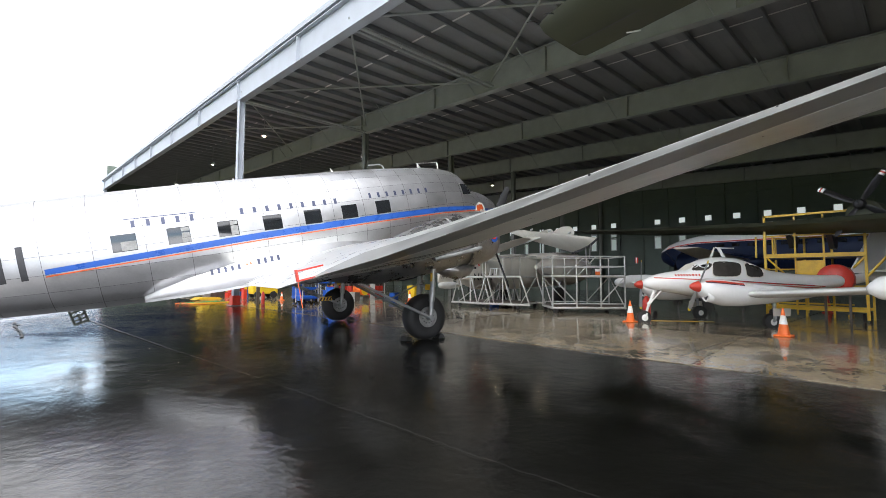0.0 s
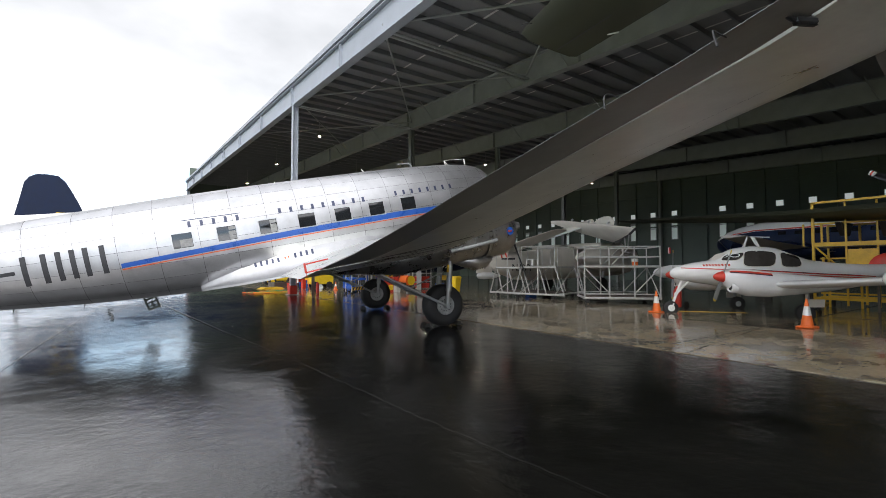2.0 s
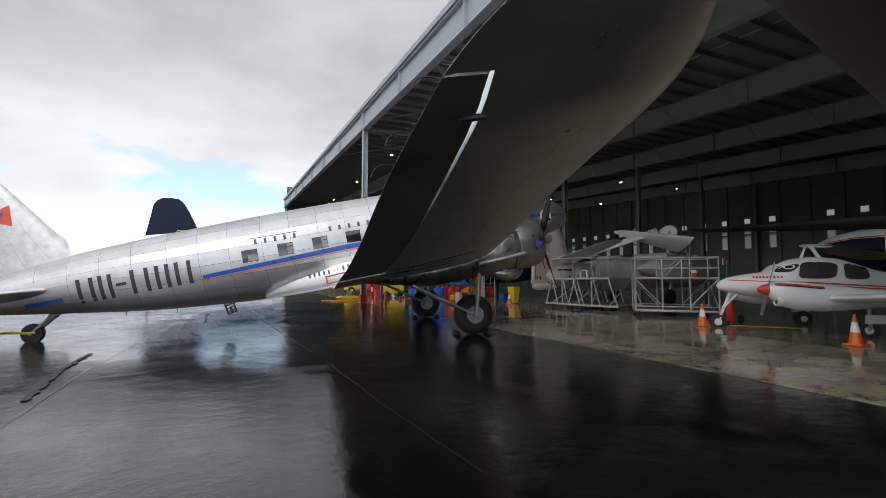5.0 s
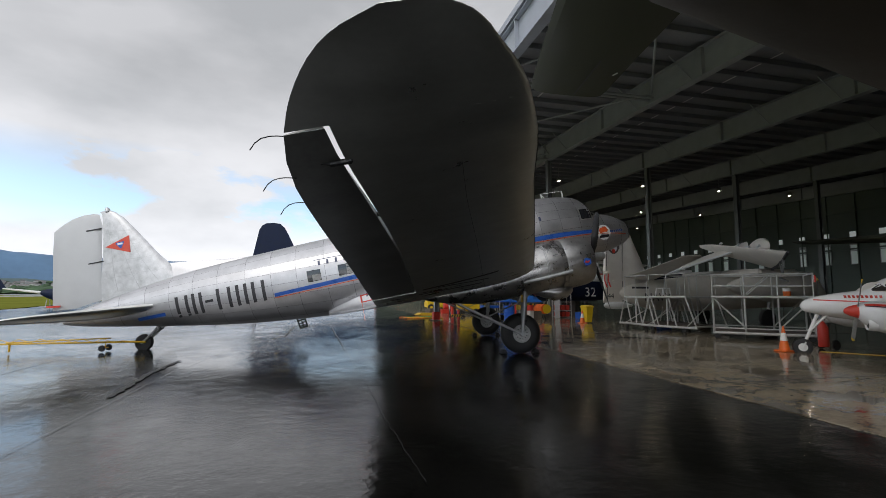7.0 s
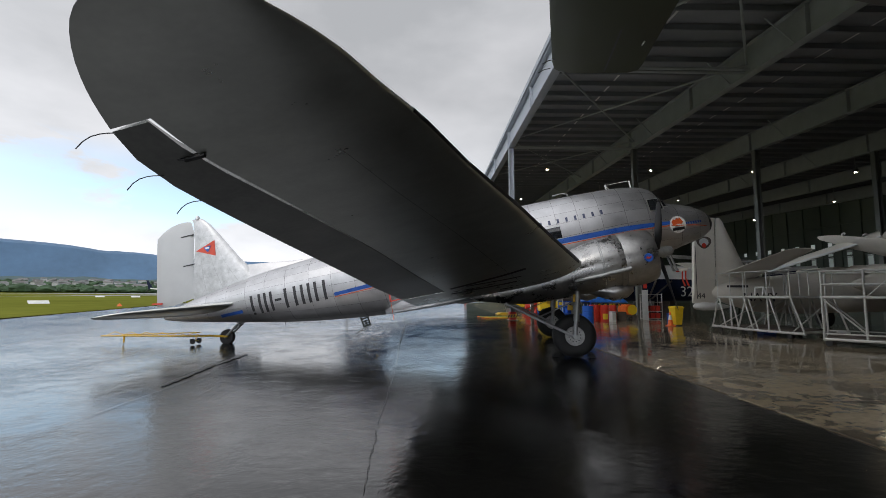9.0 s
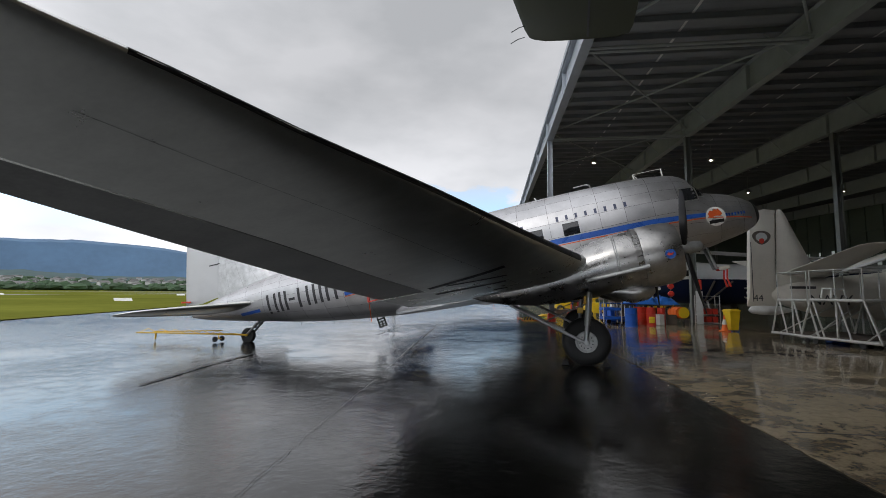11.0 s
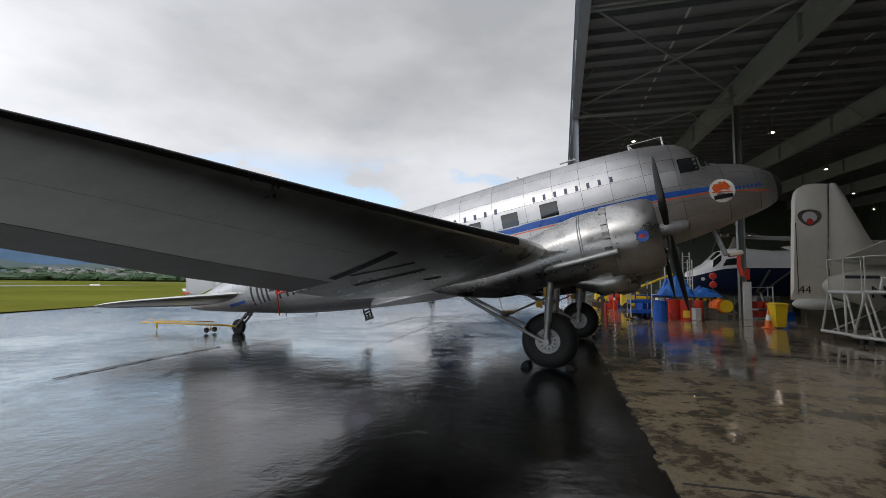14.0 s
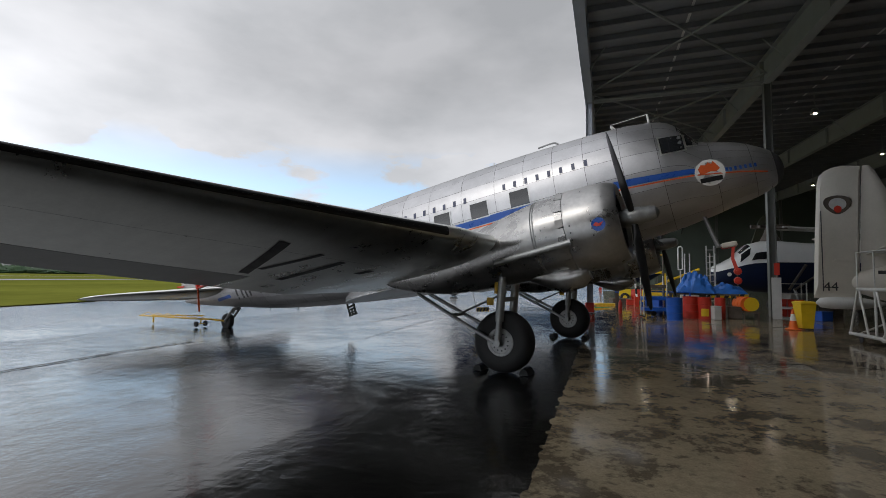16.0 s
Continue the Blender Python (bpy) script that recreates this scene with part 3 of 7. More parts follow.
for sgn in (-1, 1):
    right = sgn < 0
    b = Build()
    rings = [foil(y, sgn) for y in (0.6, 1.5, 2.5, 3.4, 4.3, 5.1, 5.86)]
    b.loft(rings)
    part("wing_inner", b, M_SKINW, plane, "weathered aluminium inner wing", True)
    b = Build()
    ys = [5.86 + 0.31 * i for i in range(20)] + [11.95, 12.1, 12.25, 12.4, 12.55, 12.7, 12.85, 12.95, AIL_END]
    b.loft([foil(y, sgn, 0, frac(y, hinge(y) + 0.004)) for y in ys])
    part("wing_outer", b, M_SKINW, plane, "weathered aluminium outer wing", True)
    b = Build()
    b.loft([foil(y, sgn) for y in (AIL_END, 13.05, 13.1, 13.14, 13.2, 13.26, 13.33, 13.4, 13.46, 13.52, 13.57, 13.61, 13.64, 13.665, 13.682)])
    part("wing_tip", b, M_SKINW, plane, "rounded wing tip", True)
    b = Build()
    rings = []
    for y in [5.9 + 0.345 * i for i in range(20)] + [12.8, AIL_END - 0.018]:
        lip = hinge(y) - float(np.interp(y, [5.9, 9.5, 10.5, 12.9], [0.008, 0.009, 0.016, 0.024]))
        cut = float(np.interp(y, [5.9, 9.6, 11.3, 12.9], [0.0, 0.002, 0.012, 0.026]))
        r = foil(y, sgn, frac(y, lip - cut), 1.0)[:14] + foil(y, sgn, frac(y, lip), 1.0)[14:]    # the nose slopes back
        rings.append(r)
    b.loft(rings)
    ail = part("aileron", b, M_AIL, plane, "dull grey fabric-covered aileron", True)
    for y in (6.4, 7.8, 9.1, 10.3, 11.45, 12.7):
        b = Build()
        p = foil(y, sgn)[-1]
        u = wing_u(y) - 0.19 + (y > 9) * 0.03
        b.box((hinge(y) - 0.03, sgn * y, u + 0.045), (0.15, 0.022, 0.034), None, 0.010)
        b.tube((hinge(y) - 0.10, sgn * y, u + 0.045), (hinge(y) - 0.16, sgn * y, u + 0.065), 0.009, 8)
        part("hinge_bracket", b, M_BLACK, ail)
    for y in (12.15, 12.6, 12.99):
        p = Vector((te(y), sgn * y, wing_u(y) - drop(y) + 0.005))
        b = Build().path([p + Vector((0.03, 0, 0)), p + Vector((-0.031, sgn * 0.008, 0.012)), p + Vector((-0.068, sgn * 0.02, 0.012)), p + Vector((-0.105, sgn * 0.04, 0.0)), p + Vector((-0.136, sgn * 0.06, -0.028)), p + Vector((-0.161, sgn * 0.08, -0.07))], 0.0032, 6)
        part("static_wick", b, M_BLACK, ail)
    # seams on the under and upper skin
    b = Build()
    for end in (-1, 0):
        b.loft([[foil(y, sgn, 0, x, 0.0006)[end] for x in (0.3293, 0.3307)] for y in [4.4 + 0.42 * i for i in range(20)]], closed=False)
    part("skin_seam", b, M_DARK, plane)
    # black de-icing boot on the leading edge
    b = Build()
    b.loft([foil(y, sgn, 0, 0.006, 0.0022) for y in [4.7 + 0.4 * i for i in range(20)] + [12.5]], closed=False)
    part("deicer_boot", b, M_BLACK, plane, "black rubber leading-edge boot", True)
    # engine
    cy, cu, ahead = sgn * 2.60, 1.60, pose(0.12, 0, 0)
    b = Build().lathe([(0.50, 2.28), (0.55, 2.34), (0.61, 2.33), (0.655, 2.26), (0.69, 2.12), (0.705, 1.92), (0.705, 1.57), (0.70, 1.53), (0.66, 1.53), (0.66, 2.1), (0.50, 2.24)], (0, cy, cu), (1, 0, 0), 40, False)
    cowl = part("engine_cowling", b, M_COWL, plane, "dented bare-metal engine cowling", True, ahead)
    for i in range(16):
        a0, a1 = 2 * math.pi * i / 16 + 0.015, 2 * math.pi * (i + 1) / 16 - 0.015
        ring = []
        for F, r in ((1.52, 0.700), (1.40, 0.71)):
            for aa in (a0, (a0 + a1) / 2, a1):
                ring.append(Vector((F, cy + r * math.cos(aa), cu + r * math.sin(aa))))
        b = Build().add(ring + [p - Vector((0, 0.012 * math.cos(a0), 0.012 * math.sin(a0))) for p in ring], [(0, 1, 4, 3), (1, 2, 5, 4), (6, 9, 10, 7), (7, 10, 11, 8), (3, 4, 10, 9), (4, 5, 11, 10)])
        part("cowl_flap", b, M_COWL, cowl)
    b = Build().lathe([(0.02, 1.95), (0.60, 1.92), (0.64, 1.58)], (0, cy, cu), (1, 0, 0), 32, True)
    part("engine_core", b, M_BLACK, plane, "", False, ahead)
    for i in range(7):
        a = 2 * math.pi * i / 7 + 0.2
        d = Vector((0, math.cos(a), math.sin(a)))
        b = Build().lathe([(0.11, 0.18), (0.12, 0.3), (0.11, 0.34), (0.12, 0.38), (0.11, 0.42), (0.12, 0.46), (0.09, 0.54)], Vector((2.0, cy, cu)), d, 12)
        part("cylinder_head", b, M_STEEL, plane, "", False, ahead)
    b = Build()
    rings = []
    for F, cz, ru, rw in ((1.44, 1.60, 0.66, 0.66), (1.2, 1.60, 0.67, 0.67), (1.0, 1.59, 0.67, 0.67), (0.8, 1.58, 0.655, 0.65), (0.3, 1.53, 0.61, 0.61), (-0.3, 1.46, 0.54, 0.55), (-1.0, 1.40, 0.45, 0.46), (-1.7, 1.42, 0.33, 0.34), (-2.3, 1.46, 0.18, 0.2), (-2.6, 1.5, 0.05, 0.06)):
        rings.append([(F, cy + rw * math.cos(2 * math.pi * i / 32), cz + ru * math.sin(2 * math.pi * i / 32)) for i in range(32)])
    b.loft(rings)
    part("nacelle", b, M_COWL, plane, "riveted bare-metal engine nacelle", True, ahead)
    b = Build()
    for F in (1.02, 0.98):
        b.lathe([(0.668, F - 0.012), (0.676, F), (0.668, F + 0.012)], (0, cy, 1.592), (1, 0, 0), 40, False)
    part("nacelle_band", b, M_STEEL, plane, "", True, ahead)
    b = Build().path([(0.25, cy + sgn * 0.60, 1.28), (0.9, cy + sgn * 0.67, 1.30), (1.60, cy + sgn * 0.70, 1.34)], 0.055, 14)
    part("exhaust_pipe", b, M_STEEL, plane, "burnished exhaust pipe", True, ahead)
    b = Build().loft([[(F, cy + w * math.cos(2 * math.pi * i / 20), z + h * math.sin(2 * math.pi * i / 20)) for i in range(20)] for F, w, h, z in ((1.66, 0.20, 0.14, 0.90), (1.5, 0.26, 0.22, 0.87), (1.15, 0.27, 0.25, 0.87), (0.8, 0.2, 0.17, 0.97), (0.45, 0.05, 0.05, 1.05))])
    part("oil_cooler_scoop", b, M_COWL, plane, "", True, ahead)
    # propeller
    hub = part("propeller_hub", Build().lathe([(0.13, 2.28), (0.15, 2.38), (0.15, 2.58), (0.13, 2.63), (0.125, 2.74), (0.10, 2.82), (0.04, 2.86), (0.0, 2.865)], (0, cy, 1.62), (1, 0, 0), 24), M_STEEL, plane, "grey propeller hub dome", True, ahead)
    for i in range(3):
        a = radians(133 + 120 * i) if right else radians(60 + 120 * i)
        d = Vector((0, math.cos(a), math.sin(a)))
        w = Vector((0, -math.sin(a), math.cos(a)))
        rings = []
        for r, ch, th, tw in ((0.12, 0.10, 0.10, 60), (0.28, 0.12, 0.09, 52), (0.45, 0.18, 0.06, 44), (0.78, 0.21, 0.045, 34), (1.12, 0.20, 0.032, 27), (1.38, 0.17, 0.022, 22), (1.50, 0.12, 0.014, 20), (1.54, 0.05, 0.008, 20)):
            cw = math.cos(radians(tw)) * w + math.sin(radians(tw)) * Vector((1, 0, 0))
            nw = cw.cross(d)
            rings.append([Vector((2.48, cy, 1.62)) + d * r + cw * (ch / 2) * math.cos(2 * math.pi * q / 12) + nw * (th / 2) * math.sin(2 * math.pi * q / 12) for q in range(12)])
        part("propeller_blade", Build().loft(rings), M_BLACK, hub, "matt black propeller blade", True)
    # main wheel and legs
    wy = sgn * 2.72
    gear = part("landing_gear_leg", Build().tube((0, wy - 0.31, 0), (0.30, wy - 0.31, 1.1), 0.055, 12).tube((0, wy + 0.31, 0), (0.30, wy + 0.31, 1.1), 0.055, 12)
                .tube((0.10, wy - 0.31, 0.36), (0.28, wy - 0.31, 1.02), 0.075, 12).tube((0.10, wy + 0.31, 0.36), (0.28, wy + 0.31, 1.02), 0.075, 12)
                .tube((0, wy - 0.36, 0), (0, wy + 0.36, 0), 0.06, 12).tube((0.2, wy - 0.31, 0.72), (0.2, wy + 0.31, 0.72), 0.04, 10), M_STEEL, plane, "grey oleo landing-gear legs", True, pose(0.09, 0, -0.05) if right else pose(-0.12, -0.12, 0.10))
    b = Build()
    for o in (-0.33, 0.33):
        b.tube((-0.05, wy + o, 0.02), (-0.85, wy + o * 0.8, 0.60), 0.035, 10).tube((-0.85, wy + o * 0.8, 0.60), (-1.55, wy + o * 0.6, 1.12), 0.035, 10)
    b.tube((-0.85, wy - 0.27, 0.60), (-0.85, wy + 0.27, 0.60), 0.03, 10).tube((-0.85, wy, 0.60), (0.2, wy, 0.85), 0.02, 8)
    part("drag_strut", b, M_STEEL, gear)
    prof = [(0.23, -0.19), (0.36, -0.215), (0.46, -0.205), (0.52, -0.15), (0.545, -0.06), (0.548, 0), (0.545, 0.06), (0.52, 0.15), (0.46, 0.205), (0.36, 0.215), (0.23, 0.19)]
    part("main_wheel", Build().lathe(prof, (0, wy, 0), (0, 1, 0), 48, False), M_RUBBER, gear, "black main-wheel tyre", True)
    rim = Build().lathe([(0.0, -0.17), (0.07, -0.17), (0.08, -0.11), (0.17, -0.10), (0.205, -0.15), (0.245, -0.195), (0.245, 0.195), (0.205, 0.15), (0.17, 0.10), (0.08, 0.11), (0.07, 0.17), (0, 0.17)], (0, wy, 0), (0, 1, 0), 32)
    for i in range(10):
        a = 2 * math.pi * i / 10
        for o in (-1, 1):
            rim.tube((0.14 * math.cos(a), wy + o * 0.10, 0.14 * math.sin(a)), (0.14 * math.cos(a), wy + o * 0.125, 0.14 * math.sin(a)), 0.022, 8)
    part("wheel_rim", rim, M_STEEL, gear, "grey metal wheel hub", True)
    for o in (-1, 1):
        part("hub_plate", Build().lathe([(0.0, 0.213), (0.06, 0.213), (0.075, 0.195), (0.10, 0.190), (0.185, 0.186), (0.20, 0.200), (0.235, 0.203), (0.246, 0.19)], (0, wy, 0), (0, o, 0), 36), M_HUB, gear, "pale cast metal hub plate", True)
        for i in range(12):
            a = 2 * math.pi * i / 12
            part("bolt", Build().tube((0.145 * math.cos(a), wy + o * 0.186, 0.145 * math.sin(a)), (0.145 * math.cos(a), wy + o * 0.194, 0.145 * math.sin(a)), 0.016, 8), M_DARK, gear)
    # warning board hung under the belly, flags on the gear
    if right:
        b = Build().box((-1.50, wy + 2.5, 0.70), (0.34, 0.012, 0.10), Matrix.Rotation(radians(8), 3, "Y"))
        brd = part("warning_board", b, M_HAZ, gear, "yellow board with black slanting stripes")
        for i in range(4):
            part("stripe", Build().box((-1.625 + 0.085 * i, wy + 2.5, 0.715 - 0.012 * i), (0.036, 0.017, 0.098), Matrix.Rotation(radians(38), 3, "Y")), M_BLACK, brd)
        part("chain", Build().tube((-1.66, wy + 2.5, 0.74), (-1.70, wy + 2.5, 1.30), 0.009, 6), M_STEEL, brd)
    for F_, U_, h_ in ((0.02, 0.72, 0.13), (0.17, 0.93, 0.20)):
        part("lock_flag", Build().box((F_, wy - 0.37, U_), (0.13 if h_ < 0.15 else 0.06, 0.02, h_), Matrix.Rotation(radians(14), 3, "Y"), 0.008), M_HAZ, gear, "yellow gear-lock flag")

# wing-root fillets
FILLET = ((0.9, 0.02, 1.7, 1.8), (0.2, 0.10, 1.55, 2.0), (-1.0, 0.20, 1.5, 2.15), (-2.2, 0.34, 1.46, 2.15), (-3.2, 0.55, 1.42, 2.1), (-3.9, 0.62, 1.42, 1.95), (-4.5, 0.42, 1.43, 1.85), (-5.1, 0.16, 1.45, 1.7), (-5.4, 0.01, 1.46, 1.6))


def fillet_at(F, z, sgn, off=0.006):
    """A point of the fillet's skin at height z."""
    fs = [r[0] for r in FILLET][::-1]
    w, z0, z1 = (float(np.interp(F, fs, [r[c] for r in FILLET][::-1])) for c in (1, 2, 3))
    t = 1 - max(0.0, 1 - (z1 - z) / (z1 - z0 - 0.05)) ** 0.625
    ts = [0, 0.2, 0.4, 0.6, 0.8, 1.0]
    d = float(np.interp(t, ts, [v**1.8 for v in ts]))
    return Vector((F, sgn * (abs(side(F, z1, 0.0, False).y) + w * d + off), z + off))


for sgn in (-1, 1):
    rings = []
    for F, w, z0, z1 in FILLET:
        hwl = abs(side(F, z1, 0.0, False).y)
        lo = abs(side(F, z0, 0.0, False).y)
        ring = [Vector((F, sgn * (hwl - 0.03), z1))]
        for t in (0.2, 0.4, 0.6, 0.8, 1.0):
            ring.append(Vector((F, sgn * (hwl + w * t**1.8), z1 + (z0 + 0.05 - z1) * (1 - (1 - t) ** 1.6))))
        ring += [Vector((F, sgn * (hwl + w), z0)), Vector((F, sgn * (lo - 0.15), z0 - 0.02))]
        rings.append(ring)
    part("wing_fillet", Build().loft(rings), M_SKIN, plane, "polished wing-root fillet", True)

# tail
fin = Build()


def fin_ring(z, f0, f1, t):
    pts = []
    for x in (1, 0.8, 0.55, 0.3, 0.12, 0.03, 0):
        pts.append((x, 1))
    for x in (0.03, 0.12, 0.3, 0.55, 0.8, 1):
        pts.append((x, -1))
    return [Vector((f0 + (f1 - f0) * x, s * t * (2.6 * math.sqrt(x) * (1 - x) + 0.55 * x) * 0.9, z)) for x, s in pts]


part("fin", fin.loft([fin_ring(z, a, h, t) for z, a, h, t in ((3.3, -9.6, -12.62, 0.16), (4.0, -10.25, -12.56, 0.15), (4.5, -10.66, -12.48, 0.14), (5.0, -11.0, -12.40, 0.12), (5.5, -11.34, -12.35, 0.10), (5.95, -11.66, -12.32, 0.07), (6.18, -11.9, -12.34, 0.04), (6.28, -12.08, -12.4, 0.015))]), M_FIN, plane, "bare-metal tail fin", True)
FINR = [(3.3, -9.6, -12.62, 0.16), (4.0, -10.25, -12.56, 0.15), (4.5, -10.66, -12.48, 0.14), (5.0, -11.0, -12.40, 0.12), (5.5, -11.34, -12.35, 0.10), (5.95, -11.66, -12.32, 0.07)]


def fin_at(z, x, s, off=0.003):
    f0, f1, t = (float(np.interp(z, [r[0] for r in FINR], [r[c] for r in FINR])) for c in (1, 2, 3))
    return Vector((f0 + (f1 - f0) * x, s * (t * (2.6 * math.sqrt(x) * (1 - x) + 0.55 * x) * 0.9 + off), z))


for s in (-1, 1):
    b = Build()
    for x in (0.3, 0.55, 0.8):
        b.loft([[fin_at(3.5 + 0.24 * i, x + d, s) for d in (-0.0025, 0.0025)] for i in range(11)], closed=False)
    for z in (4.0, 4.5, 5.0, 5.5):
        b.loft([[fin_at(z + d, x, s) for d in (-0.0025, 0.0025)] for x in (0.12, 0.3, 0.42, 0.55, 0.7, 0.8, 0.95)], closed=False)
    part("fin_seam", b, M_STEEL, plane)
dors = Build()
dors.loft([[Vector((F, s * w, section(F)[0] + section(F)[1] - 0.1 + (0.1 + h) * z)) for s, z in ((-1, 0), (-0.55, 0.6), (0, 1), (0.55, 0.6), (1, 0))] for F, w, h in ((-7.6, 0.02, 0.0), (-8.6, 0.1, 0.13), (-9.4, 0.12, 0.29), (-10.2, 0.14, 0.46), (-10.8, 0.14, 0.6))], closed=False)
part("dorsal_fillet", dors, M_SKIN, plane, "", True)


def plate(b, outline, th):
    """A thin tapered surface in the upright plane: outline of (station, height)."""
    c = Vector((sum(p[0] for p in outline) / len(outline), 0, sum(p[1] for p in outline) / len(outline)))
    rim = [Vector((f, 0, z)) for f, z in outline]
    n = len(rim)
    for s in (1, -1):
        inner = [c + (p - c) * 0.86 + Vector((0, s * th, 0)) for p in rim]
        b.add(rim + inner, [(i, (i + 1) % n, n + (i + 1) % n, n + i) for i in range(n)] + [tuple(range(n, 2 * n))])
    return b


rud = part("rudder", plate(Build(), [(-12.37, 5.80), (-12.44, 6.20), (-12.62, 6.25), (-12.95, 6.26), (-13.30, 6.19), (-13.62, 6.05), (-13.92, 5.86), (-14.02, 5.2), (-14.13, 4.2), (-14.22, 3.30), (-13.5, 3.24), (-12.67, 3.36), (-12.58, 4.2), (-12.45, 5.2)], 0.055), M_FABRIC, plane, "pale grey fabric rudder", True)
for f, z in ((-12.62, 5.70), (-12.66, 4.60)):
    part("rudder_hinge", Build().box((f, -0.06, z), (0.50, 0.03, 0.035)), M_BLACK, rud)
part("tip_fairing", Build().lathe([(0.0, 0.10), (0.05, 0.08), (0.075, 0.02), (0.08, -0.06)], (-12.16, 0, 6.30), (0, 0, 1), 14), M_FIN, plane, "small dull fairing on the fin's top", True)
part("control_lock", Build().box((-14.12, -0.09, 3.42), (0.42, 0.04, 0.06), Matrix.Rotation(radians(8), 3, "Y")), M_RED, plane, "red control lock")
part("trim_tab", Build().box((-13.95, 0, 4.42), (0.28, 0.05, 1.1), Matrix.Rotation(radians(6), 3, "Y"), 0.012), M_FABRIC, rud, "trim tab in the rudder")
for sgn in (-1, 1):
    def sle(y):
        return float(np.interp(y, [0.3, 0.7, 2.9, 3.5, 3.8, 3.95, 4.0], [-10.55, -10.75, -11.75, -12.05, -12.3, -12.55, -12.75]))

    def ste(y):
        return float(np.interp(y, [0.3, 2.8, 3.4, 3.75, 3.93, 4.0], [-13.35, -13.3, -13.2, -13.05, -12.9, -12.78]))

    def sring(y, x0, x1):
        c, t, pts = sle(y) - ste(y), 0.10, []
        for s, xx in [(1, x) for x in reversed(XC)] + [(-1, x) for x in XC[1:]]:
            x = x0 + (x1 - x0) * xx
            yt = 5 * t * (0.2969 * math.sqrt(x) - 0.126 * x - 0.3516 * x * x + 0.2843 * x**3 - 0.1026 * x**4)
            pts.append(Vector((sle(y) - x * c, sgn * y, 2.80 + s * c * yt)))
        return pts
    part("tailplane", Build().loft([sring(y, 0, 0.58) for y in (0.2, 0.5, 0.9, 1.6, 2.3, 2.9, 3.3, 3.6, 3.8, 3.92, 3.99)]), M_SKINW, plane, "bare-metal tailplane", True)
    part("elevator", Build().loft([sring(y, 0.59, 1.0) for y in (0.45, 0.9, 1.6, 2.3, 2.9, 3.3, 3.6, 3.8, 3.92, 3.99)]), M_FABRIC, plane, "grey fabric elevator", True)
# tail wheel
tg = part("tail_wheel_fork", Build().tube((-11.50, 0.13, 1.74), (-10.95, 0.13, 2.12), 0.04).tube((-11.50, -0.13, 1.74), (-10.95, -0.13, 2.12), 0.04).tube((-11.5, -0.15, 1.74), (-11.5, 0.15, 1.74), 0.04).tube((-10.95, -0.13, 2.1), (-10.95, 0.13, 2.1), 0.05).tube((-10.95, 0, 2.1), (-10.55, 0, 2.25), 0.05).tube((-11.2, 0, 1.98), (-10.75, 0.0, 2.4), 0.045), M_STEEL, plane, "", True)
part("tail_wheel", Build().lathe([(0.10, -0.08), (0.2, -0.1), (0.255, -0.08), (0.28, 0), (0.255, 0.08), (0.2, 0.1), (0.10, 0.08)], (-11.5, 0, 1.74), (0, 1, 0), 32), M_RUBBER, tg, "small black tail-wheel tyre", True)

# cabin windows, each with its frame
for k in range(7):
    Fc = -5.56 + 0.978 * k
    lo, hi = 2.57 + 0.017 * k, 2.92 + 0.017 * k
    for rgt in (True, False):
        b = Build()
        for f0, f1, l, h in ((Fc - 0.242, Fc - 0.215, lo - 0.026, hi + 0.026), (Fc + 0.215, Fc + 0.242, lo - 0.026, hi + 0.026), (Fc - 0.215, Fc + 0.215, lo - 0.026, lo), (Fc - 0.215, Fc + 0.215, hi, hi + 0.026)):
            side_patch(b, f0, f1, l, h, 0.009, 1, 3, rgt)
        fr = part("cabin_window", b, M_FIN, plane, "metal-framed square cabin window")
        part("pane", side_patch(Build(), Fc - 0.22, Fc + 0.22, lo, hi, 0.0055, 1, 3, rgt), M_GLASS, fr, "dark glass pane", True)
        if k in (0, 1, 2) and rgt:
            part("curtain", side_patch(Build(), Fc + (0.05 if k else -0.06), Fc + 0.20, lo + 0.02, hi - (0.02 if k else 0.15), 0.0065, 1, 2, rgt), M_CURTAIN, fr, "drawn pale curtain")

# painted stripes
def s_mid(F):
    return float(np.interp(F, [-6.9, -3, 0, 2.4, 3.55, 4.35, 4.8], [2.385, 2.52, 2.575, 2.565, 2.50, 2.37, 2.27]))


def s_half(F):
    return float(np.interp(F, [-6.9, -3, 0, 2.4, 3.55, 4.2, 4.8], [0.052, 0.072, 0.078, 0.07, 0.05, 0.03, 0.005]))


for rgt in (True, False):
    part("blue_stripe", side_patch(Build(), -6.87, 4.15, lambda F: s_mid(F) - s_half(F), lambda F: s_mid(F) + s_half(F), 0.0045, 60, 2, rgt), M_BLUE, plane, "blue cheat line", True)
    part("red_stripe", side_patch(Build(), -6.87, 4.75, lambda F: s_mid(F) - s_half(F) - 0.045, lambda F: s_mid(F) - s_half(F) - 0.02, 0.0045, 60, 1, rgt), M_ORANGE, plane, "thin red pinstripe", True)
    part("blue_stripe", side_patch(Build(), -11.35, -10.40, 2.42, 2.52, 0.0045, 6, 1, rgt), M_BLUE, plane, "blue cheat line", True)


def bars(name, F0, F1, lo, hi, count, mat, fill=0.62, skip=(), slant=0.0):
    w = (F1 - F0) / count
    for i in range(count):
        if i not in skip:
            f = F0 + w * (i + 0.5)
            part(name, side_patch(Build(), f - w * fill / 2, f + w * fill / 2, lo, hi, 0.005, 1, 3), mat, plane)


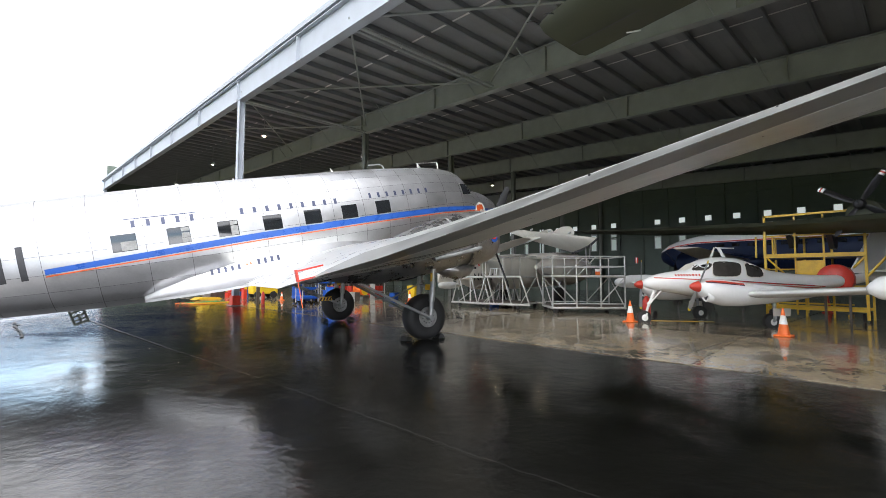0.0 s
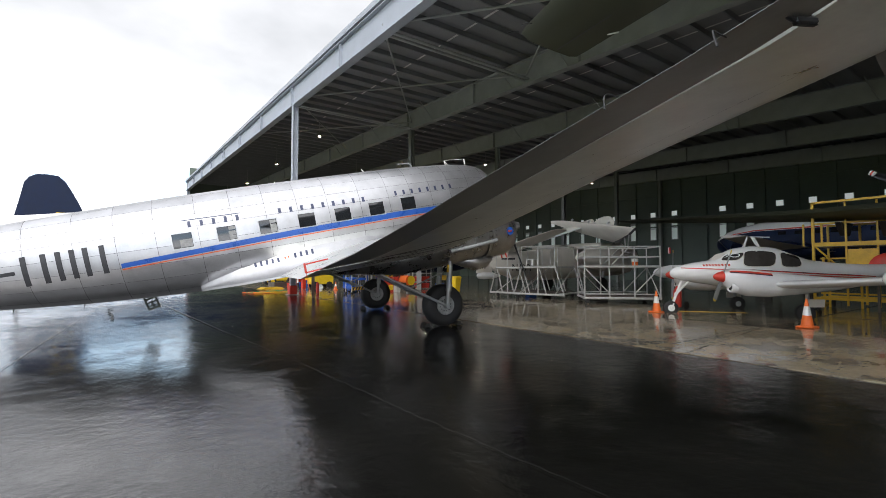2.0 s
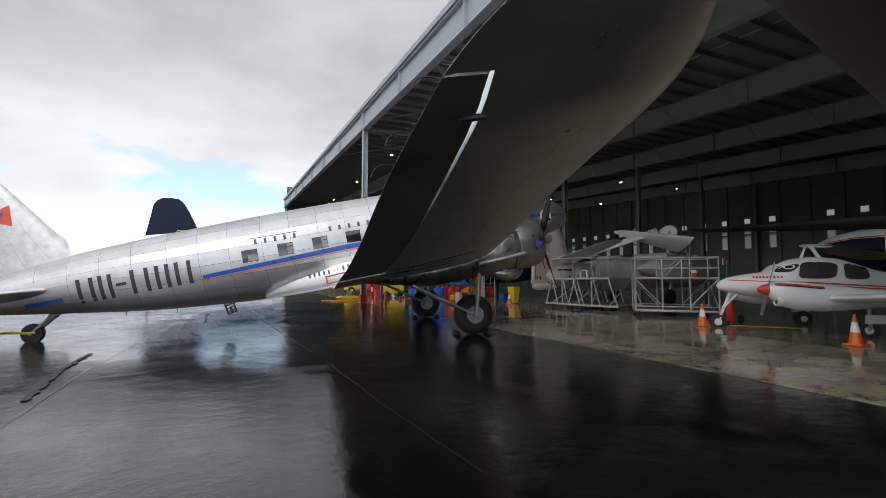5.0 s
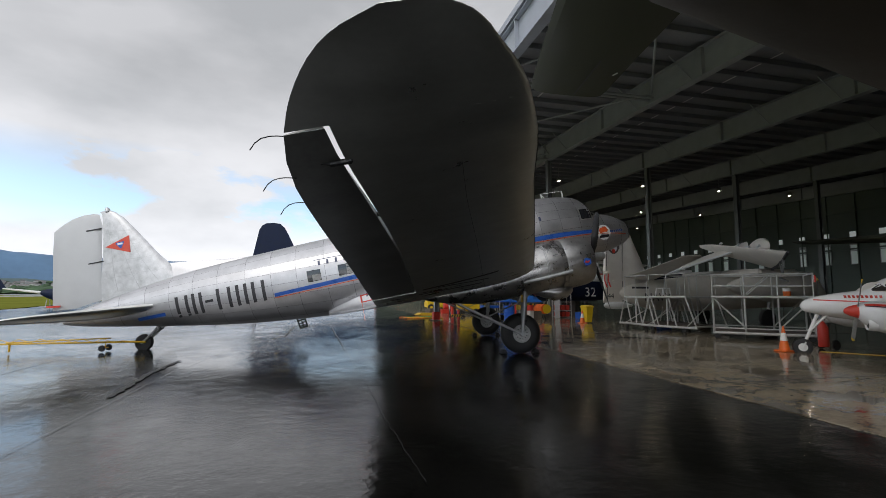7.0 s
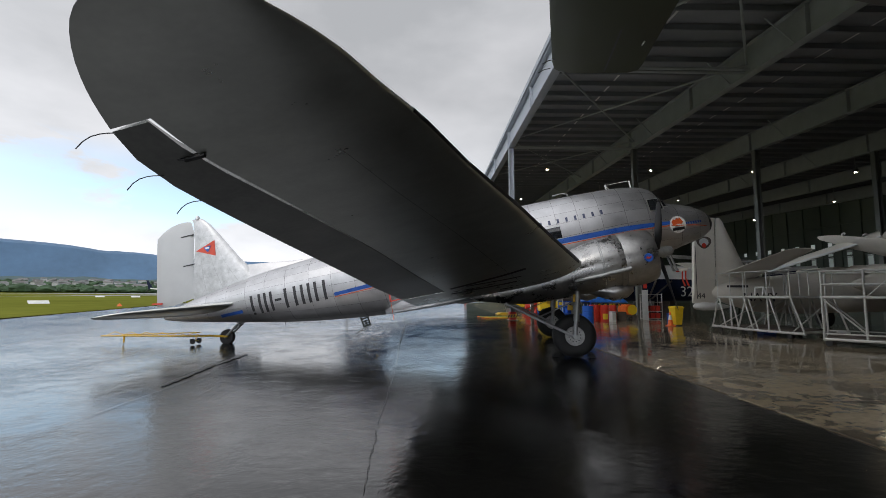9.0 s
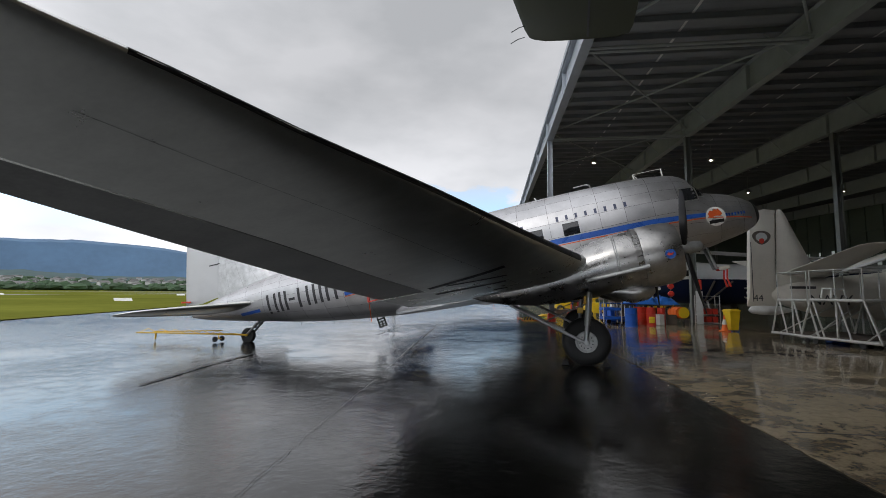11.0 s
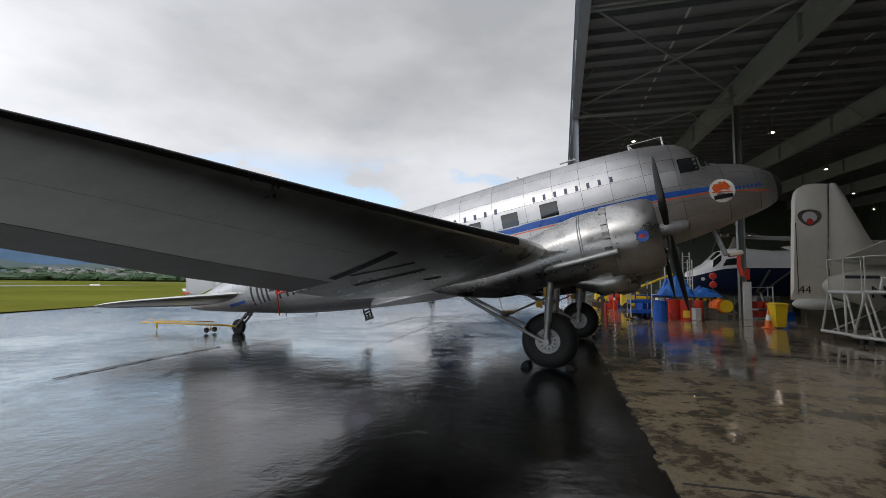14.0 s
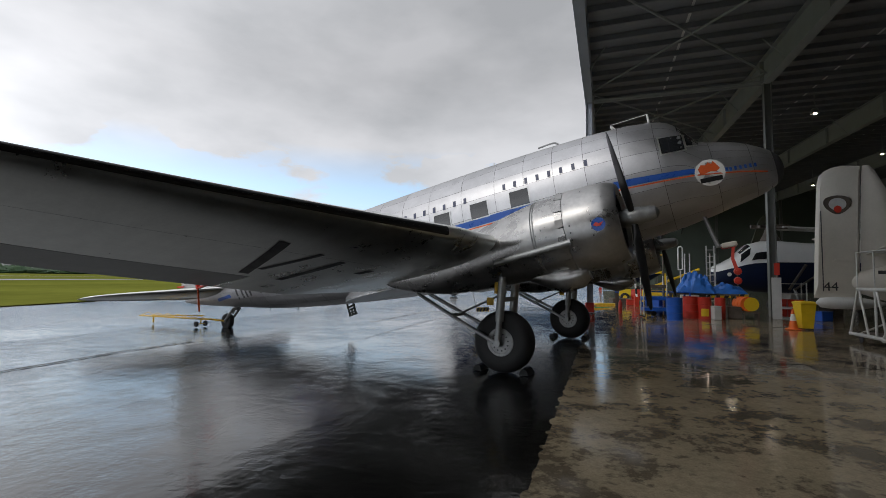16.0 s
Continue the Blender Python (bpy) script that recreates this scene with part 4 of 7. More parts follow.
bars("lettering_bar", -5.50, -4.15, 3.04, 3.19, 5, M_NAVYLET, 0.26)
bars("lettering_bar", -3.40, -0.86, 3.07, 3.21, 9, M_NAVYLET, 0.26)
bars("lettering_bar", -0.14, 1.92, 3.12, 3.26, 8, M_NAVYLET, 0.26)
part("lettering_bar", side_patch(Build(), -5.52, -4.2, 3.215, 3.235, 0.005, 6, 1), M_NAVYLET, plane)
for s in (-1, 1):
    for f0, f1, n, mat, z0, z1 in ((-4.12, -3.42, 5, M_NAVYLET, 1.80, 1.92), (-3.37, -3.20, 2, M_ORANGE, 1.88, 1.93), (-3.13, -2.53, 4, M_NAVYLET, 1.86, 1.99)):
        for i in range(n):
            a0 = f0 + (f1 - f0) * (i + 0.12) / n
            a1 = f0 + (f1 - f0) * (i + 0.52) / n
            zs = [z0 + (z1 - z0) * q / 3 + 0.03 * i / n for q in range(4)]
            part("lettering_bar", Build().loft([[fillet_at(f, z, s) for z in zs] for f in (a0, (a0 + a1) / 2, a1)], closed=False), mat, plane)
STROKE = 0.105
for f0, f1, lo, hi in ((-10.0, -9.58, 2.28, 2.92), (-9.46, -9.12, 2.28, 2.92), (-9.04, -8.78, 2.56, 2.64), (-8.66, -8.20, 2.28, 2.92), (-8.04, -7.68, 2.28, 2.92), (-7.54, -7.12, 2.28, 2.92)):
    for a, c2 in ((f0, f0 + STROKE), (f1 - STROKE, f1)) if hi - lo > 0.2 else ((f0, f1),):
        part("lettering_bar", side_patch(Build(), a, c2, lo, hi, 0.005, 2, 4), M_LETTER, plane, "", True)


# ---- details of the airliner ----
def disc_on(b, F, U, r, off, n=28):
    c = side(F, U, off)
    pts = [side(F + r * math.cos(2 * math.pi * i / n), U + r * math.sin(2 * math.pi * i / n), off) for i in range(n)]
    return b.add([c] + pts, [(0, 1 + i, 1 + (i + 1) % n) for i in range(n)])


badge = part("round_badge", disc_on(Build(), 3.86, 2.41, 0.245, 0.006), M_WHITE, plane, "white round badge with an orange shape")
blob = Build()
pts = [(-0.18, 0.05), (-0.12, 0.12), (-0.04, 0.10), (0.0, 0.15), (0.05, 0.10), (0.08, 0.16), (0.13, 0.08), (0.17, 0.0), (0.10, -0.05), (0.02, -0.03), (-0.08, -0.05), (-0.16, -0.04)]
c = side(3.86, 2.45, 0.008)
blob.add([c] + [side(3.86 + f, 2.45 + u, 0.008) for f, u in pts], [(0, 1 + i, 1 + (i + 1) % len(pts)) for i in range(len(pts))])
part("badge_shape", blob, M_ORANGE, badge, "orange map shape")
part("badge_band", side_patch(Build(), 3.68, 4.04, 2.24, 2.32, 0.008, 2, 1), M_BLACK, badge, "black band")
bars("lettering_bar", 4.15, 4.62, 2.36, 2.43, 6, M_BLUE, 0.5)
for F0, F1, U0, U1 in ((3.17, 3.56, 2.95, 3.29), (3.60, 3.74, 3.02, 3.27)):
    for rgt in (True, False):
        fr = Build()
        for a, c2, l, h in ((F0 - 0.03, F0, U0 - 0.03, U1 + 0.03), (F1, F1 + 0.03, U0 - 0.03, U1 + 0.03), (F0, F1, U0 - 0.03, U0), (F0, F1, U1, U1 + 0.03)):
            side_patch(fr, a, c2, l, h, 0.012, 1, 2, rgt)
        w = part("cockpit_window", fr, M_SKINW, plane, "cockpit side window")
        part("pane", side_patch(Build(), F0, F1, U0, U1, 0.006, 3, 3, rgt), M_GLASS, w, "dark glass pane", True)
for s in (-1, 1):
    b = Build()
    q = []
    for F in (3.80, 3.70, 3.60, 3.50):
        q.append([skin(F, math.pi / 2 - s * a, 0.008) for a in (0.06, 0.3, 0.55, 0.75)])
    b.loft(q, closed=False)
    part("windscreen_pane", b, M_GLASS, plane, "dark windscreen pane", True)
M_PENNANT = material("red_emblem_paint", (0.62, 0.065, 0.03), 0.4, 0, 0.15, 5, 40)
for s in (-1, 1):
    tri = Build()
    tri.prism([(-12.27, s * 0.13, 5.03), (-11.50, s * 0.105, 5.30), (-11.50, s * 0.135, 4.72)], (0, s * 0.02, 0))
    tr = part("fin_triangle", tri, M_PENNANT, plane, "red triangle emblem")
    part("emblem_shield", Build().prism([(-11.92, s * 0.154, 5.11), (-11.66, s * 0.154, 5.13), (-11.67, s * 0.154, 5.07), (-11.78, s * 0.154, 4.89), (-11.91, s * 0.154, 5.05)], (0, s * 0.004, 0)), M_BLUE, tr, "small blue shield")
    part("emblem_bar", Build().box((-11.79, s * 0.160, 5.06), (0.16, 0.006, 0.06)), M_WHITE, tr)
# masts and aerials on the roof
b = Build().tube((2.32, 0, 3.95), (2.30, 0.0, 4.18), 0.02).tube((2.44, 0, 3.95), (2.30, 0, 4.18), 0.014).tube((3.05, 0, 3.85), (3.05, 0, 4.16), 0.022).path([(2.30, 0, 4.18), (3.06, 0, 4.16)], 0.008)
part("aerial_mast", b, M_WHITE, plane, "white aerial masts with a wire")
part("hook_aerial", Build().path([(1.10, 0, 4.03), (1.09, 0, 4.16), (1.02, 0, 4.21), (0.92, 0, 4.22), (0.62, 0, 4.21)], 0.022), M_STEEL, plane, "hooked grey aerial", True)
part("stub_aerial", Build().tube((-0.5, 0, 4.06), (-0.56, 0, 4.2), 0.03, 10, 0.012), M_WHITE, plane)
part("stub_aerial", Build().tube((-3.1, 0, 4.03), (-3.13, 0, 4.10), 0.02, 10, 0.012), M_WHITE, plane)
M_DARKSTEEL = material("dark_green_steel", (0.055, 0.065, 0.055), 0.5, 0.3, 0.2, 8, 50)
# folding step under the belly
b = Build()
for o, zz, sz in ((-0.13, 1.58, (0.05, 0.04, 0.75)), (0.13, 1.58, (0.05, 0.04, 0.75)), (0, 1.32, (0.05, 0.04, 0.24)), (0, 1.23, (0.30, 0.10, 0.05)), (0, 1.31, (0.26, 0.04, 0.035)), (0, 1.40, (0.26, 0.04, 0.035)), (0, 1.50, (0.30, 0.08, 0.05)), (0, 1.74, (0.30, 0.08, 0.05))):
    b.box((-6.72 + o - (zz - 1.34) * 0.2, 1.16, zz), sz, Matrix.Rotation(radians(-11), 3, "Y"))
part("boarding_step", b, M_DARKSTEEL, plane, "small dark perforated folding step")
for F in (-7.9, -9.2, -1.2, 3.2):
    part("belly_aerial", Build().tube((F, 0, section(F)[0] - section(F)[1] + 0.03), (F - 0.05, 0, section(F)[0] - section(F)[1] - 0.12), 0.015, 8, 0.008), M_BLACK, plane)
for y in (-0.16, 0.14):
    pt = part("pitot_mast", Build().tube((3.60, y, 1.80), (3.72, y, 1.10), 0.034, 12).tube((3.70, y, 1.11), (4.02, y, 1.09), 0.022, 10), M_STEEL, plane, "slim grey pitot mast under the nose", True)
    part("pitot_cover", Build().box((3.90, y, 1.09), (0.26, 0.07, 0.10), None, 0.02), M_GREYW if y < 0 else M_REDP, pt, "cloth pitot cover")
    part("ribbon", Build().prism([(3.94, y, 1.06), (3.98, y, 1.06), (3.92, y, 0.82), (3.95, y - 0.02, 0.58), (3.90, y - 0.02, 0.58), (3.88, y, 0.82)], (0, 0.008, 0)), M_RED, pt, "hanging red ribbon")
# red control locks on the ailerons, with ribbons
for s in (-1, 1):
    b = Build().box((-3.42, s * 6.0, 1.545), (0.36, 0.06, 0.022), Matrix.Rotation(radians(-3), 3, "Y")).box((-3.40, s * 6.0, 1.68), (0.36, 0.06, 0.022), Matrix.Rotation(radians(-3), 3, "Y")).box((-3.60, s * 6.0, 1.61), (0.03, 0.06, 0.16))
    lock = part("aileron_lock", b, M_RED, plane, "red aileron control lock")
    part("ribbon", Build().box((-3.60, s * 6.0, 1.35), (0.005, 0.03, 0.38)), M_ORANGE, lock, "hanging red ribbon")
# dark stripes on the underside of the right wing, inboard
for s in (-1, 1):
    for f0, f1, y0, y1, w in ((-0.83, -2.34, 6.62, 6.10, 0.17), (-0.93, -2.02, 5.91, 6.06, 0.10), (-1.04, -2.45, 5.40, 5.38, 0.13), (-1.16, -1.44, 4.63, 4.68, 0.14)):
        rows = []
        for i in range(7):
            F = f0 + (f1 - f0) * i / 6
            y = y0 + (y1 - y0) * i / 6
            rows.append([foil(yy, s, 0, frac(yy, F), 0.0012)[-1] for yy in (y - w / 2, y + w / 2)])
        part("underwing_stripe", Build().loft(rows, closed=False), M_BLACK, plane, "faded black stripe under the wing")
# engine badge on the cowling, rivet rows
cy = -2.60
ahead = pose(0.12, 0, 0)
bd = Build()
a0 = radians(180)
cpts = []
for i in range(25):
    a = 2 * math.pi * i / 24
    F, da = 2.05 + 0.105 * math.cos(a), 0.105 * math.sin(a) / 0.715
    cpts.append(Vector((F, cy + 0.71 * math.cos(a0 - da), 1.52 + 0.71 * math.sin(a0 - da))))
bd.add([Vector((2.05, cy - 0.7105, 1.52))] + cpts[:-1], [(0, 1 + i, 1 + (i + 1) % 24) for i in range(24)])
bdg = part("cowling_badge", bd, M_BLUE, plane, "round blue badge", False, ahead)
part("badge_bird", Build().prism([(1.97, cy - 0.712, 1.52), (2.02, cy - 0.713, 1.56), (2.06, cy - 0.714, 1.53), (2.13, cy - 0.711, 1.55), (2.08, cy - 0.713, 1.49), (2.02, cy - 0.713, 1.49)], (0, -0.003, 0)), M_RED, bdg, "red shape")
for i in range(9):
    for F in (1.62, 1.95):
        a = radians(120 + i * 9)
        p = Vector((F, cy + 0.712 * math.cos(a), 1.52 + 0.712 * math.sin(a)))
        part("fastener", Build().lathe([(0.014, 0), (0.010, 0.006), (0, 0.007)], p, (0, math.cos(a), math.sin(a)), 8), M_DARK, plane, "", False, ahead)

# chocks and tow bar
def floor_z(x, y):
    q = -(x - 8.4) * math.sin(radians(2.5)) + y * math.cos(radians(2.5))
    p = (x - 8.4) * math.cos(radians(2.5)) + y * math.sin(radians(2.5))
    return gh(p, q)


def chock(x, y, rz_):
    t = thing("wheel_chock", pose(x, y, floor_z(x, y), 0, 0, rz_), "black rubber wheel chock against a tyre", "chock", "wheel chocks")
    part("body", Build().prism([(-0.09, -0.16, 0), (0.09, -0.16, 0), (0.05, -0.16, 0.10), (-0.03, -0.16, 0.10)], (0, 0.32, 0)), M_RUBBER, t)
    return t


for wx, wy in ((6.89, 8.27), (7.42, 13.55)):
    c0 = chock(wx + 0.44, wy - 0.05, 172)
    chock(wx - 0.44, wy + 0.1, -8)
TB = thing("tow_bar", pose(-4.75, 12.3, floor_z(-4.75, 12.3), 0, 0, 176), "long yellow tow bar hitched to the tail wheel", "tow bar")
M_YELLOW = material("yellow_paint", (0.62, 0.38, 0.02), 0.42, 0, 0.15, 5, 40)
b = Build()
for y in (-0.10, 0.10):
    b.tube((0, y, 0.28), (4.2, 0, 0.22), 0.022, 8)
b.tube((0.4, 0, 0.40), (3.4, 0, 0.27), 0.018, 8)
for i in range(6):
    x = 0.4 + i * 0.6
    b.tube((x, -0.08, 0.27), (x + 0.25, 0, 0.38), 0.012, 6).tube((x + 0.25, 0, 0.38), (x + 0.5, 0.08, 0.26), 0.012, 6)
b.tube((-0.62, 0.0, 0.27), (0.1, 0.0, 0.29), 0.032, 8).tube((0.55, -0.18, 0.10), (0.55, 0.18, 0.10), 0.015, 8).tube((0.55, 0, 0.10), (0.55, 0, 0.26), 0.02, 8).tube((3.3, 0, 0.0), (3.3, 0, 0.25), 0.03, 8)
part("bar", b, M_YELLOW, TB)
for x in (0.55,):
    for y in (-0.18, 0.18):
        part("wheel", Build().lathe([(0.03, -0.04), (0.085, -0.035), (0.10, 0), (0.085, 0.035), (0.03, 0.03)], (x, y, 0.10), (0, 1, 0), 18), M_RUBBER, TB, "", True)

# ---- more of the hangar ----
b = Build()
for q, z0 in ((13.6, 0.25), (24.0, 0.05)):
    for d in (-0.14, 0.14):
        b.tube((RAFT[0], q + d, rz(q) + z0), (RAFT[1], q + d, rz(q) + z0), 0.06, 8)
for q0, q1 in ((13.6, 24.0), (24.0, 13.6), (24.0, 34.5), (34.5, 24.0), (3.0, 13.6), (13.6, 3.0)):
    b.tube((RAFT[0], q0, rz(q0) + 0.5), (RAFT[1], q1, rz(q1) + 0.5), 0.045, 8)
structure("roof_bracing", b, M_RAFTER, "steel pipe roof bracing", m=HANGAR)
b = Build()
for q in (3.3, 10.2, 13.6, 20.5, 27.4, 34.5):
    b.tube((RAFT[0] + 0.02, q, rz(q) + 0.1), (RAFT[0] + 0.8, q, rz(q) + 1.25), 0.035, 6)
    for p in RAFT[1:4]:
        for o in (-1, 1):
            b.tube((p, q + 0.9, rz(q) + 0.05), (p + o * 0.75, q + 1.3, rz(q) + 1.25), 0.03, 6)
structure("fly_braces", b, M_RAFTER, "angled steel fly braces", m=HANGAR)
# a thin white strip along the middle of each bay
for i in range(5):
    p = (RAFT[i] + RAFT[i + 1]) / 2
    vs = []
    for q in (Q0 + 1, Q1 - 1):
        vs += [(p - 0.05, q, rz(q) + 1.408), (p + 0.05, q, rz(q) + 1.408), (p + 0.05, q, rz(q) + 1.413), (p - 0.05, q, rz(q) + 1.413)]
    structure("roof_tape", Build().add(vs, [(0, 1, 2, 3), (4, 7, 6, 5), (0, 4, 5, 1), (1, 5, 6, 2), (2, 6, 7, 3), (3, 7, 4, 0)]), M_WHITE, "thin white strip under the roof sheeting", m=HANGAR)
# fascia along the roof's edge
vs = []
for q in (Q0, Q1):
    vs += [(-0.36, q, rz(q) + 1.28), (-0.21, q, rz(q) + 1.28), (-0.21, q, rz(q) + 1.52), (-0.36, q, rz(q) + 1.52)]
structure("trim_gutter", Build().add(vs, [(0, 1, 2, 3), (4, 7, 6, 5), (0, 4, 5, 1), (1, 5, 6, 2), (2, 6, 7, 3), (3, 7, 4, 0)]), M_BEAM, "grey eaves gutter", m=HANGAR)
# wall ribs and girts
b = Build()
q = Q0 + 1
while q < Q1:
    b.box((WALLP - 0.06, q, 6), (0.14, 0.09, 14))
    q += 2.45
for z in (2.6, 5.6, 9.0):
    b.box((WALLP - 0.10, 23, z), (0.1, 101, 0.14))
structure("wall_girts", b, M_WALL, "steel wall framing", m=HANGAR)
# translucent panes emit weakly in place of daylight behind; lower ones dimmer
M_PANE = glow("daylight_glow_pane", (0.80, 0.88, 0.86), 0.24)
M_PANE2 = glow("faint_glow_pane", (0.70, 0.80, 0.76), 0.09)
k = 0
for i in range(29):
    q = 4.44 + i * 2.28
    if i == 7:
        continue
    t = tagged(thing("wall_window", HANGAR @ pose(WALLP - 0.02, q, 0), "tall pale translucent wall window", "window", "wall windows"), kind="structure")
    part("frame", Build().box((0, 0, 6.92), (0.05, 0.60, 0.54)).box((0, 0, 5.22), (0.05, 0.68, 1.95)), M_RAFTER, t)
    for zz, hh in ((6.92, 0.46), (5.72, 0.46), (4.85, 1.10)):
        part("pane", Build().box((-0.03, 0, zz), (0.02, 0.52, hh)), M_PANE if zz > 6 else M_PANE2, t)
# high-bay lamps
M_LED = glow("lamp_disc", (1.0, 0.84, 0.64), 60.0)
first = None
for i in range(5):
    for q in (30.6, 41.6, 53.4, 65.0):
        m = HANGAR @ pose(3.7 + 7.95 * i, q, 10.9)
        if first is None:
            t = thing("high_bay_lamp", m, "lit round high-bay lamp hanging from the roof", "lamp", "high-bay lamps")
            part("housing", Build().lathe([(0.03, 1.6), (0.03, 0.35), (0.12, 0.33), (0.22, 0.12), (0.22, 0.04), (0.09, 0.02), (0.085, 0.035)], (0, 0, 0), (0, 0, 1), 20, False), M_STEEL, t, "", True)
            part("diffuser", Build().lathe([(0.0, -0.01), (0.082, -0.01), (0.082, 0.03), (0, 0.03)], (0, 0, 0), (0, 0, 1), 20), M_LED, t, "glowing lamp disc")
            first = t
        else:
            copy_thing(first, m)

# ---- floor markings and joints ----
M_JOINT = material("dark_joint", (0.03, 0.03, 0.03), 0.7)
b = Build()
for q in (2.9, 10.5, 18.5, 26.5, 34.5, 42.5):
    b.box((14, q, gh(5, q) + 0.003), (28, 0.025, 0.004))
for p in (8.0, 16.0):
    b.box((p, 6, 0.003), (0.025, 36, 0.004))
structure("floor_joints", b, M_JOINT, "dark joints in the concrete floor", m=HANGAR)
structure("floor_line", Build().box((15.0, 5.54, 0.005), (1.85, 0.19, 0.006), Matrix.Rotation(radians(-49.8), 3, "Z")), M_YELLOW, "worn yellow floor line")
# the slab's broken edge: small chips of concrete over the asphalt
random.seed(5)
b = Build()
for k in range(150):
    q = -8 + 0.36 * k + random.uniform(-0.1, 0.1)
    w, l = random.uniform(0.01, 0.05), random.uniform(0.08, 0.35)
    b.prism([(0.004, q - l / 2, EDGE - 0.0105), (0.004, q + l / 2, EDGE - 0.0105), (-w * 0.7, q + l * 0.3, EDGE - 0.0105), (-w, q, EDGE - 0.0105), (-w * 0.6, q - l * 0.35, EDGE - 0.0105)], (0, 0, 0.008))
structure("slab_edge", b, M_FLOOR, "worn concrete lip along the apron", m=HANGAR)
# slab seams and cracks in the apron
M_SEAM = material("pale_slab_seam", (0.036, 0.035, 0.033), 0.30, 0, 0.3, 4, 40)


def seam(name, pts, w, mat, label, wob=0.01, step=0.35):
    """A flat ribbon along a line of ground points, a little uneven."""
    b, row = Build(), []
    for (x0, y0), (x1, y1) in zip(pts, pts[1:]):
        n = max(1, int(math.hypot(x1 - x0, y1 - y0) / step))
        for i in range(n + 1):
            t = i / n
            x, y = x0 + (x1 - x0) * t + random.uniform(-wob, wob), y0 + (y1 - y0) * t
            hw = w / 2 * random.uniform(0.45, 1.25)
            row.append([(x - hw, y, floor_z(x - hw, y) + 0.004), (x + hw, y, floor_z(x + hw, y) + 0.004)])
    b.loft(row, closed=False)
    return structure(name, b, mat, label, category="seam")


seam("apron_seam", [(0.75, 25), (1.27, 19.5), (2.02, 11.4), (2.53, 6.8)], 0.013, M_SEAM, "pale seam between apron slabs")
seam("apron_seam", [(-1.2, 30), (-1.33, 19.5), (-1.5, 11.5), (-1.56, 7.3), (-1.4, 4.6), (-1.1, -1.0)], 0.014, M_SEAM, "pale seam between apron slabs")
seam("apron_seam", [(-17.0, 26.0), (-13.6, 17.0), (-11.9, 12.3), (-9.0, 5.0)], 0.05, M_SEAM, "pale seam between apron slabs")
seam("apron_seam", [(-7.5, 34), (-6.4, 18.0), (-5.2, 6.0)], 0.04, M_SEAM, "pale seam between apron slabs")
seam("apron_crack", [(-1.62, 4.9), (-2.0, 7.3), (-2.12, 9.4)], 0.13, M_JOINT, "dark open crack along a slab seam", 0.03, 0.12)
seam("apron_crack", [(1.2, 20.0), (2.0, 11.6)], 0.035, M_JOINT, "dark tarred seam", 0.02, 0.2)
seam("apron_crack", [(-0.8, 21.5), (-0.7, 18.8), (-0.55, 17.4), (-0.5, 16.0)], 0.08, M_JOINT, "jagged dark crack", 0.10, 0.5)
seam("apron_crack", [(2.58, 6.3), (2.75, 4.2), (2.9, 2.4), (3.13, 0.3)], 0.007, M_JOINT, "dark tarred seam", 0.015, 0.1)
b = Build()
for i in range(24):
    x0, x1 = -6 + 0.5 * i, -5.5 + 0.5 * i
    y0, y1 = 24.3 - 0.28 * i * 0.5 + random.uniform(-0.05, 0.05), 24.3 - 0.28 * (i + 1) * 0.5 + random.uniform(-0.05, 0.05)
    b.add([(x0, y0, floor_z(x0, y0) + 0.004), (x1, y1, floor_z(x1, y1) + 0.004), (x1, y1 + 0.07, floor_z(x1, y1) + 0.004), (x0, y0 + 0.09, floor_z(x0, y0) + 0.004)], [(0, 1, 2, 3)])
structure("apron_crack", b, M_JOINT, "dark cross joint between apron slabs", category="seam")


def at(x, y, rz_=0.0, dz=0.0):
    return pose(x, y, floor_z(x, y) + dz, 0, 0, rz_)


def circle(c, rx, rz2, n=24, e=1.0):
    """A ring in the plane across x; rx: half width, rz2: half height."""
    out = []
    for i in range(n):
        a = 2 * math.pi * i / n
        ca, sa = math.cos(a), math.sin(a)
        out.append(Vector((c[0], c[1] + rx * math.copysign(abs(ca) ** e, ca), c[2] + rz2 * math.copysign(abs(sa) ** e, sa))))
    return out


def tyre(b, c, r, w, axis=(0, 1, 0)):
    return b.lathe([(r * 0.45, -w * 0.42), (r * 0.75, -w / 2), (r * 0.95, -w * 0.36), (r, 0), (r * 0.95, w * 0.36), (r * 0.75, w / 2), (r * 0.45, w * 0.42)], c, axis, 28)


def wing_loft(root, tip, n=6, t=0.13):
    """root and tip: (leading edge point, chord); chord runs backwards along -x."""
    rings = []
    for k in range(n + 1):
        u = k / n
        p = Vector(root[0]).lerp(Vector(tip[0]), u)
        c = root[1] + (tip[1] - root[1]) * u
        ring = []
        for s, x in [(1, x) for x in reversed(XC)] + [(-1, x) for x in XC[1:]]:
            yt = 5 * t * (0.2969 * math.sqrt(x) - 0.126 * x - 0.3516 * x * x + 0.2843 * x**3 - 0.1026 * x**4)
            ring.append(p + Vector((-x * c, 0, s * c * yt)))
        rings.append(ring)
    return rings


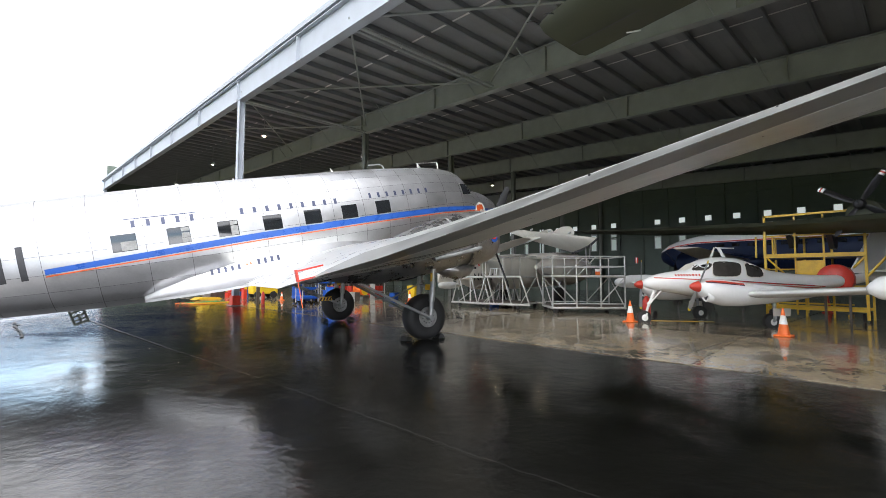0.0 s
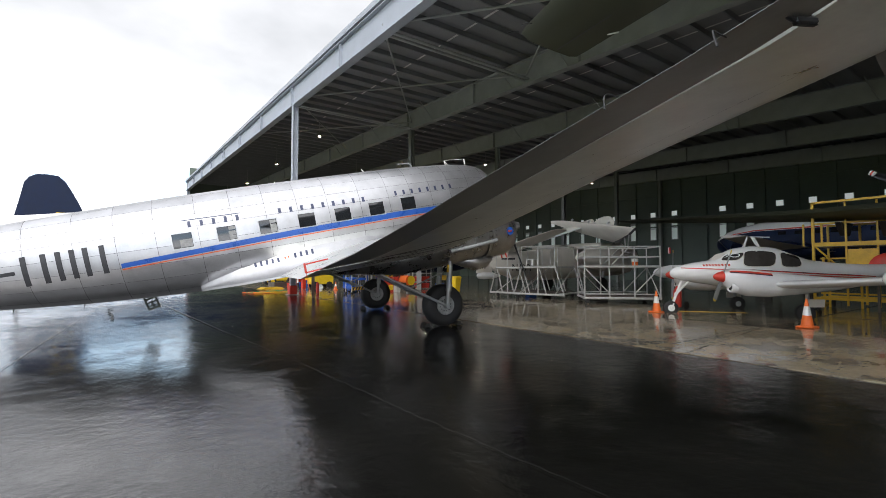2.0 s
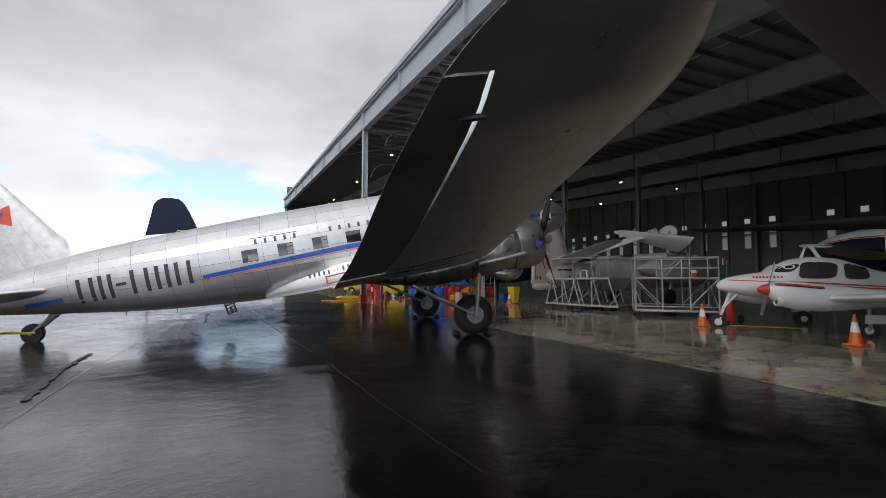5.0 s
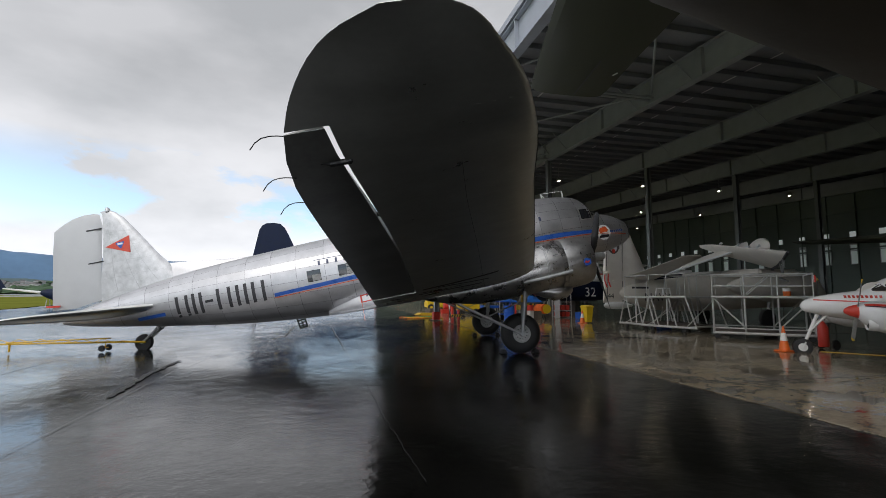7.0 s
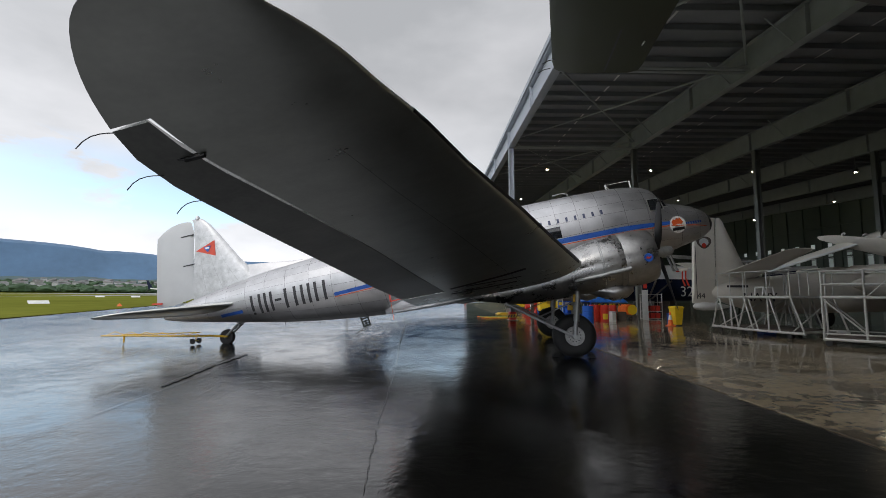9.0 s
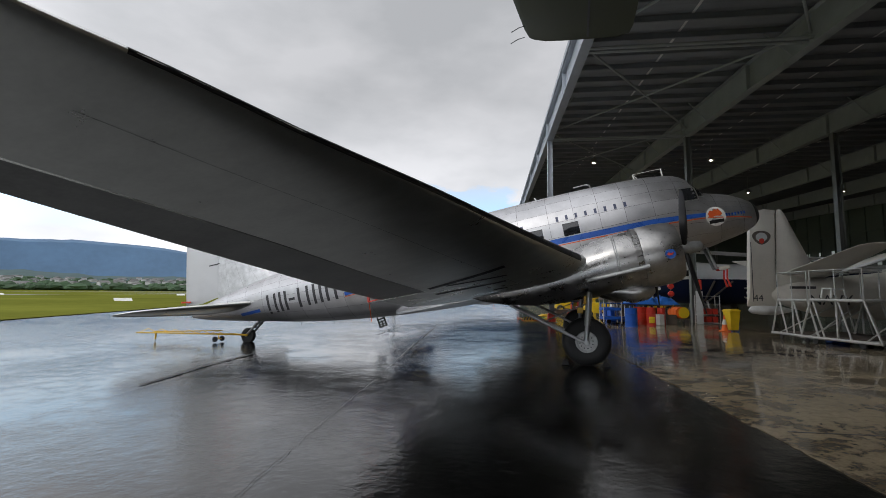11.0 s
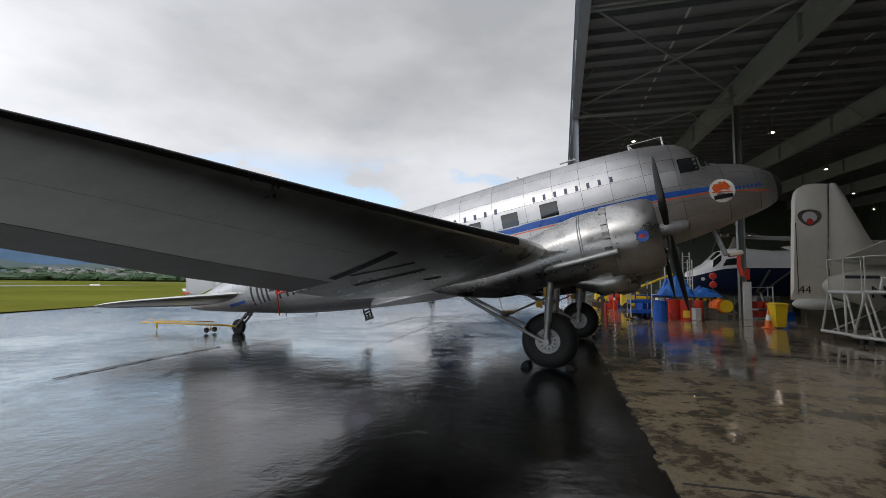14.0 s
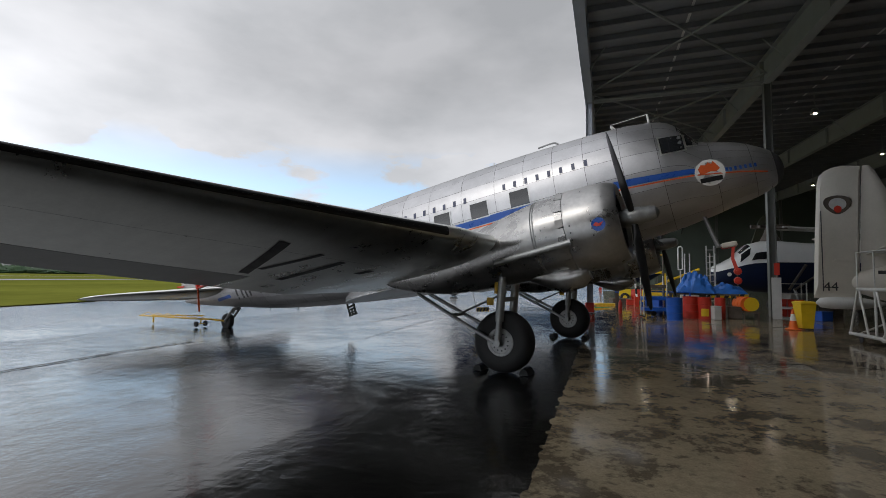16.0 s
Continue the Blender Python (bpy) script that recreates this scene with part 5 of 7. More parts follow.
# ---- small white twin ----
ces = thing("light_twin", at(13.70, 6.10, 142, -0.07), "glossy white light twin aeroplane with red trim, parked in the hangar", "aeroplane")
CF = [(0.0, 1.26, 0.03, 0.03), (-0.06, 1.26, 0.13, 0.12), (-0.25, 1.28, 0.23, 0.20), (-0.7, 1.285, 0.37, 0.30), (-1.2, 1.29, 0.48, 0.38), (-1.5, 1.35, 0.55, 0.50), (-1.85, 1.41, 0.59, 0.60), (-2.3, 1.43, 0.61, 0.635), (-2.8, 1.42, 0.60, 0.62), (-3.3, 1.38, 0.55, 0.50), (-3.9, 1.32, 0.45, 0.345), (-5.0, 1.30, 0.31, 0.25), (-6.4, 1.36, 0.18, 0.18), (-7.6, 1.53, 0.07, 0.12), (-8.0, 1.55, 0.02, 0.06)]


def csec(x):
    return hermite(CF, x)


def cside(x, z, off, lft=True):
    cz, hw, hh = csec(x)
    s = max(-1, min(1, (z - cz) / hh))
    y = hw * math.sqrt(max(0.0, 1 - abs(s) ** 2.3)) + off
    return Vector((x, y if lft else -y, z))


xs_ = [0, -0.03, -0.06, -0.12, -0.2] + [-0.3 - 0.15 * i for i in range(52)]
part("fuselage", Build().loft([circle((x, 0, csec(x)[0]), csec(x)[1], csec(x)[2], 32, 0.9) for x in xs_ if x > -8.0]), M_CWHITE, ces, "", True)


def cpatch(x0, x1, lo, hi, off, lft=True, n=6, m=3):
    rows_ = []
    for i in range(n + 1):
        x = x0 + (x1 - x0) * i / n
        a, c = (lo(x), hi(x)) if callable(lo) else (lo, hi)
        rows_.append([cside(x, a + (c - a) * j / m, off, lft) for j in range(m + 1)])
    return Build().loft(rows_, closed=False)


def cpane(xc, zc, a, c, off, lft, rake=0.0, fall=0.0, k=0.45, n=32):
    """A rounded pane laid on the side; rake leans it back, fall lowers its rear."""
    def p(q, s):
        u, v = (math.copysign(abs(f) ** k, f) * s for f in (math.cos(q), math.sin(q)))
        return cside(xc - a * u - rake * v, zc + c * v - fall * max(0.0, u) * max(0.0, v), off, lft)
    return Build().loft([[p(2 * math.pi * i / n, s) for i in range(n)] for s in (1.0, 0.7, 0.4, 0.08)])


def sloped(x, dz):
    return float(np.interp(x, [-6.0, -4.0, -2.6, -1.65, -0.25], [1.14, 1.22, 1.30, 1.355, 1.41])) + dz


for L in (True, False):
    for nm, xc, zc, a, c, rake, fall in (("cabin_window", -2.27, 1.695, 0.42, 0.225, 0.07, 0.03), ("cabin_window", -3.13, 1.665, 0.29, 0.205, 0.02, 0.10), ("windscreen", -1.53, 1.745, 0.27, 0.10, 0.13, -0.03)):
        part("window_seal", cpane(xc, zc, a + 0.022, c + 0.022, 0.008, L, rake, fall), M_GREYW, ces, "pale window surround", True)
        part(nm, cpane(xc, zc, a, c, 0.014, L, rake, fall), M_CABIN, ces, "dark rounded cabin glass", True)
    part("quarter_ring", cpane(-1.66, 1.79, 0.115, 0.06, 0.020, L, 0.03, 0, 0.9), M_CWHITE, ces, "white oval vent frame", True)
    part("quarter_pane", cpane(-1.66, 1.79, 0.080, 0.038, 0.025, L, 0.03, 0, 0.9), M_GLASS, ces, "small oval vent pane", True)
    part("red_stripe", cpatch(-0.25, -1.68, lambda x: sloped(x, 0.0), lambda x: sloped(x, 0.028), 0.008, L, 14, 1), M_RED, ces, "red side stripe", True)
    part("red_patch", cpatch(-1.62, -1.90, lambda x: sloped(x, -0.03), lambda x: sloped(x, 0.045), 0.010, L, 4, 1), M_RED, ces, "short red block in the stripe", True)
    part("blue_stripe", cpatch(-1.93, -5.2, lambda x: sloped(x, 0.038), lambda x: sloped(x, 0.05), 0.008, L, 20, 1), M_NAVY, ces, "thin blue line", True)
    for dz, th in ((0.012, 0.026), (-0.045, 0.03)):
        part("red_stripe", cpatch(-1.92, -5.6, lambda x: sloped(x, dz), lambda x: sloped(x, dz + th), 0.008, L, 24, 1), M_RED, ces, "red side stripe", True)
    for i in range(9):
        part("lettering_bar", cpatch(-0.82 - 0.075 * i, -0.865 - 0.075 * i, 1.475, 1.54, 0.01, L, 1, 1), M_RED, ces)
    s = 1 if L else -1
    part("wing", Build().loft(wing_loft(((-1.70, s * 0.45, 0.90), 1.85), ((-2.15, s * 5.35, 1.22), 1.15))), M_CWHITE, ces, "low white wing", True)
    NAC = ((-0.72, 1.19, 0.16, 0.14), (-0.80, 1.16, 0.25, 0.22), (-0.95, 1.10, 0.32, 0.31), (-1.3, 1.04, 0.36, 0.36), (-1.8, 1.00, 0.37, 0.34), (-2.5, 0.99, 0.35, 0.27), (-3.3, 1.0, 0.30, 0.19), (-4.0, 1.02, 0.2, 0.09), (-4.4, 1.03, 0.05, 0.03))
    part("nacelle", Build().loft([circle((x, s * 1.60, z), w, hh2, 28, 0.85) for x, z, w, hh2 in NAC]), M_CWHITE, ces, "white engine nacelle", True)
    for nm, mat, q0, q1 in (("nacelle_stripe", M_RED, 38, 50), ("nacelle_line", M_NAVY, 33.5, 37.5)):
        part(nm, Build().loft([[Vector((x, s * (1.60 + (w + 0.012) * abs(math.cos(radians(q))) ** 0.85), z + (hh2 + 0.012) * math.sin(radians(q)) ** 0.85)) for q in (q0, (q0 + q1) / 2, q1)] for x, z, w, hh2 in NAC[1:5]], closed=False), mat, ces, "", True)
    it = part("air_intake", Build().loft([circle((x, s * 1.72, 0.93), w, hh2, 20) for x, w, hh2 in ((-0.98, 0.17, 0.16), (-0.86, 0.165, 0.155), (-0.83, 0.145, 0.135), (-0.85, 0.11, 0.10))]), M_CWHITE, ces, "white intake lip", True)
    # a black plug stands in for the shade inside the intake
    part("intake_throat", Build().loft([circle((x, s * 1.72, 0.93), 0.075, 0.095, 18) for x in (-0.86, -0.845)]), M_BLACK, it, "black disc for the shaded intake opening")
    hub_ = Vector((-0.80, s * 1.60, 1.19))
    sp = part("spinner", Build().lathe([(0.0, 0.32), (0.05, 0.30), (0.11, 0.21), (0.15, 0.08), (0.165, -0.06)], hub_, (1, 0, 0), 20), M_RED, ces, "red propeller spinner", True)
    for a in ((55, 235) if L else (86, 266)):
        d = Vector((0, math.cos(radians(a)), math.sin(radians(a))))
        w = Vector((-0.32, -0.95 * math.sin(radians(a)), 0.95 * math.cos(radians(a))))
        def blade(stations):
            return Build().loft([[hub_ + Vector((0.08, 0, 0)) + d * r + w * (c / 2 * math.cos(q)) + Vector((0.012 * math.sin(q), 0, 0)) for q in [k * math.pi / 4 for k in range(8)]] for r, c in stations])
        bl = part("propeller_blade", blade(((0.1, 0.07), (0.3, 0.125), (0.6, 0.13), (0.76, 0.115))), M_STEEL, sp, "grey propeller blade", True)
        part("blade_tip", blade(((0.76, 0.115), (0.81, 0.09), (0.83, 0.04))), M_YELP, bl, "yellow blade tip", True)
    part("tip_tank", Build().loft([circle((x, s * 5.55, z - 0.17), r, r * 1.05, 20) for x, z, r in ((-1.50, 1.40, 0.02), (-1.55, 1.40, 0.1), (-1.75, 1.41, 0.2), (-2.2, 1.43, 0.27), (-2.9, 1.45, 0.27), (-3.6, 1.47, 0.2), (-4.2, 1.5, 0.08), (-4.4, 1.51, 0.01))]), M_CWHITE, ces, "white wing-tip fuel tank", True)
    part("tank_stripe", Build().loft([[Vector((x, s * (5.55 + 0.272), z)), Vector((x, s * (5.55 + 0.268), z + 0.06))] for x, z in ((-2.0, 1.14), (-2.5, 1.20), (-3.0, 1.25))], closed=False), M_RED, ces)
    g = part("main_gear_leg", Build().tube((-2.75, s * 1.7, 0.95), (-2.75, s * 1.72, 0.32), 0.045).tube((-2.75, s * 1.72, 0.3), (-2.75, s * 1.62, 0.24), 0.04), M_STEEL, ces)
    part("tyre", tyre(Build(), (-2.75, s * 1.60, 0.24), 0.24, 0.17), M_RUBBER, g, "", True)
    part("hub", Build().lathe([(0.0, -0.09), (0.09, -0.08), (0.09, 0.08), (0, 0.09)], (-2.75, s * 1.60, 0.24), (0, 1, 0), 16), M_WHITE, g)
    part("gear_door", Build().box((-2.80, s * 1.90, 0.52), (0.46, 0.03, 0.20), Matrix.Rotation(radians(-8 * s), 3, "X")), M_GREYW, ces, "open white gear door")
g = part("nose_gear_leg", Build().tube((-0.36, 0, 1.1), (-0.06, 0, 0.35), 0.04).tube((-0.52, 0.09, 1.05), (-0.14, 0.06, 0.62), 0.025).tube((-0.52, -0.09, 1.05), (-0.14, -0.06, 0.62), 0.025).tube((-0.06, -0.09, 0.36), (0.0, -0.09, 0.19), 0.02).tube((-0.06, 0.09, 0.36), (0.0, 0.09, 0.19), 0.02), M_WHITE, ces, "white nose gear leg")
part("tyre", tyre(Build(), (0.0, 0, 0.22), 0.22, 0.15), M_RUBBER, g, "", True)
part("hub", Build().lathe([(0.0, -0.085), (0.10, -0.075), (0.10, 0.075), (0, 0.085)], (0.0, 0, 0.22), (0, 1, 0), 16), M_WHITE, g)
part("tail_fin", Build().prism([(-6.6, -0.03, 1.6), (-7.5, -0.03, 3.1), (-8.05, -0.03, 3.1), (-8.15, -0.03, 1.6)], (0, 0.06, 0)), M_CWHITE, ces)
part("tail_plane", Build().box((-7.5, 0, 1.66), (0.9, 4.6, 0.07), None, 0.03), M_CWHITE, ces)
part("aerial", Build().prism([(-2.02, 0.11, 2.02), (-2.10, 0.11, 2.02), (-2.19, 0.13, 2.35), (-2.15, 0.13, 2.35)], (0, 0.015, 0)), M_CWHITE, ces, "slim white blade aerial")
part("aerial", Build().prism([(-2.45, 0.10, 2.02), (-2.56, 0.10, 2.02), (-2.36, 0.12, 2.34), (-2.26, 0.12, 2.34)], (0, 0.02, 0)).tube((-2.22, 0.12, 2.345), (-2.80, 0.12, 2.33), 0.016), M_CWHITE, ces, "white aerial with a long arm")
part("prop_tag", Build().box((-0.72, -1.86, 2.02), (0.03, 0.14, 0.20)), M_RED, ces, "red warning tag")
part("prop_tag_band", Build().box((-0.715, -1.86, 2.02), (0.03, 0.05, 0.205)), M_WHITE, ces)


# ---- traffic cones ----
def cone(x, y, big=1.0, stripe=True):
    t = thing("traffic_cone", at(x, y), "orange traffic cone with a white band on the concrete" if stripe else "plain faded red traffic cone on the floor", "cone", "traffic cones")
    part("base", Build().box((0, 0, 0.02), (0.38 * big, 0.38 * big, 0.04), None, 0.015), M_CONE if stripe else M_REDP, t)
    pr = lambda z: 0.135 - 0.135 * z / 0.78
    part("body", Build().lathe([((pr(z)) * big, 0.04 + z * big) for z in (0, 0.2, 0.45, 0.66)] + [(0.0, 0.04 + 0.66 * big)], n=24), M_CONE if stripe else M_REDP, t, "", True)
    if stripe:
        part("band", Build().lathe([((pr(z) + 0.003) * big, 0.04 + z * big) for z in (0.26, 0.48)], n=24, cap=False), M_WHITE, t, "white reflective band", True)


cone(13.0, 2.47, 0.93)
cone(13.5, 6.43, 0.93)
cone(23.3, 3.3, 0.95, False)
cone(13.85, 18.15, 0.95)
cone(10.35, 25.9, 0.72)


# ---- maintenance stands ----
def stand(m, L, W, deck, rail, label, bays=2, splay=0.0):
    """A tube work stand; splay: how far its lower legs spread beyond the deck."""
    t = thing("maintenance_stand", m, label, "work stand", "maintenance stands")
    r = 0.027
    for k in range(bays + 1):
        x = L * k / bays
        o = (-splay if k == 0 else splay if k == bays else 0.0)
        for y in (0, W):
            part("post", Build().tube((x, y, deck), (x, y, rail), r * (0.6 if splay else 0.9), 8), M_GALV, t)
            part("leg", Build().tube((x + o, y, 0.16), (x, y, deck), r * 1.1, 8), M_GALV, t)
            if splay and k < bays:
                part("leg", Build().tube((x + 0.40, y, 0.2), (x + 0.06, y, deck), r, 8), M_GALV, t)
    for y in (0, W):
        for z, rr in ((0.2, 0.045), (deck, 0.045), (rail, r * 0.6)) if splay else ((0.2, 0.045), (deck, 0.045), (rail, r), ((deck + rail) / 2, 0.024)):
            part("rail", Build().tube((-splay if z < 0.3 else 0, y, z), (L + (splay if z < 0.3 else 0), y, z), rr, 8), M_GALV, t)
        if not splay:
            part("rail", Build().tube((0, y, 0.36), (L, y, 0.36), 0.022, 8), M_GALV, t)
            part("brace", Build().tube((0, y, deck - 0.03), (L / bays, y, 0.38), 0.024, 8), M_GALV, t)
            part("brace", Build().tube((L - L / bays, y, 0.38), (L, y, deck - 0.03), 0.024, 8), M_GALV, t)
            part("brace", Build().tube((L * 0.36, y, deck + 0.05), (L * 0.60, y, rail - 0.02), 0.02, 8), M_GALV, t)
    for x in (0, L):
        for z, rr in ((0.2, 0.045), (deck, 0.045), (rail, r * 0.6)) if splay else ((0.2, 0.045), (deck, 0.045), (rail, r), ((deck + rail) / 2, 0.024)):
            part("rail", Build().tube((x, 0, z), (x, W, z), rr, 8), M_GALV, t)
        part("brace", Build().tube((x, 0, 0.22), (x, W, deck), 0.022, 8), M_GALV, t)
    part("deck", Build().box((L / 2, W / 2, deck + 0.02), (L - 0.05, W - 0.05, 0.04)), M_GALV, t, "grey metal deck")
    part("lower_deck", Build().box((L / 2, W / 2, 0.26), (L - 0.1, W - 0.1, 0.03)), M_RUST, t)
    for x in (0.1, L - 0.1):
        for y in (0, W):
            part("castor", tyre(Build(), (x, y, 0.09), 0.09, 0.05), M_RUBBER, t, "", True)
    return t


stand(at(14.5, 9.98, -41), 2.75, 1.7, 1.40, 2.16, "bare galvanised tube work stand with a bucket on its deck", 3)
stand(at(14.42, 15.15, -85), 1.45, 2.2, 1.36, 2.30, "bare galvanised tube work stand with castors", 2, 0.42)
stand(at(14.52, 13.5, -72), 1.6, 2.0, 1.38, 2.30, "bare galvanised tube work stand beside its twin", 2, 0.42)
b = thing("bucket", at(17.15, 9.62, 0, 1.44) @ Matrix.Scale(0.82, 4), "small orange and white plastic bucket on a work stand", "bucket")
part("tub", Build().lathe([(0.13, 0), (0.15, 0.2), (0.155, 0.30), (0.14, 0.30), (0.125, 0.02)], n=22, cap=False), M_CONE, b, "", True)
part("rim_band", Build().lathe([(0.153, 0.2), (0.16, 0.30), (0.165, 0.33)], n=22, cap=False), M_WHITE, b)
b = thing("step_stool", at(15.25, 13.4, 20, 1.44), "small white step stool on a work stand", "stool")
part("frame", Build().path([(-0.3, 0, 0), (-0.22, 0, 0.3), (0.22, 0, 0.3), (0.3, 0, 0)], 0.025).path([(-0.3, 0.3, 0), (-0.22, 0.3, 0.3), (0.22, 0.3, 0.3), (0.3, 0.3, 0)], 0.025), M_WHITE, b)
part("tread", Build().box((0, 0.15, 0.31), (0.46, 0.34, 0.03)), M_WHITE, b)
b = thing("blue_crate", at(15.5, 14.0), "blue plastic crate on the floor under a stand", "crate")
part("body", Build().box((0, 0, 0.13), (0.5, 0.36, 0.26), None, 0.02), M_BLUEP, b)

# ---- grey naval aeroplane with folded wings ----
trk = thing("naval_aeroplane", pose(13.65, 15.8, floor_z(13.65, 15.8) - 0.22, 0, 0, 3), "pale grey naval aeroplane with folded wings and a tall rudder", "aeroplane")
part("fuselage", Build().loft([circle((x, 0, z), w, hh2, 28, 0.85) for x, z, w, hh2 in ((0.85, 1.75, 0.08, 0.12), (1.05, 1.75, 0.2, 0.28), (1.6, 1.74, 0.40, 0.46), (2.6, 1.68, 0.6, 0.70), (4.5, 1.74, 0.8, 0.84), (7.0, 1.93, 0.85, 0.95), (9.5, 2.0, 0.8, 0.95), (11.5, 1.9, 0.65, 0.8), (12.8, 1.8, 0.4, 0.5), (13.3, 1.75, 0.1, 0.2))]), M_GREYW, trk, "", True)
part("fin", Build().loft([fin_r for fin_r in ([Vector((x0 + (x1 - x0) * u, s * tt * math.sin(math.pi * min(0.98, u * 0.9 + 0.1)) , z)) for u, s in [(1, 1), (0.7, 1), (0.4, 1), (0.15, 1), (0, 0), (0.15, -1), (0.4, -1), (0.7, -1), (1, -1)]] for z, x0, x1, tt in ((1.9, 3.0, 1.12, 0.17), (3.0, 2.30, 1.14, 0.14), (4.0, 1.85, 1.18, 0.10), (4.75, 1.52, 1.22, 0.07), (4.93, 1.40, 1.24, 0.03)))]), M_GREYW, trk, "", True)
rd = part("rudder", plate(Build(), [(0.05, 1.32), (1.08, 1.26), (1.12, 3.0), (1.2, 4.92), (0.8, 4.95), (0.55, 4.91), (0.36, 4.80), (0.25, 4.66), (0.2, 4.45), (0.12, 3.0)], 0.09), M_GREYW, trk, "pale grey rudder", True)
part("trim_tab", Build().box((0.24, -0.093, 2.6), (0.022, 0.012, 2.2)), M_DARK, rd)
part("rudder_horn", Build().box((0.72, -0.12, 2.35), (0.42, 0.06, 0.03)), M_GREYW, rd)
em = part("emblem", Build().add([(0.62 + 0.31 * math.cos(a) * (1 + 0.3 * math.sin(a)), -0.101, 3.86 + 0.26 * math.sin(a)) for a in [k * math.pi / 12 for k in range(24)]], [tuple(range(24))]), M_RUST, rd, "dark oval emblem")
part("emblem_centre", Build().add([(0.62 + 0.20 * math.cos(a), -0.105, 3.88 + 0.17 * math.sin(a)) for a in [k * math.pi / 10 for k in range(20)]], [tuple(range(20))]), M_PALE, em, "pale centre")
part("emblem_spot", Build().add([(0.62 + 0.09 * math.cos(a), -0.108, 3.74 + 0.10 * math.sin(a)) for a in [k * math.pi / 8 for k in range(16)]], [tuple(range(16))]), M_RED, em, "red spot")
for s in (-1, 1):
    part("tailplane", Build().loft([[Vector((x0 + (x1 - x0) * u, y, z + tt * v)) for u, v in ((0, 0), (0.15, 1), (0.5, 1.1), (1, 0.1), (1, -0.1), (0.5, -1.1), (0.15, -1))] for y, z, x0, x1, tt in ((s * 0.2, 2.50, 2.9, 1.15, 0.11), (s * 2.2, 2.92, 2.55, 1.25, 0.08), (s * 3.6, 3.22, 2.3, 1.35, 0.05), (s * 3.8, 3.26, 2.1, 1.5, 0.02))]), M_GREYW, trk, "pale grey tailplane", True)
part("tail_bumper", Build().loft([circle((x, 0, 1.19), r, r, 16) for x, r in ((0.1, 0.03), (0.2, 0.13), (0.5, 0.17), (1.1, 0.16), (1.6, 0.05))]), M_PALE, trk, "", True)


def flat_text(txt, size, m, mat, parent, name="number"):
    cu = bpy.data.curves.new(name, "FONT")
    cu.body, cu.size, cu.extrude = txt, size, 0.002
    ob = new(name, cu)
    dg = bpy.context.evaluated_depsgraph_get()
    me = bpy.data.meshes.new_from_object(ob.evaluated_get(dg))
    bpy.data.objects.remove(ob)
    me.materials.clear()
    me.materials.append(mat)
    o = new(name, me)
    o.parent = parent
    o.matrix_basis = m
    return o


flat_text("44", 0.34, pose(0.24, -0.10, 1.52, 90, 0, 0), M_LETTER, rd)
flat_text("NAVY", 0.5, pose(1.75, -0.70, 1.42, 90, 0, -6), M_LETTER, trk, "lettering")
part("lettering_bar", Build().box((1.65, -0.56, 2.02), (0.8, 0.01, 0.09), Matrix.Rotation(radians(-8), 3, "Z")), M_LETTER, trk)
fold = lambda *p: [trk.matrix_basis.inverted() @ Vector(q) for q in p]
def panel(tip, root, th, n=8):
    """An outer wing between its tip and fold; each end: the two edges of the section, in the world."""
    rings = []
    for k in range(n + 1):
        u = k / n
        a, c = (fold(Vector(tip[i]).lerp(Vector(root[i]), u))[0] for i in (0, 1))
        round_end = math.sqrt(min(1.0, 0.15 + u * 3.5))
        mid = (a + c) / 2
        a, c = mid + (a - mid) * round_end, mid + (c - mid) * round_end
        up = Vector((0, 0, 1))
        rings.append([a.lerp(c, x) + up * sg * (th * (0.5 + 0.5 * u) * 1.9 * math.sqrt(x) * (1 - x) + 0.006) for sg, x in [(1, f) for f in (0, 0.04, 0.15, 0.35, 0.6, 0.85, 1.0)] + [(-1, f) for f in (1.0, 0.85, 0.6, 0.35, 0.15, 0.04, 0)]])
    return Build().loft(rings)


w1 = part("folded_wing", panel(((17.5, 17.1, 2.47), (18.3, 18.2, 2.66)), ((19.4, 13.4, 3.62), (20.4, 14.6, 3.93)), 0.20), M_GREYW, trk, "slim folded grey outer wing", True)
part("leading_edge", Build().tube(*fold((17.6, 16.9, 2.46), (19.35, 13.3, 3.60)), 0.05, 10), M_PALE, w1, "pale leading-edge strip", True)
w2 = part("folded_wing", panel(((19.7, 17.0, 4.16), (19.5, 15.8, 3.60)), ((17.6, 9.9, 3.02), (19.5, 12.4, 2.60)), 0.16), M_GREYW, trk, "broad folded grey outer wing with a cut end", True)
part("fold_rib", Build().path(fold((17.55, 9.85, 3.0), (18.1, 10.6, 2.75), (18.9, 11.6, 2.62), (19.45, 12.35, 2.55)), 0.05, 8), M_DARK, w2, "dark fold joint")
for u in (0.35, 0.55, 0.75):
    part("hinge_fairing", Build().tube(*fold(Vector((19.7, 17.0, 4.20)).lerp(Vector((17.6, 9.9, 3.12)), u), Vector((19.7, 17.0, 4.26)).lerp(Vector((17.6, 9.9, 3.18)), u + 0.02)), 0.05, 8), M_PALE, w2)
c0 = fold((19.6, 13.3, 3.45), (18.9, 12.0, 3.45))
part("tip_pod", Build().loft([[c0[0].lerp(c0[1], u) + Vector((0, r * math.cos(q), 0.06 + r * 1.15 * math.sin(q))) for q in [k * math.pi / 10 for k in range(20)]] for u, r in ((-0.75, 0.04), (-0.4, 0.16), (0, 0.27), (0.4, 0.33), (0.75, 0.30), (0.95, 0.18), (1.0, 0.05))]), M_GREYW, trk, "rounded grey fold fairing", True)
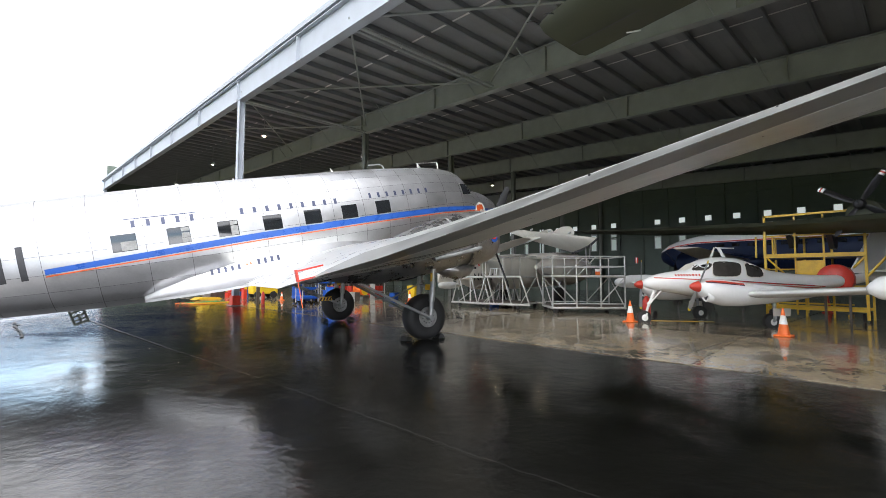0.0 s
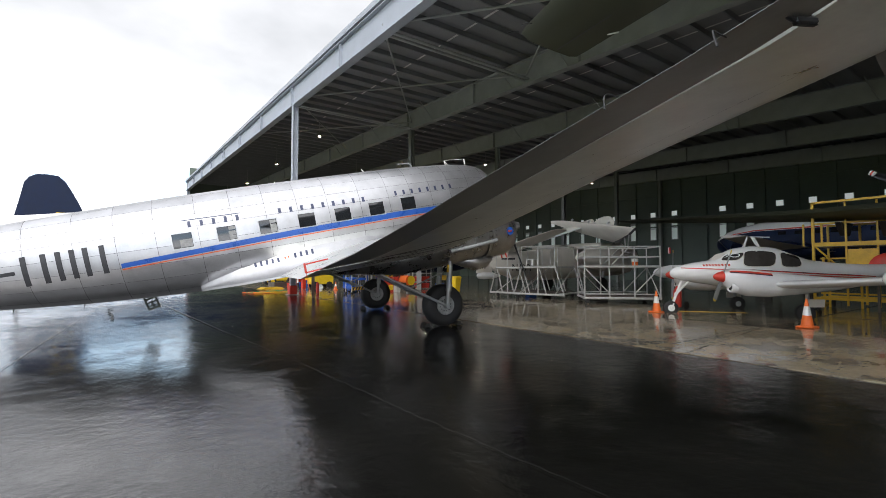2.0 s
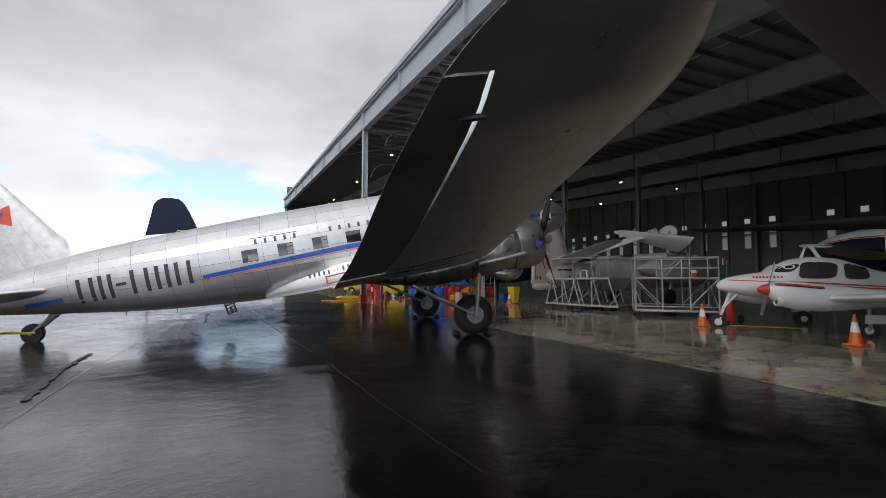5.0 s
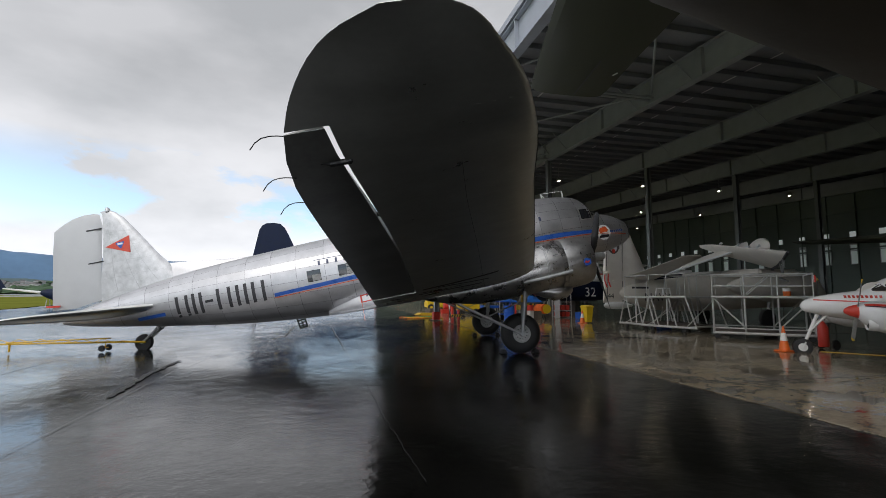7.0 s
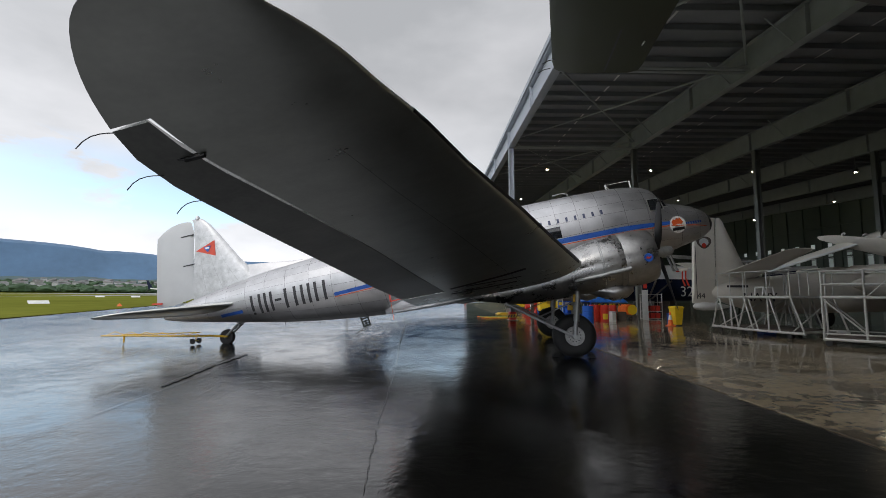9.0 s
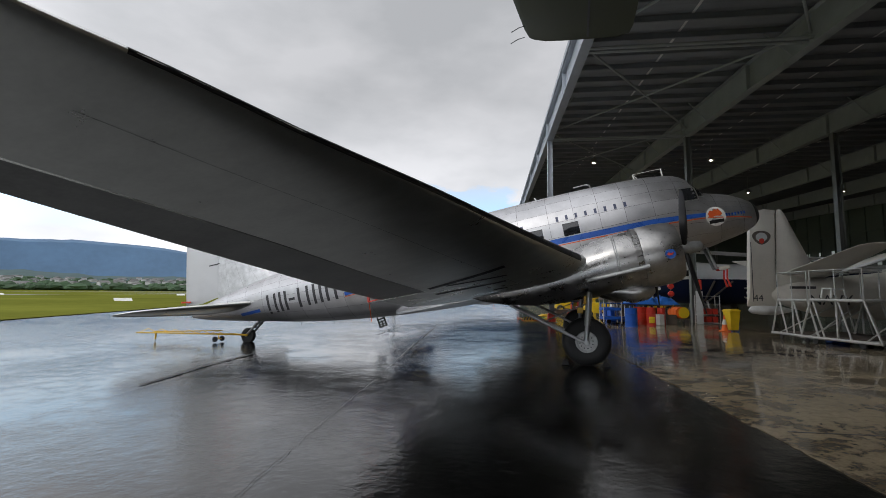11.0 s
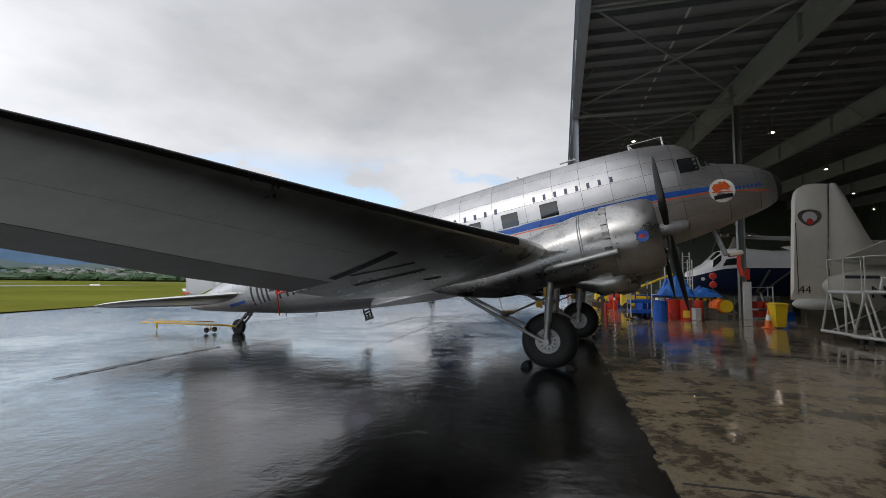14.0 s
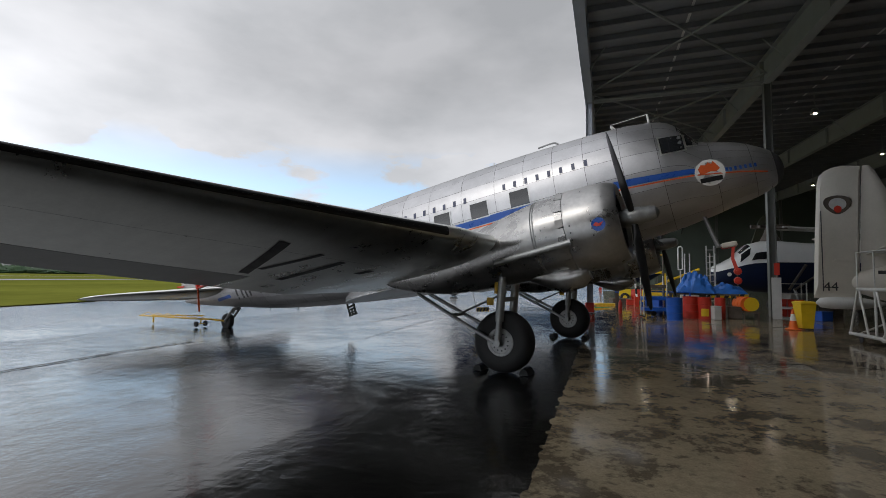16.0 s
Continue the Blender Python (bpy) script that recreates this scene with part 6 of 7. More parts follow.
part("fold_jack", Build().path(fold((18.3, 10.9, 2.75), (18.5, 11.0, 2.3), (18.9, 11.5, 2.15), (18.4, 10.7, 2.0)), 0.035, 8).path(fold((17.9, 10.4, 2.8), (18.1, 10.6, 2.2)), 0.03, 8), M_STEEL, trk, "grey fold jack and pipes")
for y in (-1.9, 1.9):
    part("engine_nacelle", Build().loft([circle((x, y, 2.1), r, r * 1.05, 24) for x, r in ((5.2, 0.1), (6.2, 0.5), (7.6, 0.7), (9.3, 0.72), (9.8, 0.62), (9.85, 0.3))]), M_GREYW, trk, "", True)
    part("inner_wing", Build().box((7.6, y * 0.7, 2.75), (2.3, 2.2, 0.3), None, 0.1), M_GREYW, trk)
    gg = part("main_leg", Build().tube((7.5, y, 1.6), (7.3, y, 0.64), 0.07), M_STEEL, trk)
    part("tyre", tyre(Build(), (7.3, y, 0.64), 0.42, 0.26), M_RUBBER, gg, "", True)

# ---- white and navy helicopter ----
hel = thing("helicopter", at(12.75, 26.4, 4), "large white and navy helicopter with its rotor folded", "helicopter")
HS = [(0.0, 1.95, 0.05, 0.1), (0.1, 1.95, 0.5, 0.5), (0.5, 2.05, 0.85, 0.72), (1.0, 2.2, 1.0, 1.0), (1.6, 2.35, 1.08, 1.3), (2.6, 2.4, 1.1, 1.42), (5.0, 2.4, 1.1, 1.4), (7.0, 2.35, 1.05, 1.3), (9.0, 2.5, 0.8, 1.0), (12, 2.9, 0.4, 0.5), (15, 3.2, 0.2, 0.3)]
hx = [0, 0.05, 0.1, 0.25, 0.5, 0.75, 1.0, 1.3, 1.6, 2.1, 2.6, 4, 5, 6, 7, 8, 9, 10.5, 12, 13.5, 15]


def hsec(x):
    o = hermite([(-r[0],) + r[1:] for r in HS], -x)
    return o


def roof_scale(x):
    return float(np.interp(x, [0.1, 0.5, 1.0, 1.7, 2.6, 3.4, 9.0], [0.55, 0.50, 0.50, 0.78, 0.76, 0.66, 0.70]))


for nm, lo, hi, mat, lab in (("lower_hull", -math.pi, 0.06, M_NAVY, "navy blue lower hull"), ("upper_hull", 0.0, math.pi, M_CWHITE, "white upper hull")):
    rings = []
    for x in hx:
        cz, w, hh2 = hsec(x)
        ring = []
        for k in range(17):
            a = lo + (hi - lo) * k / 16 if nm == "upper_hull" else -math.pi + math.pi * k / 16
            ca, sa = math.cos(a), math.sin(a)
            ring.append(Vector((x, w * math.copysign(abs(ca) ** 0.7, ca), cz + 0.02 + hh2 * (roof_scale(x) if nm == "upper_hull" else 1.0) * math.copysign(abs(sa) ** 0.8, sa))))
        rings.append(ring)
    part(nm, Build().loft(rings, closed=False), mat, hel, lab, True)


def hup(x, a, off):
    cz, w, hh2 = hsec(x)
    ca, sa = math.cos(radians(a)), math.sin(radians(a))
    return Vector((x - off, (w + off) * math.copysign(abs(ca) ** 0.7, ca), cz + 0.02 + (hh2 * roof_scale(x) + off) * abs(sa) ** 0.8))


for pts in (((1.02, 172), (1.50, 158), (1.62, 132), (1.16, 126)), ((1.02, 8), (1.50, 22), (1.62, 48), (1.16, 54)), ((1.12, 122), (1.60, 128), (1.60, 94), (1.12, 94)), ((1.12, 58), (1.60, 52), (1.60, 86), (1.12, 86)),
            ((1.40, 176), (1.66, 156), (2.50, 154), (2.50, 176)), ((1.40, 4), (1.66, 24), (2.50, 26), (2.50, 4))):
    def at_(u, v):
        f = lambda k: (pts[0][k] * (1 - u) + pts[1][k] * u) * (1 - v) + (pts[3][k] * (1 - u) + pts[2][k] * u) * v
        return f(0), f(1)
    for nm, off, e, mat, lab in (("window_frame", 0.012, 0.0, M_CWHITE, "white cockpit window frame"), ("cockpit_window", 0.022, 0.09, M_GLASS, "dark cockpit window")):
        q = [[hup(*at_(e + (1 - 2 * e) * i / 5, e + (1 - 2 * e) * j / 5), off) for j in range(6)] for i in range(6)]
        part(nm, Build().loft(q, closed=False), mat, hel, lab, True)
part("rotor_hub", Build().lathe([(0.45, 3.45), (0.3, 3.75), (0.18, 4.1), (0.1, 4.25)], (2.6, 0, 0), (0, 0, 1), 18).tube((2.0, -0.5, 4.15), (3.2, 0.5, 4.2), 0.07).tube((2.0, 0.5, 4.2), (3.2, -0.4, 4.1), 0.07).tube((1.8, 0, 4.2), (3.4, 0, 4.2), 0.09), M_RUST, hel, "dark rotor head", True)
for y in (-0.5, 0.0, 0.5):
    part("folded_blade", Build().prism([(3.0, y, 4.1), (3.0, y + 0.38, 4.1), (11.0, y * 1.6 + 0.3, 3.6), (11.0, y * 1.6, 3.6)], (0, 0, 0.05)), M_PALE, hel, "folded rotor blade")
part("side_float_strut", Build().tube((3.6, -1.1, 2.3), (2.6, -2.1, 1.2), 0.06).tube((4.6, -1.1, 2.3), (2.8, -2.1, 1.2), 0.05), M_RUST, hel)
for y in (-1.6, 1.6):
    gg = part("leg", Build().tube((3.2, y * 0.6, 1.2), (3.2, y, 0.35), 0.06), M_STEEL, hel)
    part("tyre", tyre(Build(), (3.2, y, 0.34), 0.34, 0.22), M_RUBBER, gg, "", True)
gg = part("tail_leg", Build().tube((13, 0, 2.7), (13, 0, 0.3), 0.08), M_STEEL, hel)
flat_text("32", 0.9, pose(5.1, -1.13, 1.35, 90, 0, 0), M_WHITE, hel)
part("hull_light", Build().lathe([(0.0, 0.02), (0.09, 0.02), (0.09, -0.02)], (0.62, -0.93, 1.85), (0, -1, 0), 16), M_WHITE, hel)

# ---- drums, bin and clutter round the column ----
def drum(x, y, mat, label, lying=None, r=0.29, h=0.88, z=0.0, mat2=None):
    m = at(x, y, 0, z) if lying is None else at(x, y, lying, r + z) @ pose(0, 0, 0, 90, 0, 0)
    t = thing("drum", m, label, "drum", "oil drums")
    part("shell", Build().lathe([(0.0, 0.015), (r - 0.02, 0.015), (r - 0.02, 0.0), (r, 0.0), (r, 0.02), (r - 0.01, 0.03), (r - 0.01, h * 0.32), (r + 0.006, h * 0.335), (r - 0.01, h * 0.35), (r - 0.01, h * 0.65), (r + 0.006, h * 0.665), (r - 0.01, h * 0.68), (r - 0.01, h - 0.03), (r, h - 0.02), (r, h), (r - 0.02, h), (r - 0.02, h - 0.015), (0, h - 0.015)], n=28), mat, t, "", True)
    if mat2:
        part("label_patch", Build().loft([[Vector(((r + 0.003) * math.cos(a), (r + 0.003) * math.sin(a), z2)) for a in [radians(-120 + 12 * k) for k in range(6)]] for z2 in (0.12, 0.42)], closed=False), mat2, t, "yellow label")
    return t


drum(10.62, 20.2, M_BLUEP, "blue plastic drum standing on the concrete")
drum(11.3, 21.35, M_REDP, "red steel drum standing with others")
drum(11.78, 21.3, M_REDP, "red steel drum with a yellow label", None, 0.27, 0.86, 0, M_YELP)
drum(12.4, 21.7, M_REDP, "slim red gas bottle drum", None, 0.20, 0.85)
drum(13.42, 21.9, M_CONE, "orange drum with a yellow end lying on a rack", 190, 0.29, 0.85, 0.32, None)
b = thing("drum_rack", at(13.37, 22.2), "low grimy steel rack under an orange drum", "rack")
part("frame", Build().box((0, 0, 0.28), (0.9, 0.6, 0.06)).box((-0.4, 0, 0.13), (0.06, 0.6, 0.26)).box((0.4, 0, 0.13), (0.06, 0.6, 0.26)), M_RUST, b)
part("drum_cap", Build().lathe([(0.0, 0.0), (0.275, 0.0), (0.275, 0.006), (0, 0.006)], (0.15, -0.31, 0.61), (0.17, -0.98, 0), 26), M_YELP, b, "yellow drum end")
b = thing("wheelie_bin", at(14.2, 18.3, 12) @ Matrix.Scale(0.93, 4), "yellow plastic wheelie bin standing on the concrete", "bin")
part("body", Build().loft([[Vector((sx * w, sy * d, z)) for sx, sy in ((-1, -1), (1, -1), (1, 1), (-1, 1))] for z, w, d in ((0.06, 0.17, 0.18), (0.85, 0.23, 0.25), (0.90, 0.245, 0.27), (0.90, 0.22, 0.24))]), M_YELP, b)
part("lid", Build().loft([[Vector((sx * w, sy * d, z)) for sx, sy in ((-1, -1), (1, -1), (1, 1), (-1, 1))] for z, w, d in ((0.905, 0.255, 0.285), (0.94, 0.25, 0.28), (0.985, 0.18, 0.21))]), M_YELP, b, "closed lid")
part("handle", Build().tube((-0.2, 0.31, 0.88), (0.2, 0.31, 0.88), 0.018), M_YELP, b)
for x in (-0.24, 0.24):
    part("wheel", tyre(Build(), (x, 0.24, 0.10), 0.10, 0.05, (1, 0, 0)), M_RUBBER, b, "", True)
b = thing("leaning_panel", at(14.62, 22.9), "pale panel leaning against a steel column", "panel")
part("panel", Build().box((0, -0.02, 0.85), (0.34, 0.03, 1.7), None, 0.01), M_PALE, b)
part("sign", Build().box((0.02, -0.06, 2.05), (0.2, 0.01, 0.5)), M_RED, b, "red sign")
for k in range(6):
    x, z = 14.95 + 0.30 * (k % 3), 0.08 + 0.42 * (k // 3)
    b = thing("red_bin", at(x, 23.6, 0, z), "red plastic storage bin on a rack", "storage bin", "red storage bins")
    part("body", Build().loft([[Vector((sx * w, sy * 0.22, zz)) for sx, sy in ((-1, -1), (1, -1), (1, 1), (-1, 1))] for zz, w in ((0, 0.11), (0.30, 0.135))]), M_REDP, b)
b = thing("storage_rack", at(15.25, 23.6), "open steel rack with storage bins", "rack")
for x in (-0.5, 0.5):
    for y in (-0.3, 0.3):
        part("post", Build().tube((x, y, 0), (x, y, 1.5), 0.025, 8), M_GALV, b)
for z in (0.05, 0.47, 1.0, 1.45):
    part("shelf", Build().box((0, 0, z), (1.05, 0.64, 0.025)), M_GALV, b)


def heap(name, x, y, sx, sy, sz, mat, label, cat, seed, z=0.0):
    """A crumpled sheet over a pile."""
    t = thing(name, at(x, y, 0, z), label, cat)
    n = 16
    bb = Build()
    for i in range(n + 1):
        for j in range(n + 1):
            u, v = i / n * 2 - 1, j / n * 2 - 1
            hgt = max(0.0, (1 - u * u)) ** 0.6 * max(0.0, (1 - v * v)) ** 0.6
            nz = noise.fractal(Vector((u * 2.2 + seed, v * 2.2, seed)), 0.8, 2.0, 4)
            bb.v.append((u * sx / 2, v * sy / 2, hgt * sz * (0.75 + 0.45 * nz) + 0.01))
    bb.f = [(i * (n + 1) + j, (i + 1) * (n + 1) + j, (i + 1) * (n + 1) + j + 1, i * (n + 1) + j + 1) for i in range(n) for j in range(n)]
    part("sheet", bb, mat, t)
    return t


b = thing("work_bench", at(11.9, 22.9), "cluttered steel bench under blue sheeting", "bench")
part("top", Build().box((0, 0, 0.95), (2.6, 0.8, 0.06)), M_RUST, b)
for x in (-1.2, 1.2):
    for y in (-0.35, 0.35):
        part("leg", Build().tube((x, y, 0), (x, y, 0.95), 0.03, 8), M_RUST, b)
heap("blue_tarpaulin", 11.65, 22.9, 1.5, 1.0, 1.0, M_TARP, "crumpled blue tarpaulin over a bench", "tarpaulin", 2.0, 0.98)
heap("blue_tarpaulin", 12.85, 23.1, 1.5, 1.0, 0.5, M_TARP, "low crumpled blue tarpaulin", "tarpaulin", 5.0, 0.98)
for k, (x, y, w, d, hh2, mat) in enumerate(((12.95, 22.1, 0.5, 0.4, 0.45, M_RUST), (11.3, 22.0, 0.4, 0.4, 0.6, M_BLUEP), (12.15, 21.1, 0.28, 0.35, 0.5, M_PALE), (16.1, 22.8, 0.5, 0.4, 0.35, M_BLUEP), (10.3, 23.3, 0.6, 0.5, 0.8, M_BLUEP))):
    b = thing("storage_box", at(x, y, 10 * k), ("grimy metal", "blue plastic", "pale plastic", "blue plastic", "blue plastic")[k] + " box among the clutter", "box", "clutter boxes")
    part("body", Build().box((0, 0, hh2 / 2), (w, d, hh2), None, 0.02), mat, b)
    part("lid", Build().box((0, 0, hh2 + 0.02), (w + 0.03, d + 0.03, 0.04), None, 0.01), mat, b)
b = thing("red_lamps", at(13.3, 23.1), "pair of red round lamps on a post", "lamp post")
part("post", Build().tube((0, 0, 0), (0, 0, 2.1), 0.03), M_RUST, b)
for z in (1.55, 1.95):
    part("lamp", Build().lathe([(0.0, -0.12), (0.14, -0.1), (0.16, 0), (0.14, 0.1), (0, 0.12)], (0, -0.05, z), (0, 1, 0), 18), M_REDP, b, "", True)
# tall tool trolley with a ladder frame
b = thing("tool_trolley", at(9.95, 21.6, 10), "tall steel trolley frame with blue trays", "trolley")
for x in (-0.45, 0.45):
    for y in (-0.3, 0.3):
        part("post", Build().tube((x, y, 0.08), (x, y, 1.75), 0.025, 8), M_GALV, b)
for z, mat in ((0.35, M_BLUEP), (0.8, M_BLUEP), (1.3, M_RUST)):
    part("tray", Build().box((0, 0, z), (0.92, 0.6, 0.14), None, 0.01), mat, b)
for x in (-0.45, 0.45):
    part("castor", tyre(Build(), (x, -0.3, 0.07), 0.07, 0.04), M_RUBBER, b)
    part("castor", tyre(Build(), (x, 0.3, 0.07), 0.07, 0.04), M_RUBBER, b)
b = thing("access_ladder", at(11.9, 23.6, 0), "tall narrow steel access ladder", "ladder")
for x in (-0.55, -0.35, 0.45, 0.65):
    part("rail", Build().tube((x, 0, 0), (x, 0, 2.75), 0.025, 8), M_PALE if x < 0 else M_GALV, b)
for k in range(8):
    part("rung", Build().tube((0.45, 0, 0.3 + 0.3 * k), (0.65, 0, 0.3 + 0.3 * k), 0.014, 8), M_GALV, b)
# yellow tug far back
b = thing("tow_tug", at(9.4, 36.4, 3), "squat yellow tow tug parked deep in the hangar", "tug")
part("body", Build().box((0, 0, 0.62), (2.2, 1.2, 0.55), None, 0.08).box((-0.75, 0, 0.98), (0.55, 1.1, 0.3), None, 0.06), M_YELP, b)
part("seat", Build().box((0.25, 0, 1.02), (0.5, 0.9, 0.25), None, 0.06), M_BLACK, b)
part("roll_bar", Build().path([(0.7, -0.5, 0.9), (0.7, -0.5, 1.7), (0.7, 0.5, 1.7), (0.7, 0.5, 0.9)], 0.03), M_BLACK, b)
for x in (-0.7, 0.7):
    for y in (-0.6, 0.6):
        w = part("wheel", tyre(Build(), (x, y, 0.32), 0.32, 0.22), M_RUBBER, b, "", True)
        part("rim", Build().lathe([(0, -0.12), (0.15, -0.12), (0.15, 0.12), (0, 0.12)], (x, y, 0.32), (0, 1, 0), 16), M_YELP, w)
b = thing("red_tank", at(9.6, 32.0, 0), "red cylindrical tank on a low cradle", "tank")
part("shell", Build().lathe([(0, 0), (0.33, 0.04), (0.35, 0.1), (0.35, 0.9), (0.33, 0.96), (0, 1.0)], (-0.5, 0, 0.62), (1, 0, 0), 24), M_REDP, b, "", True)
part("cradle", Build().box((-0.3, 0, 0.14), (0.1, 0.6, 0.28)).box((0.3, 0, 0.14), (0.1, 0.6, 0.28)), M_RUST, b)
b = thing("boom_barrier", at(9.4, 35.4, 0), "yellow and black striped barrier boom", "barrier")
for k in range(8):
    part("stripe_section", Build().box((-2.0 + 0.5 * k, 0, 1.9 + 0.03 * k), (0.5, 0.12, 0.16)), M_YELP if k % 2 else M_BLACK, b)
part("post", Build().box((1.9, 0, 1.0), (0.2, 0.2, 2.1)), M_YELP, b)
b = thing("ground_power_unit", at(10.5, 29.4, 0), "yellow ground equipment with a sloping arm", "ground unit")
part("body", Build().box((0, 0, 0.6), (1.6, 0.9, 0.7), None, 0.05), M_YELP, b)
part("arm", Build().tube((-0.6, 0, 1.0), (2.2, 0.2, 2.2), 0.07), M_YELP, b)
for x in (-0.5, 0.5):
    for y in (-0.45, 0.45):
        part("wheel", tyre(Build(), (x, y, 0.22), 0.22, 0.14), M_RUBBER, b, "", True)
# fire bottle by the far wheel
b = thing("fire_extinguisher", at(8.6, 24.0), "red fire extinguisher beside a steel post", "extinguisher")
part("cylinder", Build().lathe([(0, 0), (0.085, 0.0), (0.09, 0.03), (0.09, 0.5), (0.05, 0.58), (0.03, 0.64), (0, 0.64)], n=18), M_REDP, b, "", True)
b = thing("sign_post", at(8.45, 24.35), "slim post with safety signs", "sign post")
part("post", Build().box((0, 0, 0.9), (0.16, 0.08, 1.8)), M_RUST, b)
part("sign_red", Build().box((0, -0.05, 1.65), (0.2, 0.01, 0.2)), M_REDP, b)
part("sign_blue", Build().box((0, -0.05, 1.1), (0.2, 0.01, 0.25)), M_BLUEP, b)


# ---- tail of a brown camouflaged transport above the slab's edge ----
tail = thing("camouflaged_transport", HANGAR, "dark brown camouflaged transport aeroplane, its tail high above the apron", "aeroplane")


def tail_q(p):
    return -2.35 + 0.16 * (min(p, 0.0) + 4.1)


rings = []
for p, zc, r, rh in ((-7.4, 4.95, 0.15, 0.2), (-7.0, 4.9, 0.8, 0.75), (-6.0, 4.8, 1.3, 1.25), (-5.0, 4.74, 1.65, 1.6), (-4.0, 4.7, 1.78, 1.75), (-2.0, 4.66, 1.82, 1.80), (0.0, 4.6, 1.84, 1.85), (2.0, 4.2, 1.85, 2.0), (4.0, 3.6, 1.85, 2.1), (6.0, 3.3, 1.7, 2.0), (7.2, 3.1, 1.0, 1.3), (7.6, 3.0, 0.1, 0.2)):
    rings.append(circle((p, tail_q(p), zc), r, rh, 40))
part("rear_fuselage", Build().loft(rings), M_BROWN, tail, "dark brown rear fuselage", True)
rings = []
for q, p0, p1, t in ((3.92, -2.50, -1.42, 0.02), (3.88, -2.68, -1.26, 0.05), (3.7, -2.76, -1.25, 0.07), (2.4, -3.12, -1.45, 0.10), (1.2, -3.44, -1.60, 0.13), (-0.5, -4.0, -1.95, 0.17), (-2.2, -4.5, -2.3, 0.2)):
    rings.append([Vector((p0 + (p1 - p0) * u, q, 5.20 + t * (1 + v))) for u, v in ((0, 0), (0.05, 0.7), (0.3, 1.0), (0.7, 0.6), (1, 0.1), (1, -0.1), (0.7, -0.6), (0.3, -1.0), (0.05, -0.7))])
stab = part("tailplane", Build().loft(rings), M_OLIVE, tail, "dark olive tailplane", True)
part("elevator_gap", Build().loft([[Vector((-1.86 - 0.16 * (3.7 - q) - d, q, 5.185)) for d in (0, 0.03)] for q in (3.82, 3.2, 2.6)], closed=False), M_DARK, stab)
part("static_wick", Build().tube((-1.58, 3.0, 5.19), (-1.66, 2.75, 5.10), 0.012, 6), M_WHITE, stab, "short white wick")
for q in (3.86, 3.56):
    part("static_wick", Build().path([(-2.75, q, 5.25), (-2.85, q + 0.03, 5.24), (-2.95, q + 0.05, 5.19)], 0.006, 6), M_BLACK, stab)
for q in (-3.1, -0.6):
    lg = part("landing_gear_leg", Build().tube((4.2, q, 2.2), (4.2, q, 0.45), 0.09, 10), M_STEEL, tail)
    part("tyre", tyre(Build(), (4.2, q, 0.42), 0.42, 0.3), M_RUBBER, lg, "", True)

# ---- olive aeroplane with a long low wing deep in the hangar ----
oli = thing("olive_aeroplane", at(18.0, 0.0), "matt olive-green propeller aeroplane with a long wing", "aeroplane")
rings = []
for u, (x, y, z, c, t) in enumerate(((24.2, 14.9, 4.08, 0.9, 0.03), (23.9, 14.4, 4.02, 1.7, 0.10), (22.0, 9.4, 3.58, 2.2, 0.16), (20.0, 4.2, 3.16, 2.7, 0.22), (18.5, 1.5, 2.98, 3.0, 0.26), (17.6, -1.0, 2.9, 3.2, 0.28))):
    rings.append([Vector((x - 18.0 + c * (0.5 - v), y + 0.25 * c * (v - 0.5), z + t * w)) for v, w in ((0, 0.1), (0.2, 0.8), (0.5, 1.0), (0.8, 0.8), (0.95, 0.4), (1, 0), (0.95, -0.4), (0.8, -0.8), (0.5, -1.0), (0.2, -0.7), (0, -0.1))])
part("wing", Build().loft(rings), M_OLIVE, oli, "dark olive wing", True)
for x, y, z in ((1.2, 3.45, 2.80), (0.9, 2.35, 2.72)):
    part("pylon", Build().prism([(x - 0.5, y, z), (x + 0.7, y, z), (x + 0.35, y, z - 0.42), (x - 0.05, y, z - 0.42)], (0, 0.14, 0)), M_BLACK, oli, "black underwing pylon")
part("engine_nacelle", Build().loft([[p + Vector((0.9, 1.55, 3.3)) for p in circle((x, 0, 0), r, r * 0.9, 22)] for x, r in ((-0.8, 0.30), (-0.7, 0.42), (0.2, 0.50), (1.2, 0.48), (2.4, 0.28), (3.0, 0.05))]), M_OLIVE, oli, "olive engine nacelle", True)
hub = part("propeller_hub", Build().lathe([(0.16, 0), (0.15, 0.15), (0.10, 0.26), (0, 0.3)], (0.1, 1.62, 3.55), (-1, 0, 0), 18), M_BLACK, oli, "", True)
for a in (32, 122, 212, 302):
    d = Vector((0, math.cos(radians(a)), math.sin(radians(a))))
    w = Vector((0.6, -0.8 * math.sin(radians(a)), 0.8 * math.cos(radians(a))))
    bl = part("propeller_blade", Build().loft([[Vector((0.0, 1.62, 3.55)) + d * r + w * (c / 2 * math.cos(q)) + Vector((0.02 * math.sin(q), 0, 0)) for q in [k * math.pi / 4 for k in range(8)]] for r, c in ((0.1, 0.1), (0.35, 0.2), (0.7, 0.22), (1.0, 0.17), (1.10, 0.08))]), M_BLACK, hub, "black blade with a banded tip", True)
for r0, r1, mat in ((0.93, 0.99, M_WHITE), (0.99, 1.03, M_RED), (1.03, 1.07, M_WHITE)):
    for a in (32, 122):
        d = Vector((0, math.cos(radians(a)), math.sin(radians(a))))
        part("tip_band", Build().tube(Vector((-0.02, 1.62, 3.55)) + d * r0, Vector((-0.02, 1.62, 3.55)) + d * r1, 0.075, 10), mat, hub)
